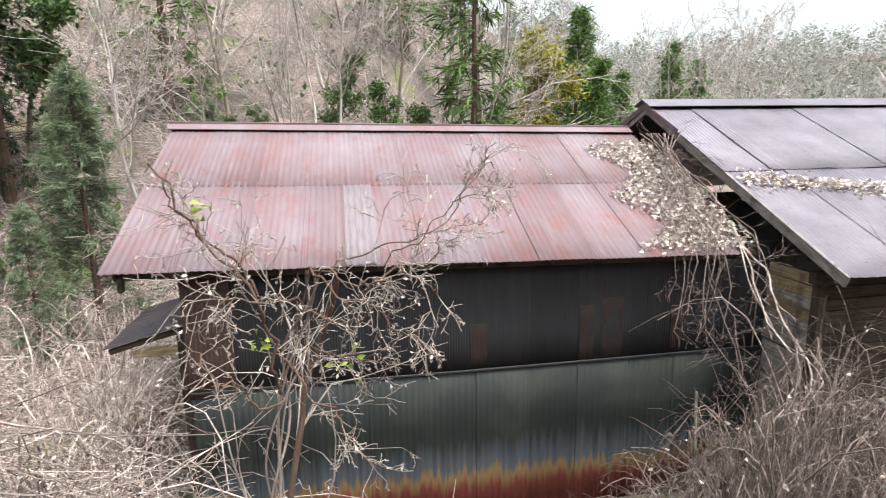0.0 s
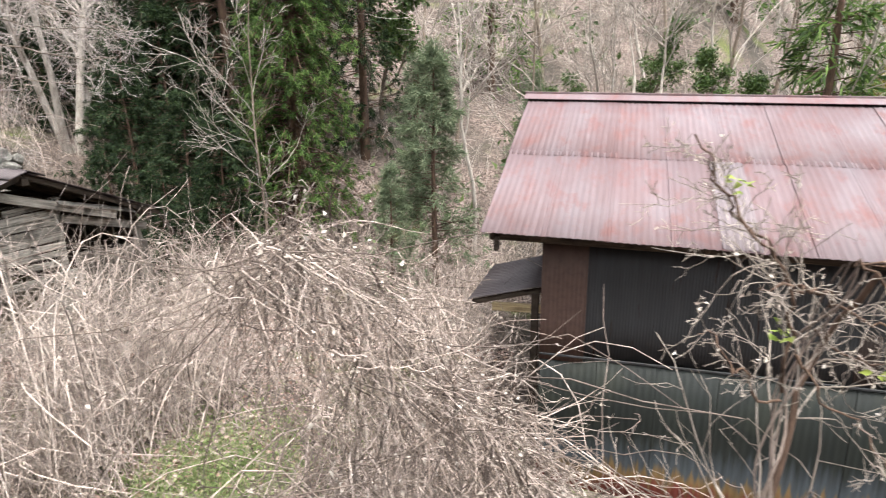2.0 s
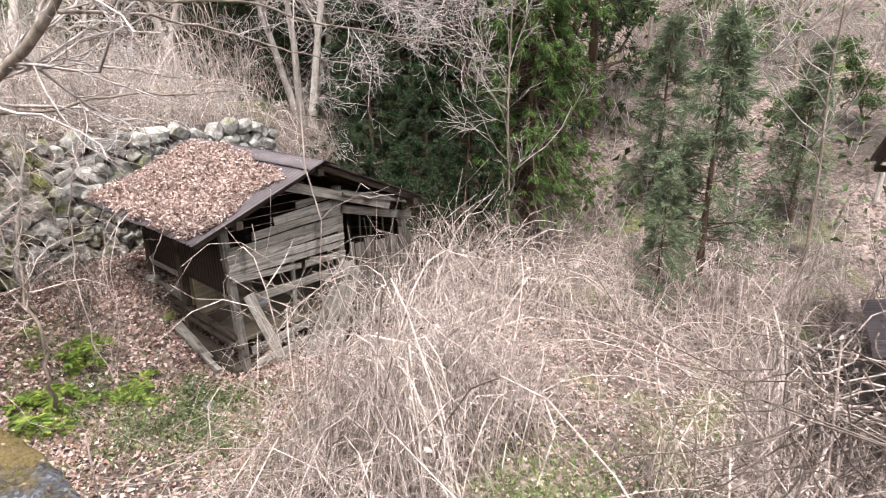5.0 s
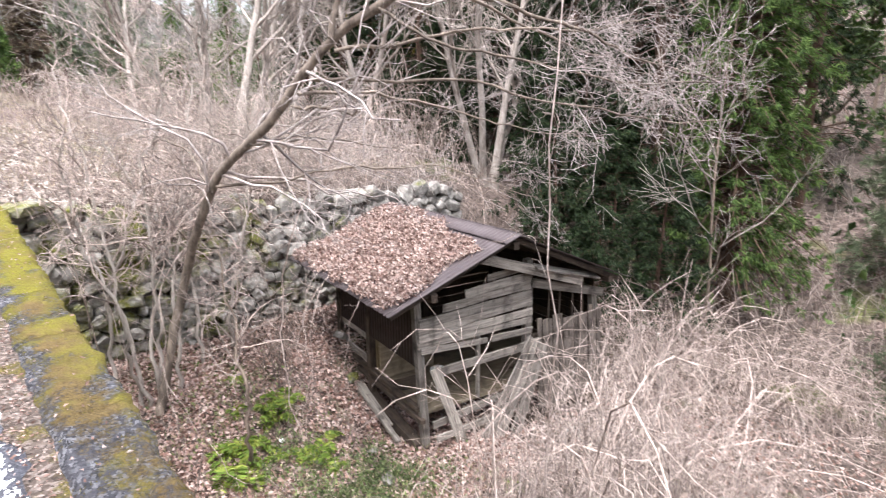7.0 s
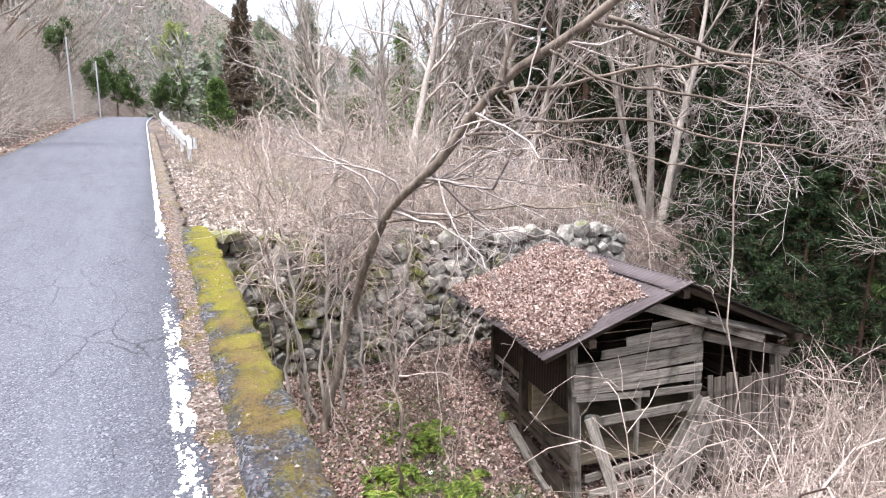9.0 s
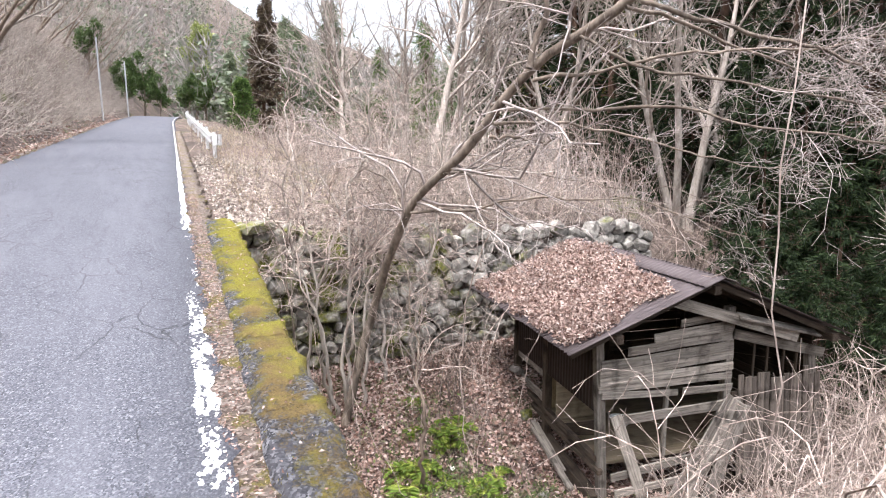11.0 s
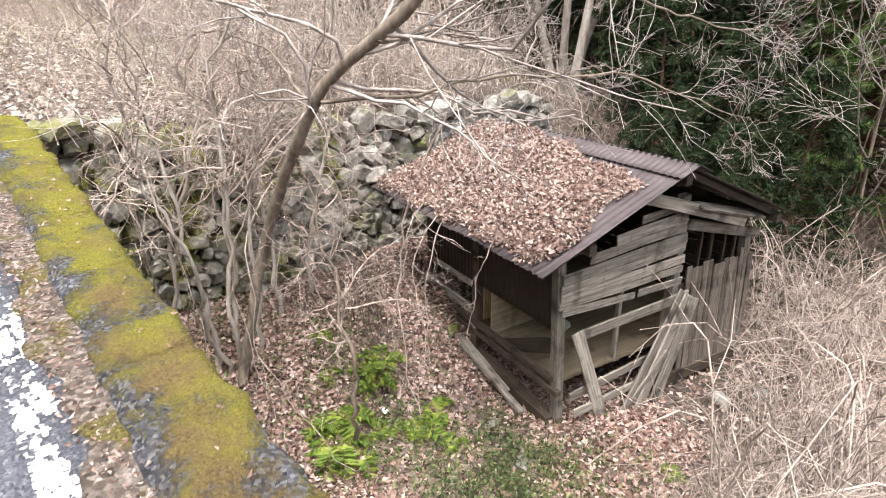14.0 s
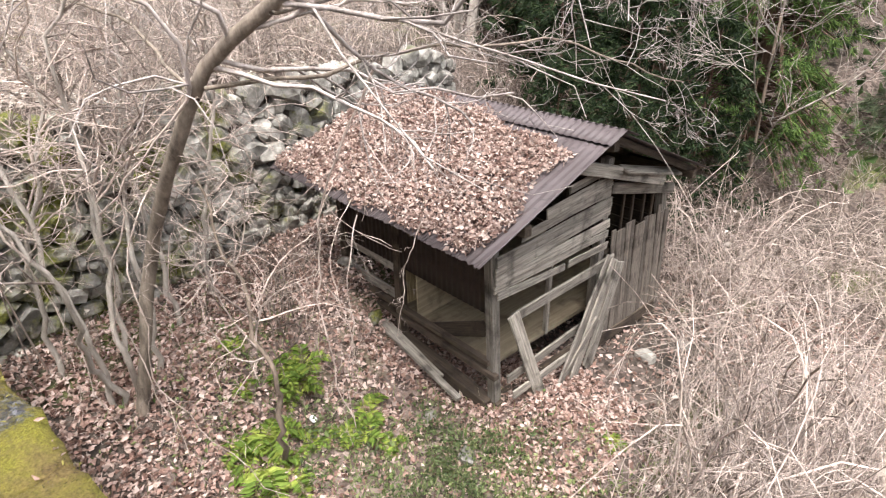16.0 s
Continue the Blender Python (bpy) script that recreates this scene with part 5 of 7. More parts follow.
def build_hill_woods():
    """The wooded slope across the stream: mostly leafless, with evergreens."""
    r = np.random.default_rng(50)
    bares = [bare_tree(200 + k, 9.0, 0.1, 1 + k % 2, 10 - 4 * (k % 2), 5, 5, 0, (BARK, PALE_BARK, BARK, PALE_BARK)[k], TWIG, wild=0.12) for k in range(4)]
    cons = [conifer(210 + k, 10.0, 2.1, 130, 0.42, (CEDAR_LEAF, CYPRESS_LEAF)[k % 2], 0.5, 0.06, tufts=9, thin=0.06) for k in range(2)]
    ever = [leafy_tree(220 + k, 5.5, 1.0, (BROAD_LEAF, GOLD_LEAF)[k], 1500, 0.24) for k in range(2)]
    spots, tries = [], 0
    while len(spots) < 160 and tries < 20000:
        tries += 1
        y = 18 + 75 * r.random() ** 1.6
        x = r.uniform(-70, 45)
        start = 14.5 if x < 2 else 14.5 + 2.0 * (x - 2)
        if y < start - 1 or (x > 10 and y < 34):
            continue
        gap = 1.7 + 0.05 * (y - 16)
        if any((x - a) ** 2 + (y - b) ** 2 < gap * gap for a, b in spots):
            continue
        spots.append((x, y))
    light = bare_tree(205, 9.0, 0.11, 1, 9, 6, 3, 0, PALE_BARK, TWIG, wild=0.12)
    for x, y in spots:
        u = r.random() + 0.18 * math.sin(x * 0.21 + 1.0) * math.sin(y * 0.17)
        a, s = r.uniform(0, 6.28), r.uniform(0.75, 1.2)
        if u < 0.66:
            plant("bare_tree", bares[r.integers(4)] if y < 42 else light, x, y, s, a, "grey leafless woodland tree on the hillside", group="hillside bare trees")
        elif u < 0.88:
            plant("conifer", cons[r.integers(2)], x, y, s, a, "dark evergreen conifer on the hillside", group="hillside conifers")
        else:
            plant("evergreen_tree", ever[int(r.random() < 0.25)], x, y, s, a, "leafy evergreen on the hillside", group="hillside evergreens")
    # far ridge to the east: low woods, uncountable
    n = 3400
    ang = np.where(r.random(n) < 0.62, r.uniform(-1.15, -0.3, n), r.uniform(1.3, 1.95, n))
    d = np.where(ang > 1, 88, 75) + 150 * r.random(n)
    X, Y = np.sin(-ang) * d * 1.0, np.cos(ang) * d
    up = r.random(n) < 0.3
    X, Y = np.where(up, r.uniform(-150, -58, n), X), np.where(up, r.uniform(8, 85, n), Y)
    Z = ground_z(X, Y)
    h = r.uniform(5, 11, n)
    m = 44
    who = np.repeat(np.arange(n), m)
    s = r.random(len(who)) ** 0.8
    rad = 2.8 * (1 - s) ** 0.7 * r.uniform(0.3, 1.1, len(who)) + 0.15
    b = r.uniform(0, 6.28, len(who))
    p = np.stack([X[who] + np.cos(b) * rad, Y[who] + np.sin(b) * rad, Z[who] + s * h[who]], -1)
    twiggy = who % 5 >= 3
    way = np.stack([np.cos(b), np.sin(b), np.where(twiggy, 1.3, 0.2)], -1) + r.normal(size=p.shape) * 0.5
    v, f = slivers(r, p, way, np.where(twiggy, r.uniform(1.4, 3.4, len(who)), r.uniform(0.45, 1.0, len(who))), np.where(twiggy, 0.03, 0.24)[:, None])
    mid = (who % 5 < 3)[np.tile(np.arange(len(who)), 2)]
    # distance haze is painted into both colours: pale, with little contrast
    haze = mat_leaf("hazed_leafless_woods", [(0.29, 0.265, 0.245), (0.34, 0.31, 0.29), (0.39, 0.36, 0.335)])
    green = mat_leaf("hazed_far_evergreen", [(0.13, 0.155, 0.11), (0.17, 0.2, 0.14), (0.215, 0.245, 0.17)])
    tagged(part("far_woods", mesh_np("far_woods", v, [f[mid]]), green), "evergreen woods on the far ridge, haze painted into their green", "woods", kind="stuff")
    tagged(part("far_woods", mesh_np("far_woods", v, [f[~mid]]), haze), "leafless woods on the far ridge, paled by painted haze", "woods", kind="stuff")


build_near_trees()
build_valley_road_trees()
build_hill_woods()

# ---- brambles, vines and brush ----
def arching(r, start, height, reach, n=8, sway=0.1):
    """Stems that rise, bow over and hang down: (m, n, 3)."""
    m = len(start)
    a = r.uniform(0, 6.283, m)
    t = np.linspace(0, 1, n)[None]
    h = np.asarray(height).reshape(-1, 1) * np.ones((m, 1))
    far = np.asarray(reach).reshape(-1, 1) * np.ones((m, 1))
    peak = r.uniform(0.35, 0.8, (m, 1))
    z = h * (1 - ((t - peak) / peak) ** 2 * np.where(t < peak, 1.0, 0.5 + 0.5 * r.random((m, 1))))
    turn = a[:, None] + r.normal(size=(m, 1)) * 0.9 * t
    out = far * t ** 1.1
    p = np.stack([np.cos(turn) * out, np.sin(turn) * out, z], -1) + start[:, None]
    wob = np.cumsum(np.cumsum(r.normal(size=(m, n, 3)), 1), 1) * sway * 0.12
    return p + wob - wob[:, :1]


def thicket(name, label, spots, count, seed, height=1.6, reach=1.4, radius=0.006, material=None, leaves=0, twigs=2, category="brambles", clear=True):
    """A tangle of stems; spots are (x, y, spread_x, spread_y, height factor)."""
    r = np.random.default_rng(seed)
    k = r.integers(0, len(spots), count)
    S = np.array(spots)[k]
    x, y = S[:, 0] + r.normal(size=count) * S[:, 2], S[:, 1] + r.normal(size=count) * S[:, 3]
    y = np.maximum(y, 1.75)
    start = np.stack([x, y, ground_z(x, y) - 0.04], -1)
    fall = np.exp(-0.35 * (((x - S[:, 0]) / S[:, 2]) ** 2 + ((y - S[:, 1]) / S[:, 3]) ** 2))
    h = height * S[:, 4] * (0.25 + 0.75 * fall) * r.uniform(0.3, 1.15, count)
    p = arching(r, start, h, reach * r.uniform(0.35, 1.5, count))
    hero = r.random(count) < 0.1
    p[hero] = start[hero][:, None] + (p[hero] - start[hero][:, None]) * [1.5, 1.5, 1.12]
    low = ground_z(p[..., 0], p[..., 1]) + 0.01
    p[..., 2] = np.maximum(p[..., 2], low - 0.03)
    p[..., 1] = np.maximum(p[..., 1], 1.5)
    by_hut = (p[..., 0] > -11.9) & (p[..., 0] < -7.85) & (p[..., 1] > 2.2) & (p[..., 1] < 6.3)
    open_patch = ((p[..., 0] + 5.0) / 0.8) ** 2 + ((p[..., 1] - 4.85) / 1.0) ** 2 < 1
    keep = ~(open_patch | (by_hut & clear)).any(1)
    p, hero, start = p[keep], hero[keep], start[keep]
    count = len(p)
    rad = radius * np.where(r.random((count, 1)) < 0.22, r.uniform(1.1, 1.9, (count, 1)), r.uniform(0.35, 0.85, (count, 1))) * np.linspace(1, 0.45, 8)[None]
    rad[hero] = radius * 1.7 * np.linspace(1, 0.4, 8)
    chunks = [tubes(p, rad, 3)]
    if twigs:
        q, qr = sprout(r, p, rad, twigs, 0.2, 1.0, 1.1, 0.2, 3, 0.3, 0.0, thin=0.6)
        chunks.append(tubes(q, np.maximum(qr, 0.002), 3))
    v, f = join(chunks)
    ob = tagged(part(name, mesh_np(name, v, f), material or BRAMBLE), label, category, kind="stuff")
    if leaves:
        i = r.integers(0, count, leaves)
        at = p[i, r.integers(2, 8, leaves)]
        lv, lf = blades(r, at, r.normal(size=(leaves, 3)) - [0, 0, 0.4], r.uniform(0.03, 0.09, leaves), 0.32, 0.35, 0.3)
        tagged(part("caught_leaves", mesh_np("caught_leaves", lv, [lf]), PALE_LEAF), "bleached dead leaves caught in the brambles", "dead leaves", kind="stuff")
    return ob


def curve_through(points, n):
    """A smooth path through a few points."""
    P = np.array(points, float)
    d = np.concatenate([[0], np.cumsum(np.linalg.norm(np.diff(P, axis=0), axis=1))])
    t = np.linspace(0, d[-1], n)
    out = np.stack([np.interp(t, d, P[:, k]) for k in range(3)], -1)
    for _ in range(1):
        out[1:-1] = 0.25 * out[:-2] + 0.5 * out[1:-1] + 0.25 * out[2:]
    return out


def limb_plant(name, label, category, trunks, girths, seed, levels, material=BARK, twig=TWIG, sides=9, crook=0.8):
    """A tree or shrub whose main stems follow given lines; levels: sprout settings."""
    r = np.random.default_rng(seed)
    foot = trunks[0][0]
    at = pose(*foot)
    t = thing(name, at, label, category)
    inv = at.inverted()
    n = 24
    paths = np.stack([curve_through(k, n) for k in trunks])
    kink = np.cumsum(r.normal(size=paths.shape), 1) * 0.016
    kink[0] *= crook
    paths = paths + kink - kink[:, :1]
    rad = np.stack([np.linspace(a, b, n) for a, b in girths])
    tv, tf = tubes(paths, rad * r.uniform(0.93, 1.07, rad.shape), sides)
    part("trunk", smooth(mesh_np("trunk", tv, [tf])), material, t, inv)
    p, q, chunks = paths, rad, []
    for k, lv in enumerate(levels):
        p, q = sprout(r, p, q, **lv)
        q = np.maximum(q, 0.0015)
        chunks.append(tubes(p, q, (5, 4, 3, 3)[k]))
    v, f = join(chunks)
    part("crown", mesh_np("crown", v, f), twig, t, inv)
    return t, p, inv


def build_leaning_tree():
    """The bent tree between kerb and hut, its boughs reaching out over the roof."""
    trunk = [(-11.3, 2.55, -1.45), (-11.2, 2.75, -0.6), (-11.0, 2.93, 0.3), (-10.4, 2.97, 1.05), (-10.1, 3.05, 1.6), (-9.43, 3.18, 1.93), (-9.09, 3.37, 2.34), (-8.71, 3.52, 2.75), (-8.36, 3.77, 3.0), (-7.98, 3.98, 3.2), (-7.4, 4.3, 3.65)]
    boughs = [
        ([(-8.71, 3.52, 2.75), (-8.65, 3.6, 3.1), (-8.62, 3.63, 3.4), (-8.5, 3.63, 4.1)], 0.03),
        ([(-8.96, 3.47, 2.42), (-8.52, 3.91, 2.43), (-7.92, 4.41, 2.39), (-7.2, 4.86, 2.17), (-6.55, 5.11, 2.11), (-6.0, 5.3, 2.05)], 0.016),
        ([(-7.96, 4.02, 3.18), (-7.59, 4.47, 3.01), (-7.29, 4.85, 2.87), (-6.81, 5.28, 2.7), (-6.2, 5.7, 2.45)], 0.02),
        ([(-8.71, 3.55, 2.65), (-8.31, 4.11, 2.76), (-8.04, 4.5, 2.92), (-7.6, 4.99, 2.95), (-6.8, 5.6, 3.0)], 0.018),
        ([(-10.15, 3.03, 1.42), (-9.39, 3.88, 1.48), (-8.89, 4.67, 1.42), (-8.58, 5.1, 1.33), (-8.06, 5.7, 1.05)], 0.015),
        ([(-9.14, 3.39, 2.19), (-8.81, 3.71, 2.24), (-8.69, 3.69, 2.49)], 0.016),
        ([(-8.36, 3.77, 2.97), (-7.78, 4.11, 2.62), (-7.33, 4.5, 2.51), (-6.83, 4.84, 2.33), (-6.2, 5.15, 2.33)], 0.015),
        ([(-8.05, 3.95, 3.15), (-8.1, 4.9, 3.05), (-8.0, 6.0, 2.75), (-7.7, 7.2, 2.5)], 0.018),
        ([(-9.1, 3.4, 2.3), (-9.2, 4.4, 2.25), (-9.1, 5.6, 2.0), (-8.7, 7.2, 1.75)], 0.016),
        ([(-9.6, 3.15, 1.85), (-10.0, 4.0, 1.9), (-10.4, 5.0, 1.75), (-10.6, 6.4, 1.5)], 0.013),
        ([(-10.2, 3.0, 1.35), (-10.9, 3.1, 1.7), (-11.6, 2.9, 1.9), (-12.4, 2.6, 1.75)], 0.014),
    ]
    limb_plant("leaning_tree", "crooked brown leafless tree with boughs spread over the hut", "tree", [trunk] + [b for b, _ in boughs],
        [(0.056, 0.038)] + [(g, 0.3 * g) for _, g in boughs], 301,
        [dict(per=13, lo=0.4, hi=1.0, spread=0.95, ratio=0.36, n=8, bend=0.3, lift=0.0, thin=0.36), dict(per=7, lo=0.1, spread=1.0, ratio=0.5, n=5, bend=0.32, lift=0.0, thin=0.55), dict(per=3, lo=0.1, spread=1.0, ratio=0.6, n=4, bend=0.32, lift=-0.02, thin=0.7)], TREE_BARK, TREE_TWIG)
    # thin companions at its foot
    r = np.random.default_rng(302)
    for k, (x, y, h, a, b) in enumerate(((-11.5, 2.45, 3.9, -0.25, -0.05), (-11.45, 2.65, 4.2, -0.1, 0.1), (-11.9, 2.8, 3.9, -0.2, 0.2), (-10.35, 3.3, 2.4, -0.12, 0.12), (-12.0, 3.4, 4.0, -0.1, 0.1), (-11.5, 2.5, 3.9, 0.55, -0.3), (-12.1, 2.3, 3.6, 0.1, 0.0), (-12.2, 3.9, 3.7, 0.1, 0.2), (-11.6, 2.9, 4.3, 0.15, 0.25))):
        z = float(ground_z(x, y)) - 0.1
        path = [(x, y, z), (x + a * 0.3 + r.normal() * 0.1, y + b * 0.4, z + h * 0.35), (x + a * 1.0, y + b + r.normal() * 0.12, z + h * 0.7), (x + a * 1.6 + r.normal() * 0.2, y + b * 2.2, z + h)]
        limb_plant("sapling", "thin grey-brown leafless sapling draped in twigs", "sapling", [path], [(0.028, 0.008)], 310 + k,
            [dict(per=20, lo=0.38, spread=0.9, ratio=0.36, n=7, bend=0.36, lift=0.04, drop=0.12, thin=0.5), dict(per=6, lo=0.1, spread=1.0, ratio=0.55, n=6, bend=0.38, lift=0.0, drop=0.2, thin=0.6), dict(per=3, lo=0.1, spread=0.9, ratio=0.6, n=4, bend=0.25, lift=-0.03, thin=0.7)], BARK if k == 3 else PALE_BARK, BRAMBLE, 6, 2.2)


def build_front_shrub():
    """The vine-wrapped shrub in front of the sheet-clad house."""
    z = float(ground_z(-0.4, 2.3)) - 0.1
    trunk = [(-0.42, 2.3, z), (-0.38, 2.28, -1.0), (-0.36, 2.3, -0.4), (-0.34, 2.39, 0.08), (-0.31, 2.51, 0.39), (-0.26, 2.53, 0.56), (-0.21, 2.54, 0.71), (-0.17, 2.49, 0.86), (-0.14, 2.43, 1.02)]
    stems = [
        ([(-0.3, 2.51, 0.44), (-0.33, 2.49, 0.74), (-0.36, 2.44, 0.93), (-0.52, 2.51, 1.14), (-0.69, 2.55, 1.35), (-0.72, 2.55, 1.5)], 0.009),
        ([(-0.19, 2.48, 0.83), (-0.33, 2.44, 0.92), (-0.47, 2.39, 1.02), (-0.58, 2.31, 1.04)], 0.009),
        ([(-0.36, 2.44, 0.93), (-0.47, 2.4, 1.09), (-0.57, 2.4, 1.19), (-0.63, 2.4, 1.31)], 0.007),
        ([(-0.15, 2.42, 1.01), (0.02, 2.38, 1.0), (0.21, 2.36, 0.99), (0.41, 2.36, 0.89)], 0.006),
        ([(-0.14, 2.43, 1.02), (-0.02, 2.39, 1.06), (0.16, 2.33, 1.05), (0.35, 2.33, 1.14)], 0.006),
        ([(-0.18, 2.48, 0.84), (-0.03, 2.42, 0.79), (0.09, 2.38, 0.82), (0.29, 2.32, 0.73)], 0.006),
        ([(-0.21, 2.54, 0.71), (-0.07, 2.41, 0.62), (0.05, 2.39, 0.57), (0.16, 2.3, 0.52)], 0.006),
        ([(-0.26, 2.53, 0.56), (-0.13, 2.42, 0.41), (-0.06, 2.33, 0.34), (0.03, 2.24, 0.28)], 0.006),
        ([(-0.3, 2.51, 0.4), (-0.46, 2.47, 0.48), (-0.62, 2.41, 0.55), (-0.79, 2.38, 0.6)], 0.006),
        ([(-0.14, 2.43, 1.02), (0.07, 2.4, 1.11), (0.35, 2.34, 1.2), (0.58, 2.32, 1.45)], 0.004),
        ([(0.16, 2.33, 1.05), (0.41, 2.27, 1.14), (0.56, 2.25, 1.21), (0.73, 2.21, 1.27)], 0.003),
    ]
    t, tips, inv = limb_plant("wild_shrub", "leafless shrub wound with dry vines and moss", "shrub", [trunk] + [a for a, _ in stems],
        [(0.019, 0.013)] + [(g, 0.4 * g) for _, g in stems], 320,
        [dict(per=13, lo=0.12, spread=1.0, ratio=0.36, n=7, bend=0.18, lift=0.0, thin=0.4), dict(per=4, lo=0.1, spread=1.0, ratio=0.45, n=5, bend=0.28, lift=-0.02, drop=0.1, thin=0.6), dict(per=2, lo=0.1, spread=1.0, ratio=0.5, n=4, bend=0.3, lift=-0.04, thin=0.6)], CEDAR_BARK, SHRUB_TWIG)
    for k in range(5):
        P = curve_through(trunk, 44)
        q = np.linspace(0, 11 + 3 * k, 44) + 2.1 * k
        P = P + np.stack([np.cos(q), np.sin(q), 0 * q], -1) * (0.02 + 0.014 * np.sin(q * 0.37 + k))[:, None] * np.linspace(0.6, 1.8, 44)[:, None]
        v, f = tubes(P[None], (0.0035 + 0.0006 * k) * np.ones((1, 44)), 5)
        part("wound_vine", smooth(mesh_np("wound_vine", v, [f])), DRY_BROWN, t, inv, "dry vine wound round the stem")
    r = np.random.default_rng(321)
    at = tips[r.integers(0, len(tips), 320), 2]
    v, f = blades(r, at, r.normal(size=at.shape) - [0, 0, 0.5], r.uniform(0.01, 0.026, len(at)), 0.3, 0.3, 0.3)
    part("dead_leaves", mesh_np("dead_leaves", v, [f]), PALE_LEAF, t, inv)
    for p in ((-0.58, 2.45, 1.3), (-0.36, 2.4, 0.72), (0.0, 2.35, 0.62)):
        n = 9
        v, f = blades(r, np.array(p) + r.normal(size=(n, 3)) * 0.025, r.normal(size=(n, 3)) * [1, 1, 0.4], r.uniform(0.03, 0.06, n), 0.28, 0.2, 0.2)
        part("fresh_leaves", mesh_np("fresh_leaves", v, [f]), FERN_LEAF, t, inv, "few fresh yellow-green leaves")


def build_fallen_bundle():
    """Canes and vines heaped along a fallen stem that slopes down in front of the house."""
    r = np.random.default_rng(415)
    spine = curve_through([(-3.3, 3.3, 0.5), (-2.69, 2.8, 0.9), (-2.42, 2.8, 0.72), (-1.9, 2.65, 0.2), (-1.45, 2.9, -0.2), (-1.0, 2.8, -0.62), (-0.6, 2.7, -0.95)], 60)
    n, k = 190, 9
    a, span = r.uniform(0, 50, n), r.uniform(4, 13, n)
    at = np.clip(a[:, None] + span[:, None] * np.linspace(0, 1, k)[None], 0, 59)
    p = np.stack([np.interp(at, np.arange(60), spine[:, c]) for c in range(3)], -1)
    p = p + r.normal(size=(n, 1, 3)) * [0.13, 0.2, 0.07] - np.abs(r.normal(size=(n, 1, 1))) * [0, 0, 0.12]
    p = p + np.cumsum(np.cumsum(r.normal(size=p.shape), 1), 1) * 0.014
    rad = np.where(r.random((n, 1)) < 0.12, 0.007, 0.0032) * np.linspace(1, 0.4, k)[None]
    q, qr = sprout(r, p, rad, 8, 0.1, 1.0, 1.2, 0.33, 6, 0.38, 0.0, drop=0.25, thin=0.6)
    m = 420
    top = spine[r.integers(0, 60, m)] + r.normal(size=(m, 3)) * [0.16, 0.2, 0]
    down = wander(r, top, r.normal(size=(m, 3)) * 0.5 - [0, 0, 1.0], r.uniform(0.5, 2.0, m), 6, 0.28)
    down[..., 2] = np.maximum(down[..., 2], ground_z(down[..., 0], down[..., 1]))
    pale = np.arange(len(q)) % 5 < 1
    v, f = join([tubes(p, rad, 4), tubes(q[pale], np.maximum(qr[pale], 0.0022), 3)])
    tagged(part("brambles", mesh_np("brambles", v, f), BRAMBLE), "bleached canes heaped along a fallen stem", "brambles", kind="stuff")
    v, f = join([tubes(q[~pale], np.maximum(qr[~pale], 0.0022), 3), tubes(down, 0.0045 * np.linspace(1, 0.5, 6)[None] * np.ones((m, 1)), 3)])
    tagged(part("brambles", mesh_np("brambles", v, f), DRY_BROWN), "brown vines hanging under the fallen canes", "brambles", kind="stuff")
    at = p[r.integers(0, n, 520), r.integers(0, k, 520)] + r.normal(size=(520, 3)) * 0.05
    v, f = blades(r, at, r.normal(size=at.shape) - [0, 0, 0.3], r.uniform(0.015, 0.045, 520), 0.32, 0.35, 0.3)
    tagged(part("caught_leaves", mesh_np("caught_leaves", v, [f]), PALE_LEAF), "bleached dead leaves caught on the fallen canes", "dead leaves", kind="stuff")


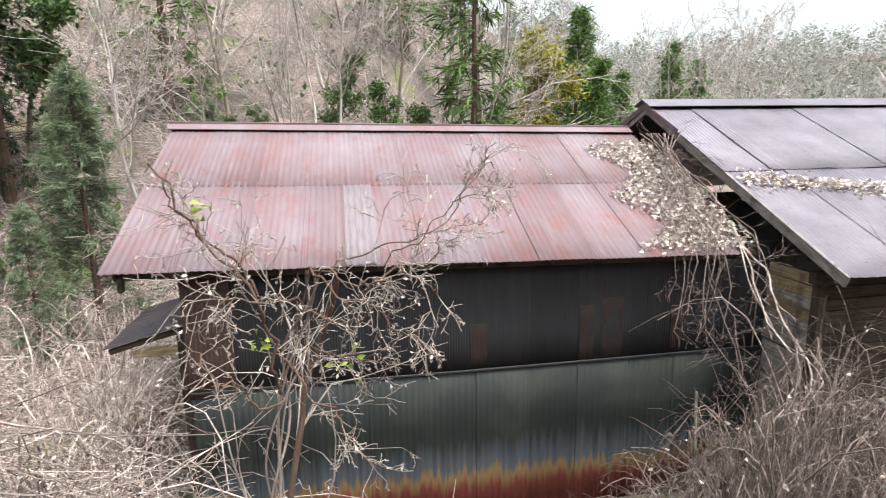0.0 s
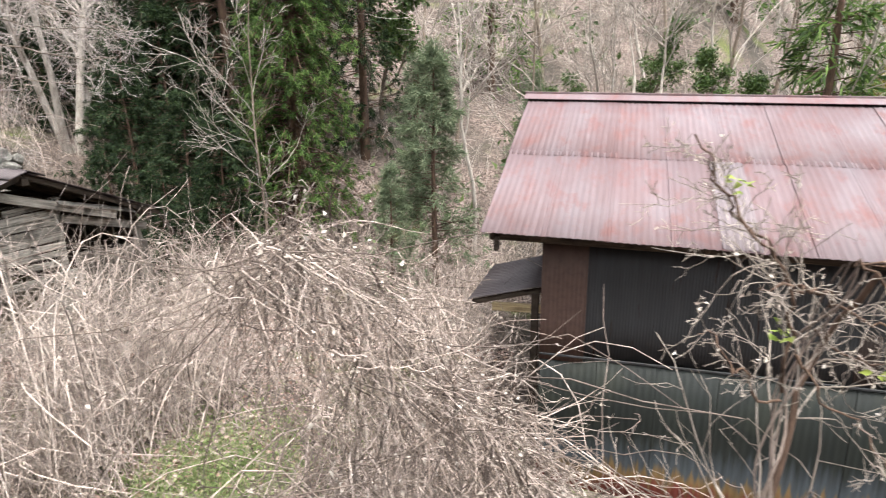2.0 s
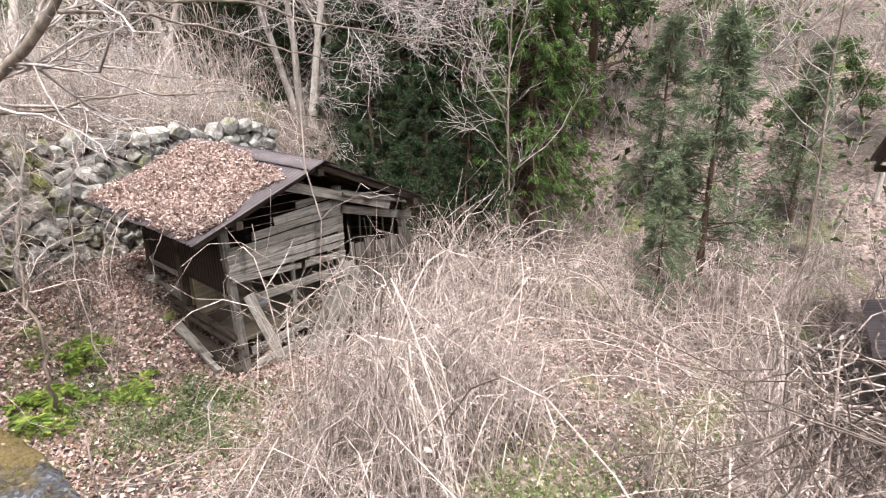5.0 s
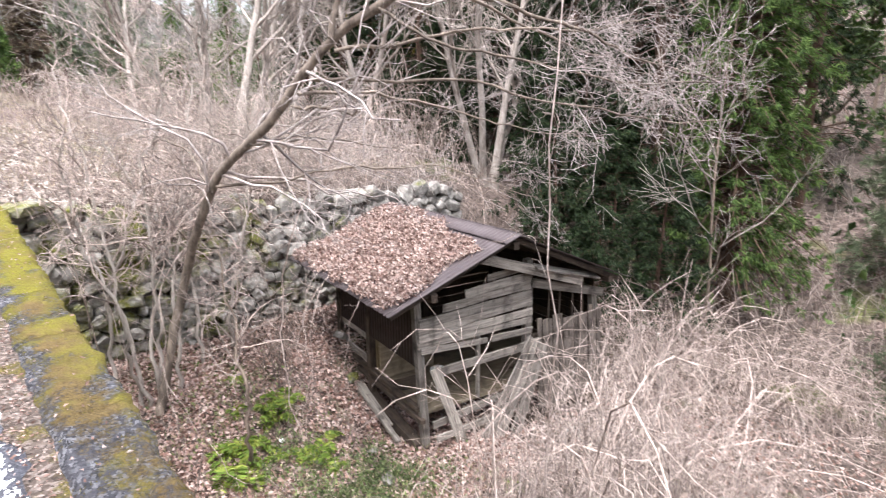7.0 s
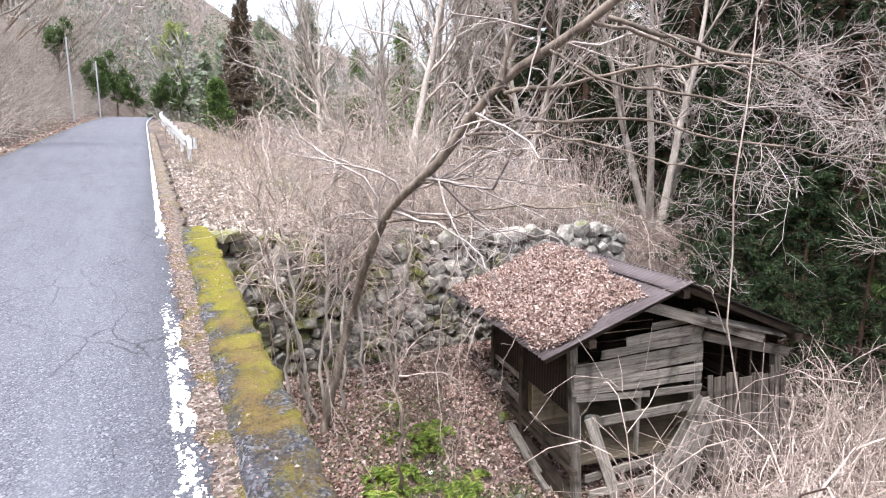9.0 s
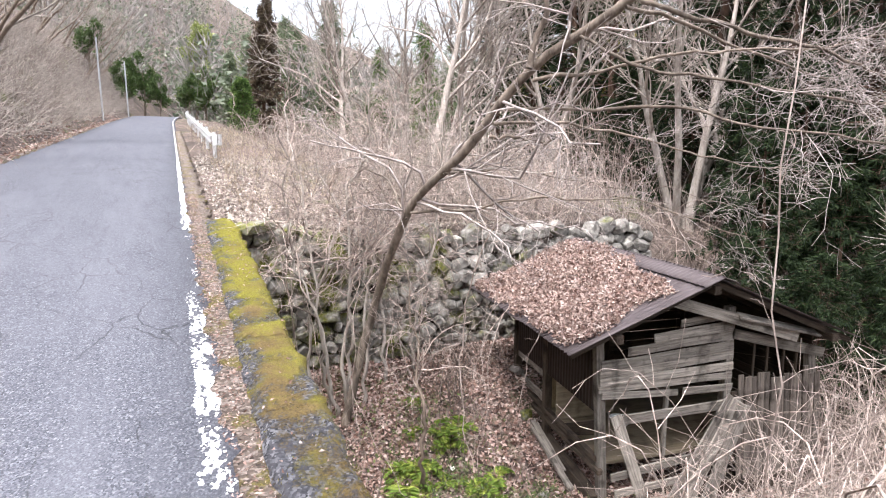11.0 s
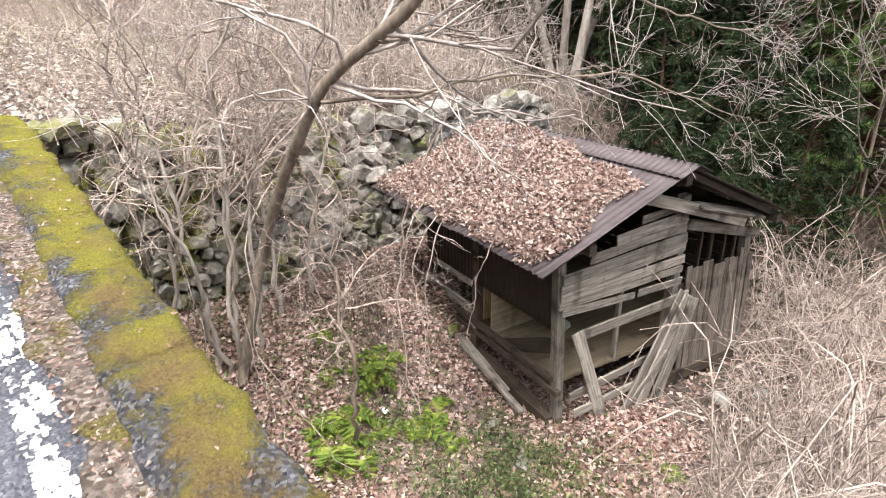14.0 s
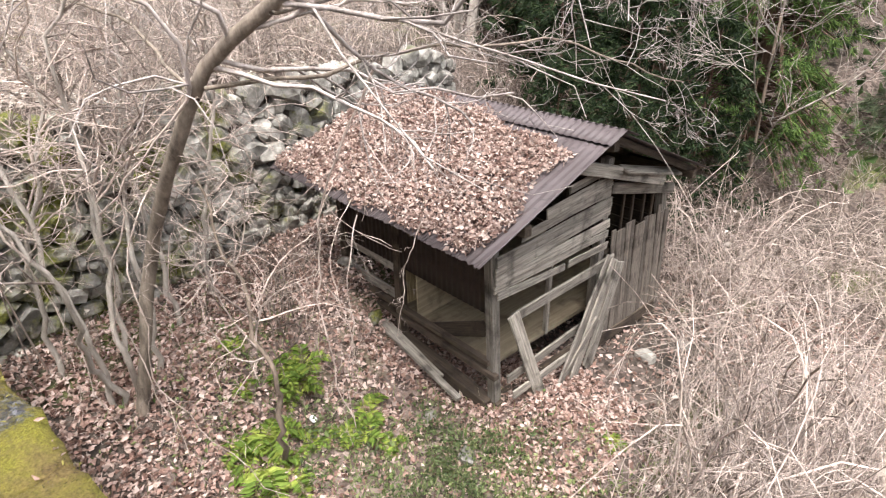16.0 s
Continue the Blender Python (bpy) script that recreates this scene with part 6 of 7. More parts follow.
def build_brush():
    thicket("brambles", "pale dry bramble stems heaped over the clearing", [(-6.2, 4.8, 0.6, 0.5, 1.15), (-6.7, 4.3, 0.5, 0.5, 1.1), (-6.1, 5.6, 0.6, 0.5, 1.1), (-6.9, 5.3, 0.5, 0.5, 1.05), (-6.3, 4.0, 0.35, 0.3, 0.9), (-7.2, 4.0, 0.35, 0.3, 1.0)], 1000, 401, 2.4, 1.6, 0.006, leaves=160, twigs=4)
    thicket("brambles", "matted brown stems under the pale brambles", [(-6.2, 4.8, 0.6, 0.5, 1.0), (-6.7, 4.3, 0.5, 0.5, 1.0), (-6.1, 5.6, 0.6, 0.5, 1.0), (-6.9, 5.3, 0.5, 0.5, 1.0)], 420, 411, 1.6, 1.3, 0.005, BRAMBLE, twigs=5)
    thicket("brambles", "pale dry bramble stems heaped in front of the house", [(-2.2, 2.9, 0.4, 0.3, 1.2), (-1.6, 2.85, 0.35, 0.3, 1.0), (-2.7, 3.4, 0.4, 0.35, 1.15), (-3.2, 4.2, 0.4, 0.4, 1.15), (-3.7, 5.0, 0.4, 0.45, 1.15), (-4.1, 5.7, 0.4, 0.4, 1.1), (-3.0, 5.3, 0.4, 0.5, 0.95), (-2.4, 4.0, 0.35, 0.4, 0.95), (-2.2, 4.9, 0.4, 0.4, 1.15), (-1.7, 4.0, 0.35, 0.4, 1.0), (-2.6, 5.7, 0.4, 0.4, 1.35), (-3.1, 5.8, 0.4, 0.35, 1.45), (-2.6, 5.2, 0.35, 0.3, 1.3)], 600, 402, 1.75, 1.5, 0.0058, leaves=450)
    thicket("brambles", "matted brown stems below the house brambles", [(-2.2, 2.9, 0.4, 0.3, 1.1), (-1.6, 2.85, 0.35, 0.3, 0.9), (-2.7, 3.4, 0.4, 0.35, 1.1), (-3.2, 4.2, 0.4, 0.4, 1.1), (-3.7, 5.0, 0.4, 0.45, 1.1), (-2.4, 4.0, 0.35, 0.4, 0.95), (-2.2, 4.9, 0.4, 0.4, 1.1), (-1.7, 4.0, 0.35, 0.4, 1.0), (-2.9, 5.6, 0.45, 0.4, 1.4)], 780, 412, 1.45, 1.0, 0.005, DRY_BROWN, twigs=4)
    thicket("brambles", "tangle of dry vines beside the timber house", [(3.9, 4.3, 0.4, 0.35, 1.2), (4.6, 4.5, 0.4, 0.3, 1.4), (3.2, 4.7, 0.3, 0.35, 0.7), (4.9, 5.0, 0.3, 0.25, 1.4), (5.6, 4.5, 0.45, 0.35, 1.35), (4.2, 5.5, 0.25, 0.25, 0.9)], 1500, 403, 1.75, 0.7, 0.006, DRY_BROWN, leaves=260)
    thicket("brambles", "low dry brush across the back of the clearing", [(-5.0, 10.9, 1.3, 0.7, 1.1), (-3.3, 7.7, 0.35, 0.8, 1.4), (-3.6, 12.4, 1.1, 0.9, 1.3)], 620, 404, 1.2, 1.0, 0.006, leaves=150)
    thicket("brambles", "dry arching stems along the terrace behind the wall", [(-13.8, 4.6, 0.35, 0.5, 0.8), (-13.7, 5.8, 0.4, 0.8, 1.0), (-13.5, 7.2, 0.4, 0.8, 1.0), (-14.4, 9.0, 1.0, 0.9, 1.0), (-15.0, 6.5, 0.8, 1.2, 0.9)], 900, 405, 1.2, 0.9, 0.0058, leaves=100)
    thicket("brambles", "reddish dry stems by the hut", [(-7.3, 6.6, 0.4, 0.5, 0.85), (-7.9, 8.8, 0.5, 0.5, 0.9), (-7.1, 3.6, 0.4, 0.3, 0.85), (-8.5, 9.8, 0.7, 0.5, 1.1)], 260, 407, 1.5, 1.2, 0.006, leaves=40)
    thicket("brambles", "leafless scrub over the far terrace and field", [(-20, 8, 2.5, 2.0, 1.2), (-26, 7.5, 3, 2.0, 1.1), (-17, 11, 2, 1.5, 1.4), (-34, 9, 4, 2.5, 1.3), (-42, 10, 4, 2.5, 1.5), (-23, 11, 3, 1.5, 1.6)], 1500, 408, 1.9, 1.3, 0.01, twigs=2)
    thicket("brambles", "dark brown scrub along the foot of the cedars", [(-7.8, 10.4, 1.0, 0.7, 1.1), (-9.6, 9.8, 0.8, 0.6, 1.1), (-7.6, 12.0, 1.5, 0.6, 1.2), (-11.5, 9.5, 0.8, 0.5, 1.2), (-12.2, 10.6, 1.0, 0.8, 1.0), (-10.4, 11.6, 1.2, 0.6, 1.2)], 850, 410, 1.3, 1.0, 0.006, DRY_BROWN)
    thicket("brambles", "fine drooping twigs of bushes above the stone wall", [(-13.6, 4.2, 0.3, 0.4, 0.9), (-13.7, 5.1, 0.35, 0.5, 1.0), (-13.8, 6.2, 0.4, 0.6, 0.9)], 260, 409, 2.6, 1.1, 0.005, TWIG, twigs=7)
    thicket("brambles", "loose pale brush in front of the stone wall", [(-12.25, 2.5, 0.2, 0.3, 1.1), (-12.3, 3.5, 0.15, 0.5, 0.9), (-12.4, 4.7, 0.15, 0.5, 0.7)], 45, 406, 2.3, 0.8, 0.0055, leaves=20, twigs=4)
    thicket("brambles", "tan dry brush between the hut and the cedars", [(-7.9, 8.6, 0.45, 0.5, 1.0), (-8.8, 9.3, 0.5, 0.4, 1.0), (-6.9, 9.4, 0.6, 0.5, 0.9), (-5.8, 9.9, 0.6, 0.5, 0.8)], 420, 416, 1.5, 1.1, 0.0055, twigs=4)
    thicket("brambles", "heap of dark twigs between the hut and the stone wall", [(-11.9, 4.5, 0.25, 0.35, 1.0), (-11.4, 4.2, 0.3, 0.2, 0.8)], 110, 417, 0.8, 0.7, 0.005, DRY_BROWN, twigs=5, clear=False)
    build_fallen_bundle()
    # hillside undergrowth
    r = np.random.default_rng(420)
    n = 4200
    x, y = r.uniform(-45, 22, n), 13.0 + 40 * r.random(n) ** 1.7
    ok = y > np.where(x < 2, 13.0, 13.0 + 2.0 * (x - 2) * 0.6)
    x, y = x[ok], y[ok]
    s = np.stack([x, y, ground_z(x, y) - 0.05], -1)
    far = 1 + (y - 13) / 25
    p = wander(r, s, r.normal(size=s.shape) * 0.45 + [0, -0.1, 1.0], r.uniform(0.8, 2.6, len(s)), 5, 0.16, 0.12)
    rad = (0.006 * far)[:, None] * np.linspace(1.2, 0.4, 5)[None]
    q, qr = sprout(r, p, rad, 3, 0.2, 1.0, 0.8, 0.5, 3, 0.22, 0.0, thin=0.7)
    v, f = join([tubes(p, rad, 3), tubes(q, qr, 3)])
    tagged(part("undergrowth", mesh_np("undergrowth", v, f), TWIG), "grey leafless undergrowth covering the hillside", "undergrowth", kind="stuff")
    m = 9000
    x, y = r.uniform(-40, 16, m), 13.5 + 34 * r.random(m) ** 1.6
    keep = (np.sin(x * 0.9 + 1) * np.sin(y * 0.7 + 0.4 * x) > 0.05) & (y > np.where(x < 2, 13.0, 13.0 + 1.4 * (x - 2)))
    x, y = x[keep], y[keep]
    p = np.stack([x, y, ground_z(x, y) + r.uniform(0, 1.1, len(x))], -1)
    v, f = blades(r, p, r.normal(size=p.shape) + [0, 0, 0.4], r.uniform(0.14, 0.36, len(x)), 0.28, 0.3, 0.2)
    tagged(part("undergrowth", mesh_np("undergrowth", v, [f]), BROAD_LEAF), "patches of dwarf bamboo and evergreen scrub", "undergrowth", kind="stuff")
    # bank across the road
    n = 5000
    x = r.uniform(-75, -10, n)
    y = -3.9 - 7 * r.random(n) ** 1.3 + bend_y(x)
    s = np.stack([x, y, ground_z(x, y) - 0.05], -1)
    p = wander(r, s, r.normal(size=s.shape) * 0.4 + [0, 0.5, 0.9], r.uniform(0.5, 1.8, n), 5, 0.16, 0.25)
    rad = 0.013 * np.linspace(1.2, 0.4, 5)[None] * np.ones((n, 1))
    q, qr = sprout(r, p, rad, 2, 0.2, 1.0, 0.8, 0.5, 3, 0.22, 0.0, thin=0.7)
    v, f = join([tubes(p, rad, 3), tubes(q, qr, 3)])
    tagged(part("undergrowth", mesh_np("undergrowth", v, f), TWIG), "dry hanging brush on the roadside bank", "undergrowth", kind="stuff")


def vine(label, line, radius, seed, per=6, ratio=0.12, sway=0.008, material=BRAMBLE):
    """A climbing stem along a line, with short side shoots."""
    r = np.random.default_rng(seed)
    at = pose(*line[0])
    inv = at.inverted()
    t = thing("vine", at, label, "vine", "dry vines")
    P = curve_through(line, 18)[None]
    k = np.cumsum(r.normal(size=P.shape), 1) * sway
    P = P + k - k[:, :1]
    R = radius * np.linspace(1, 0.55, 18)[None] * r.uniform(0.6, 1.2)
    v, f = tubes(P, R, 5)
    part("stem", smooth(mesh_np("stem", v, [f])), material, t, inv)
    q, qr = sprout(r, P, R, per, 0.1, 1.0, 1.0, ratio, 6, 0.35, 0.0, thin=0.5)
    s, sr = sprout(r, q, qr, 3, 0.2, 1.0, 0.9, 0.5, 4, 0.3, -0.05, thin=0.7)
    v, f = join([tubes(q, qr, 3), tubes(s, np.maximum(sr, 0.002), 3)])
    tagged(part("side_growth", mesh_np("side_growth", v, f), material, t, inv), kind="stuff")


def build_vines():
    vine("thin grey vine hanging in front of the clearing", [(-6.3, 3.4, -1.9), (-6.15, 3.15, -0.6), (-6.08, 3.05, 0.4), (-6.0, 3.0, 1.0), (-6.03, 2.98, 1.5), (-5.98, 2.95, 2.4), (-6.1, 2.9, 3.6)], 0.009, 430, 14, 0.09, 0.022)
    for k, line in enumerate(([(-10.2, 4.25, 0.15), (-10.1, 4.0, -0.3), (-10.05, 3.98, -0.75), (-10.2, 3.8, -1.5)], [(-10.6, 4.6, 0.1), (-10.5, 4.1, -0.2), (-10.15, 4.0, -0.9), (-10.0, 3.75, -1.6)], [(-9.7, 4.5, 0.15), (-9.75, 4.3, -0.25), (-9.7, 4.25, -0.6), (-9.72, 4.2, -0.9)], [(-11.1, 4.9, 0.15), (-10.9, 4.5, -0.1), (-10.8, 4.3, -0.6), (-10.9, 4.1, -1.3)])):
        vine("loose grey vine trailing from the hut's eave", line, 0.007, 431 + k, 9, 0.16, 0.014)
    for k, line in enumerate(([(-10.2, 3.1, 1.5), (-10.7, 2.7, 0.9), (-11.0, 2.5, -0.2), (-10.9, 2.6, -1.4)], [(-10.9, 2.95, 0.7), (-10.6, 2.6, 0.2), (-10.75, 2.45, -0.7), (-10.3, 2.7, -1.5), (-9.9, 3.0, -1.85)], [(-11.4, 2.5, 1.8), (-11.6, 2.2, 0.9), (-11.4, 2.3, -0.1), (-11.2, 2.4, -1.2)], [(-9.4, 3.7, 1.5), (-9.9, 3.5, 0.9), (-10.1, 3.4, -0.2), (-9.9, 3.4, -1.4)])):
        vine("pale vine looping down from the leaning tree", line, 0.008, 436 + k, 12, 0.2, 0.03)
    r = np.random.default_rng(442)
    for k in range(13):
        x = 4.15 + r.normal() * 0.22
        roof = [(4.75 + r.normal() * 0.1, 8.6 - 0.1 * k * r.random(), 1.45), (4.55 + r.normal() * 0.12, 7.4, 0.92), (4.4 + r.normal() * 0.18, 6.6, 0.58), (x + 0.1, 6.0, 0.26)]
        drop = [(x, 5.85, -0.15), (x + 0.15 + r.normal() * 0.12, 5.7, -0.8), (4.3 + r.normal() * 0.25, 5.4, -1.4)]
        hang = [(x, 5.86, -0.1), (x - 0.1, 5.84, -0.3 - 0.6 * r.random())]
        vine("dry vine spilling over the roof valley and wall", roof + (drop if k % 5 == 0 else hang), 0.008, 450 + k, 12, 0.16, 0.03, DRY_BROWN)
    # the thick pair that swings down to the bushes
    for k in range(3):
        vine("long pale vine swinging down beside the house", [(4.6, 6.2, 0.35), (4.75 - 0.1 * k, 5.8, -0.1), (4.62, 5.4, -0.6), (4.75 + 0.1 * k, 5.0, -1.0), (4.4, 4.8, -1.6)], 0.013, 480 + k, 10, 0.14, 0.02)


build_leaning_tree()
build_front_shrub()
build_brush()
build_vines()

# ---- leaves, ferns, grass ----
def lay(r, p, size, flat=0.35, width=0.34):
    d = r.normal(size=p.shape) * [1, 1, flat]
    return blades(r, p, d, size, width, 0.35, 0.25)


def build_litter():
    r = np.random.default_rng(500)
    n = 62000
    x, y = r.uniform(-12.6, -2.5, n), 1.5 + 8.0 * r.random(n) ** 1.25
    x[:32000], y[:32000] = r.uniform(-12.6, -8.0, 32000), 1.45 + 4.6 * r.random(32000)
    keep = np.sin(x * 1.3 + 0.5) * np.sin(y * 1.1 + 1) + r.normal(size=n) * 0.6 > -0.75
    keep &= (((x + 10.1) / 1.5) ** 2 + ((y - 4.0) / 0.75) ** 2 > 1) | (r.random(n) < 0.4)
    x, y = x[keep], y[keep]
    v, f = lay(r, np.stack([x, y, ground_z(x, y) + r.uniform(0.0, 0.04, len(x))], -1), r.uniform(0.03, 0.078, len(x)))
    tagged(part("leaf_litter", mesh_np("leaf_litter", v, [f]), DRY_LEAF), "brown fallen leaves covering the ground round the hut", "dead leaves", kind="stuff")
    n = 9000
    x = -12.9 - 12 * r.random(n) ** 1.5
    y = kerb_y(x) + 0.2 + 5.5 * r.random(n) ** 1.3
    v, f = lay(r, np.stack([x, y, ground_z(x, y) + r.uniform(0.0, 0.03, n)], -1), r.uniform(0.04, 0.09, n))
    tagged(part("leaf_litter", mesh_np("leaf_litter", v, [f]), PALE_LEAF), "pale fallen leaves on the terrace beside the road", "dead leaves", kind="stuff")
    n = 4200
    x = r.uniform(-16, 0, n)
    y = np.where(r.random(n) < 0.88, r.uniform(0.8, 0.98, n) + bend_y(x), kerb_y(x) + r.uniform(0.0, 0.36, n))
    z = road_z(x) + np.where(y > kerb_y(x) + 0.01, 0.072, 0.018)
    v, f = lay(r, np.stack([x, y, z], -1), r.uniform(0.01, 0.034, n), 0.3, 0.22)
    tagged(part("leaf_litter", mesh_np("leaf_litter", v, [f]), DRY_LEAF), "crumbled leaves and twigs along the kerb", "dead leaves", kind="stuff")
    n = 3000
    x = r.uniform(-60, 0, n)
    y = -3.2 - 0.9 * r.random(n) + bend_y(x)
    v, f = lay(r, np.stack([x, y, np.maximum(ground_z(x, y), road_z(x)) + 0.03], -1), r.uniform(0.06, 0.14, n))
    tagged(part("leaf_litter", mesh_np("leaf_litter", v, [f]), DRY_LEAF), "fallen leaves along the foot of the bank", "dead leaves", kind="stuff")
    # heap on the hut's roof: thick towards the eave, bare by the ridge
    n = 26000
    a, b = r.uniform(-0.6, 1.15, n), r.uniform(-0.35, 2.85, n)
    edge = 0.8 + 0.42 * np.clip((b - 0.2) / 1.6, 0, 1) + 0.06 * np.sin(b * 7)
    keep = (a < edge) & (b > -0.27 + 0.07 * np.sin(a * 6) + np.clip(a, 0, 1) * 0.16) & (a > -0.58 + 0.05 * np.sin(b * 9))
    a, b = a[keep], b[keep]
    z = 2.05 + (a + 0.62) * (0.69 / 1.78) + 0.014 + r.uniform(0, 1, len(a)) * (0.06 + 0.03 * np.sin(a * 5 + 1) * np.sin(b * 4)) * np.clip((edge[keep] - a) * 4, 0.1, 1)
    P = np.array(HUT)[:3]
    w = np.stack([a, b, z], -1) @ P[:, :3].T + P[:, 3]
    v, f = lay(r, w, r.uniform(0.022, 0.062, len(a)), 0.6)
    tagged(part("leaf_heap", mesh_np("leaf_heap", v, [f]), mat_leaf("brown_heap_leaf", [(0.15, 0.085, 0.07), (0.34, 0.235, 0.195), (0.48, 0.365, 0.315), (0.62, 0.52, 0.465)], 0.2)), "thick layer of brown dead leaves on the hut's roof", "dead leaves", kind="stuff")
    # drift in the valley between the two house roofs
    n = 3000
    y = 6.05 + 2.7 * r.random(n)
    left = 3.55 + 0.25 * np.sin(y * 5) + 0.4 * (y - 6.0) / 2.5
    x = left + (4.85 - left) * r.random(n) ** 0.8
    z = 0.24 + (y - 6.0) * 0.43 + roof_z(x) + 0.02 + r.uniform(0, 0.07, n)
    v, f = lay(r, np.stack([x, y, z], -1), r.uniform(0.03, 0.09, n), 0.5)
    tagged(part("leaf_drift", mesh_np("leaf_drift", v, [f]), PALE_LEAF), "bleached leaves drifted into the roof valley", "dead leaves", kind="stuff")
    n = 800
    x = 5.05 + 2.6 * r.random(n)
    y = 6.75 - 0.22 * (x - 5.0) + r.normal(size=n) * 0.09
    z = 0.06 + (y - 4.9) * (1.84 / 4.23) + 0.03 + r.uniform(0, 0.05, n)
    v, f = lay(r, np.stack([x, y, z], -1), r.uniform(0.03, 0.085, n), 0.5)
    tagged(part("leaf_drift", mesh_np("leaf_drift", v, [f]), PALE_LEAF), "line of bleached leaves on the mauve roof", "dead leaves", kind="stuff")


def build_moss():
    """Fuzz of moss and needles that blurs the coping's edges."""
    r = np.random.default_rng(505)
    n = 15000
    x = -12.9 + 9.5 * r.random(n) ** 0.8
    s = r.random(n)
    y = kerb_y(x) + 0.015 + 0.35 * s
    patch = np.sin(x * 5.3 + 2 * s) + np.sin(x * 11.1 + 7 * s + 1) + np.sin(s * 9 + x * 2.1) > -0.5
    x, y = x[patch], y[patch]
    p = np.stack([x, y, road_z(x) + 0.05 + r.normal(size=len(x)) * 0.005], -1)
    v, f = slivers(r, p, r.normal(size=p.shape) * [1, 1, 0.5] + [0, 0, 0.7], r.uniform(0.008, 0.022, len(x)), 0.12)
    fuzz = mat_leaf("moss_fuzz", [(0.06, 0.048, 0.014), (0.15, 0.125, 0.028), (0.26, 0.23, 0.05)], 0.2)
    tagged(part("moss", mesh_np("moss", v, [f]), fuzz), "short olive moss growing on the coping", "moss", kind="stuff")


def frond(seed, size):
    """One fern frond that arches out along +x, with paired leaflets."""
    r = np.random.default_rng(seed)
    p = wander(r, np.zeros((1, 3)), np.array([[1.0, 0, 1.1]]), np.array([size]), 10, 0.04, 0.55)
    v, f = tubes(p, 0.003 * np.linspace(1, 0.4, 10)[None], 3)
    at, way, ln = [], [], []
    for k in range(2, 10):
        tan = unit(p[0, k] - p[0, k - 1])
        for u in (0.0, 0.5):
            q = p[0, k - 1] * (1 - u) + p[0, k] * u
            side = unit(np.cross(tan, [0, 0, 1.0]))
            for s in (-1, 1):
                at.append(q)
                way.append(side * s + tan * 0.45)
                ln.append(size * 0.28 * math.sin(math.pi * min(1, (k + u) / 10.5)) + 0.01)
    lv, lf = blades(r, np.array(at), np.array(way), np.array(ln), 0.16, 0.1, 0.15)
    v, f = join([(v, f), (lv, lf)])
    return mesh_np("frond", v, f)


def build_ferns():
    forms = [frond(510 + k, 0.42) for k in range(5)]
    r = np.random.default_rng(515)
    for x, y, s in ((-10.9, 4.0, 1.0), (-10.75, 3.8, 0.9), (-10.4, 3.05, 1.15), (-10.55, 3.2, 0.9), (-10.3, 3.5, 0.7), (-10.15, 3.15, 0.8), (-10.95, 3.75, 0.7), (-10.15, 3.8, 0.6), (-11.0, 3.35, 0.55), (-9.75, 4.0, 0.5), (-11.4, 3.6, 0.5), (-8.1, 5.35, 0.45), (-10.65, 3.0, 0.75), (-10.04, 3.87, 0.8), (-10.58, 3.3, 0.95), (-10.2, 4.15, 0.75)):
        t = thing("fern", Matrix.Translation((x, y, float(ground_z(x, y)))), "bright yellow-green fern among dead leaves", "fern", "ferns by the hut")
        n = int(r.integers(5, 8))
        for k in range(n):
            part("frond", forms[r.integers(5)], FERN_LEAF, t, Matrix.Rotation(6.283 * k / n + r.normal() * 0.25, 4, "Z") @ Matrix.Rotation(r.normal() * 0.15, 4, "Y") @ Matrix.Scale(s * r.uniform(0.75, 1.15), 4))


def blades_of_grass(r, x, y, h, w=0.006):
    s = np.stack([x, y, ground_z(x, y) - 0.01], -1)
    p = wander(r, s, r.normal(size=s.shape) * 0.45 + [0, 0, 1], h, 3, 0.1, 0.35)
    return tubes(p, w * np.linspace(1, 0.2, 3)[None] * np.ones((len(x), 1)), 3)


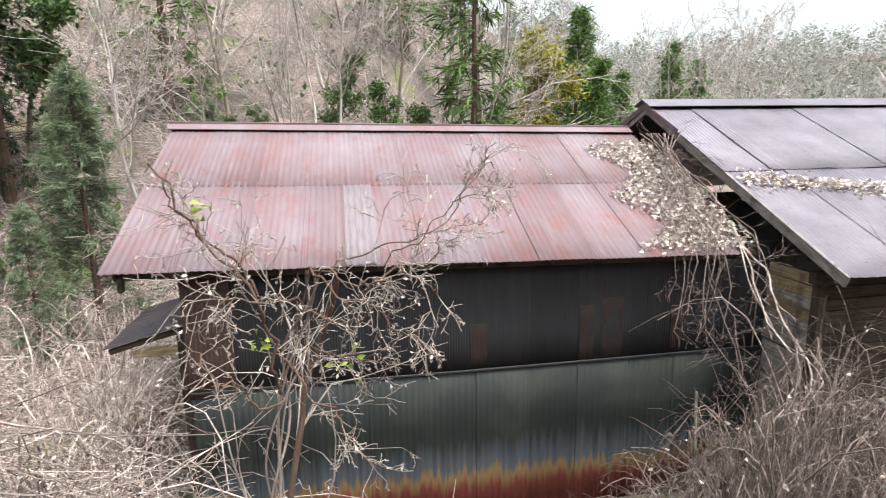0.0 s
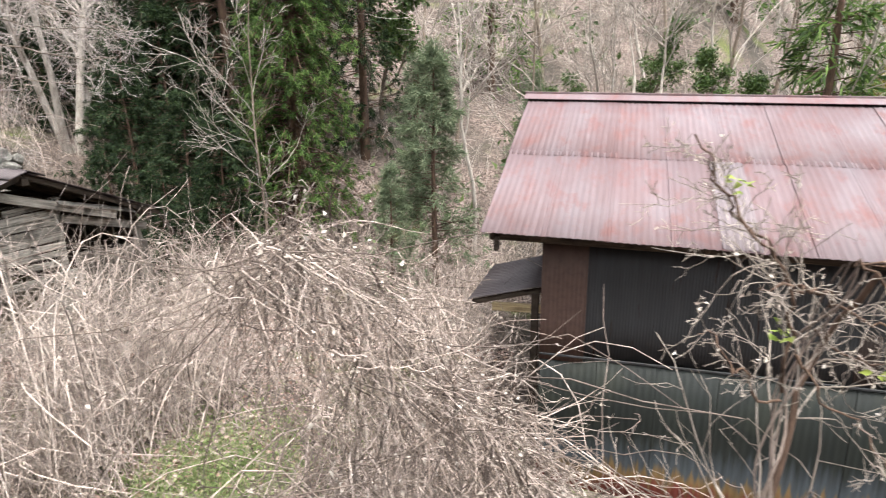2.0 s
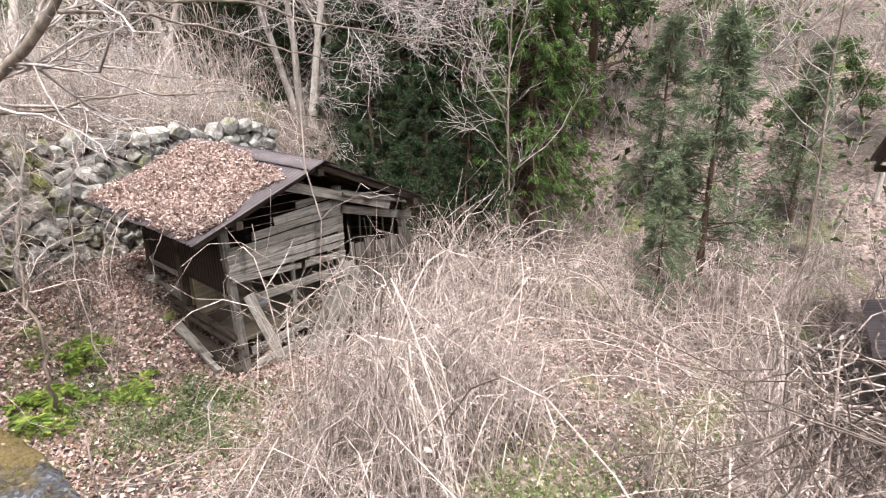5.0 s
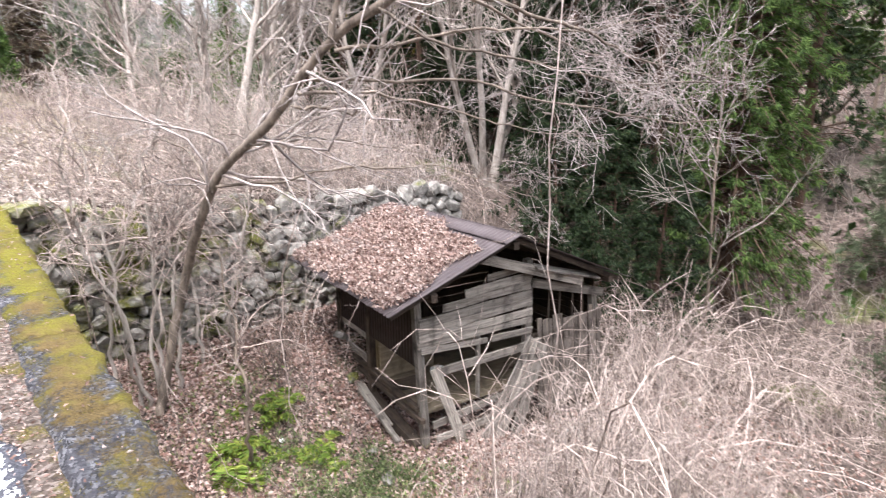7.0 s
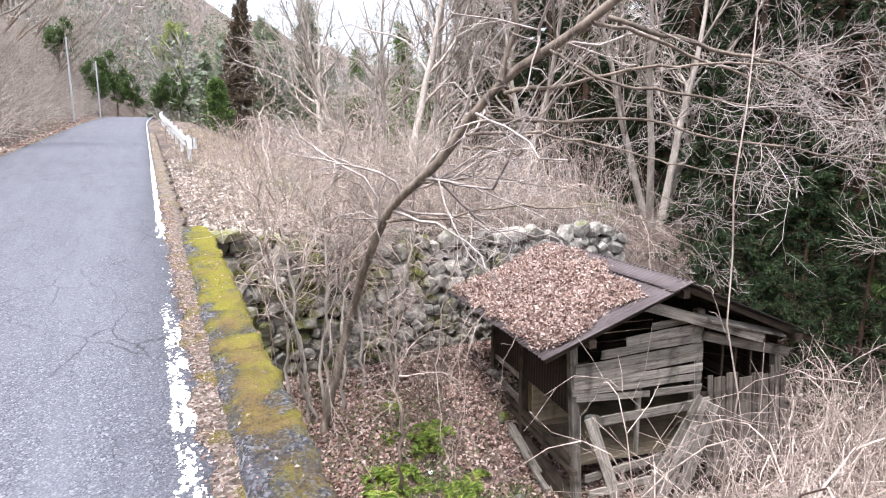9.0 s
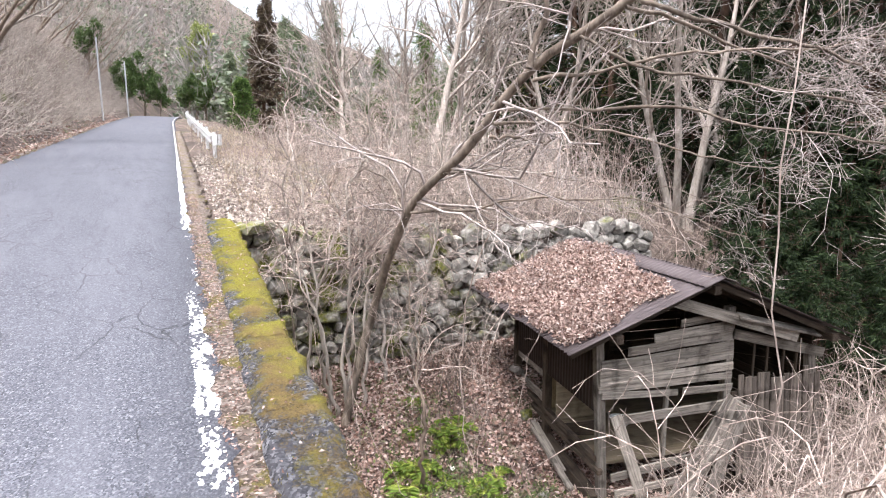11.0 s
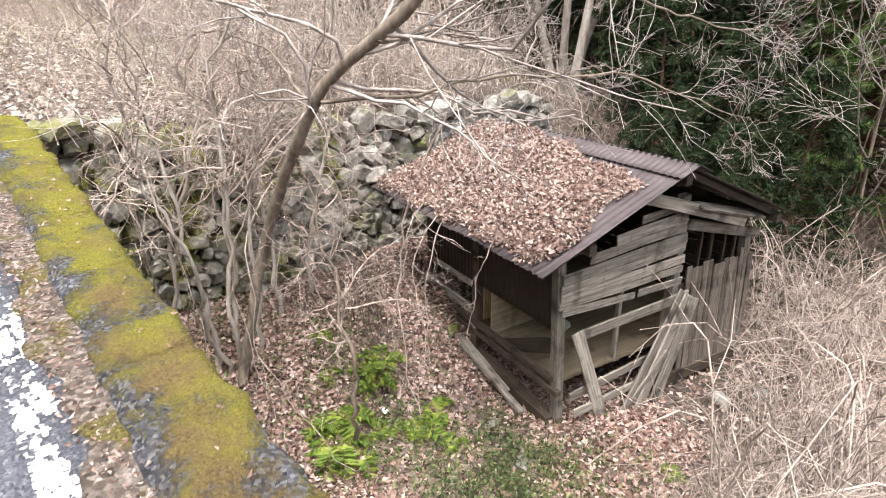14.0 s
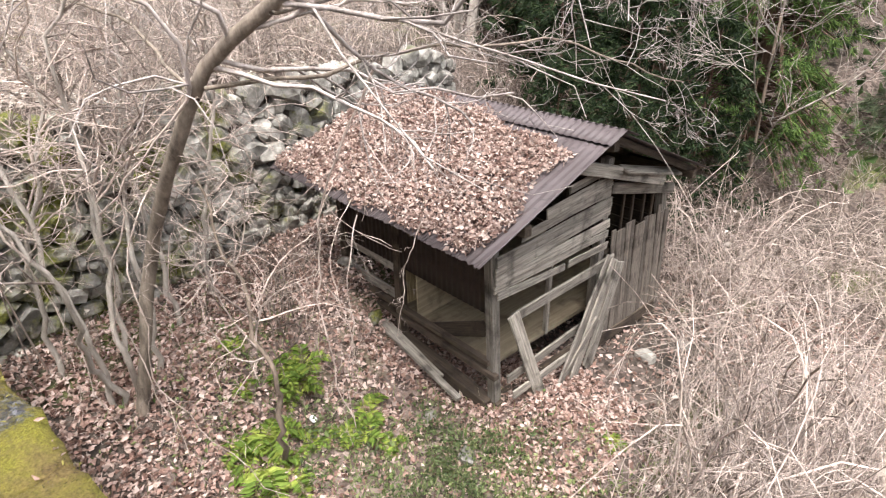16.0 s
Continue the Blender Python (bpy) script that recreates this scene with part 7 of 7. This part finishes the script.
def build_grass():
    r = np.random.default_rng(520)
    spots = [(-5.0, 4.8, 0.6, 0.75, 5200), (-4.6, 3.7, 0.5, 0.5, 1600), (-9.5, 3.7, 0.7, 0.35, 650), (-10.3, 3.3, 0.7, 0.6, 450), (-7.9, 4.6, 0.6, 0.4, 700), (-11.2, 3.4, 0.4, 0.5, 400), (-8.9, 4.3, 0.5, 0.3, 700)]
    x = np.concatenate([r.normal(a, c, n) for a, b, c, d, n in spots])
    y = np.maximum(1.7, np.concatenate([r.normal(b, d, n) for a, b, c, d, n in spots]))
    v, f = blades_of_grass(r, x, y, r.uniform(0.05, 0.2, len(x)), 0.005)
    lv, lf = blades(r, np.stack([x, y, ground_z(x, y) + 0.03], -1)[::2], r.normal(size=(len(x[::2]), 3)) + [0, 0, 0.5], r.uniform(0.025, 0.07, len(x[::2])), 0.3, 0.2, 0.2)
    v, f = join([(v, f), (lv, lf)])
    tagged(part("grass", mesh_np("grass", v, f), GRASS_LEAF), "short green grass and weeds in patches", "grass", kind="stuff")
    n = 3000
    knot = np.stack([r.normal(-9.3, 0.6, 34), r.normal(3.95, 0.4, 34)], -1)[r.integers(0, 34, n)]
    x, y = knot[:, 0] + r.normal(size=n) * 0.1, np.maximum(1.9, knot[:, 1] + r.normal(size=n) * 0.1)
    p = np.stack([x, y, ground_z(x, y) + r.uniform(0.01, 0.14, n)], -1)
    v, f = blades(r, p, r.normal(size=p.shape) + [0, 0, 0.3], r.uniform(0.02, 0.06, n), 0.26, 0.2, 0.2)
    weed = mat_leaf("weed_leaves", [(0.045, 0.062, 0.026), (0.09, 0.118, 0.045), (0.16, 0.185, 0.085)], 0.25)
    tagged(part("weeds", mesh_np("weeds", v, [f]), weed), "low dark green weeds in front of the hut", "weeds", kind="stuff")
    n = 1100
    x, y = r.uniform(-12.4, -2, n), 1.8 + 10.5 * r.random(n)
    v, f = blades_of_grass(r, x, y, r.uniform(0.06, 0.3, n), 0.003)
    tagged(part("dry_grass", mesh_np("dry_grass", v, [f]), STRAW), "thin dry straw and stalks over the clearing", "grass", kind="stuff")
    n = 3500
    x = -14 - 34 * r.random(n)
    y = kerb_y(x) + 0.6 + 7 * r.random(n)
    v, f = blades_of_grass(r, x, y, r.uniform(0.15, 0.6, n), 0.008)
    tagged(part("dry_grass", mesh_np("dry_grass", v, [f]), STRAW), "pale dry grass on the field beside the road", "grass", kind="stuff")


# ---- road furniture ----
def build_guard_rail():
    xs = np.arange(-24.0, -66, -4.0)
    rail = thing("guard_rail", pose(-24.5, 2.45, float(road_z(-24.5))), "white steel guard rail along the road's edge", "guard rail")
    inv = rail.matrix_world.inverted()
    path = lambda x: 1.74 + bend_y(x)
    for x in xs:
        y, z = float(path(x)), float(road_z(x))
        bm = bmesh.new()
        bmesh.ops.create_cone(bm, cap_ends=True, segments=14, radius1=0.06, radius2=0.06, depth=1.1)
        post = part("post", bm, RAIL_METAL, rail, inv @ pose(x, y + 0.1, z + 0.2))
        part("bracket", bm_box(0.08, 0.12, 0.2, 0.008), RAIL_METAL, post, pose(0, -0.08, 0.35))
    prof = [(0.0, 0.72), (-0.03, 0.69), (-0.055, 0.63), (-0.01, 0.57), (-0.055, 0.5), (-0.03, 0.43), (0.0, 0.4)]
    k = len(prof)
    xx = np.arange(-23.2, -66, -1.0)
    v = np.stack([np.stack([xx, path(xx) + a, road_z(xx) + b], -1) for a, b in prof] + [np.stack([xx, path(xx) + a + 0.006, road_z(xx) + b], -1) for a, b in prof[::-1]], 1)
    i = np.arange(v.shape[0] * 2 * k).reshape(-1, 2 * k)
    j = np.roll(i, -1, 1)
    q = np.stack([i[:-1], j[:-1], j[1:], i[1:]], -1).reshape(-1, 4)
    part("beam", smooth(mesh_np("beam", v.reshape(-1, 3), [q])), RAIL_METAL, rail, inv)
    # flared end piece
    a = np.linspace(0, math.pi, 12)
    ex, ey = -23.2 + 0.16 * np.sin(a), float(path(-23.2)) + 0.13 - 0.13 * np.cos(a)
    lo, hi = np.stack([ex, ey, 0 * a + road_z(-23.2) + 0.4], -1), np.stack([ex, ey, 0 * a + road_z(-23.2) + 0.72], -1)
    n = 12
    vv = np.concatenate([lo, hi, lo + [0, 0.006, 0], hi + [0, 0.006, 0]])
    i = np.arange(n - 1)
    part("end_piece", mesh_np("end_piece", vv, [np.stack([i, i + 1, i + 1 + n, i + n], -1), np.stack([i + 2 * n, i + 3 * n, i + 1 + 3 * n, i + 1 + 2 * n], -1)]), RAIL_METAL, rail, inv)


def build_poles():
    for x, y, h in ((-52.4, -1.75, 5.6), (-66.3, -0.35, 4.9)):
        z = float(ground_z(x, y))
        p = thing("roadside_pole", pose(x, y, z), "slim grey galvanised roadside pole", "pole", "roadside poles")
        v, f = tubes(np.array([[[0, 0, -0.3], [0, 0, h * 0.5], [0, 0, h]]]), np.array([[0.07, 0.06, 0.05]]), 12)
        part("shaft", smooth(mesh_np("shaft", v, [f])), POLE_METAL, p)
        bm = bmesh.new()
        bmesh.ops.create_uvsphere(bm, u_segments=12, v_segments=6, radius=0.055)
        part("cap", bm, POLE_METAL, p, pose(0, 0, h))


def build_scraps():
    x, y = -10.45, 3.68
    bm = bmesh.new()
    bmesh.ops.create_cone(bm, cap_ends=True, segments=14, radius1=0.03, radius2=0.026, depth=0.09)
    tagged(part("plastic_cup", bm, WHITE_PLASTIC, None, pose(x, y, float(ground_z(x, y)) + 0.05, 20, 60)), "small white plastic cup lying in the leaves", "litter")
    r = np.random.default_rng(540)
    form = stone_mesh(6)
    for x, y, s in ((-9.1, 4.3, 0.2), (-8.3, 6.9, 0.24), (-8.0, 7.4, 0.18), (-9.7, 4.5, 0.16), (-10.9, 5.1, 0.2), (-11.6, 5.4, 0.25)):
        ob = tagged(part("loose_stone", form, STONE), "loose grey stone half sunk in leaves", "stone", "loose stones")
        ob.matrix_world = Matrix.LocRotScale((x, y, float(ground_z(x, y)) + s * 0.1), Euler((r.uniform(0, 1), 0, r.uniform(0, 6))), (s, s * 0.8, s * 0.5))


build_litter()
build_moss()
build_ferns()
build_grass()
build_guard_rail()
build_poles()
build_scraps()
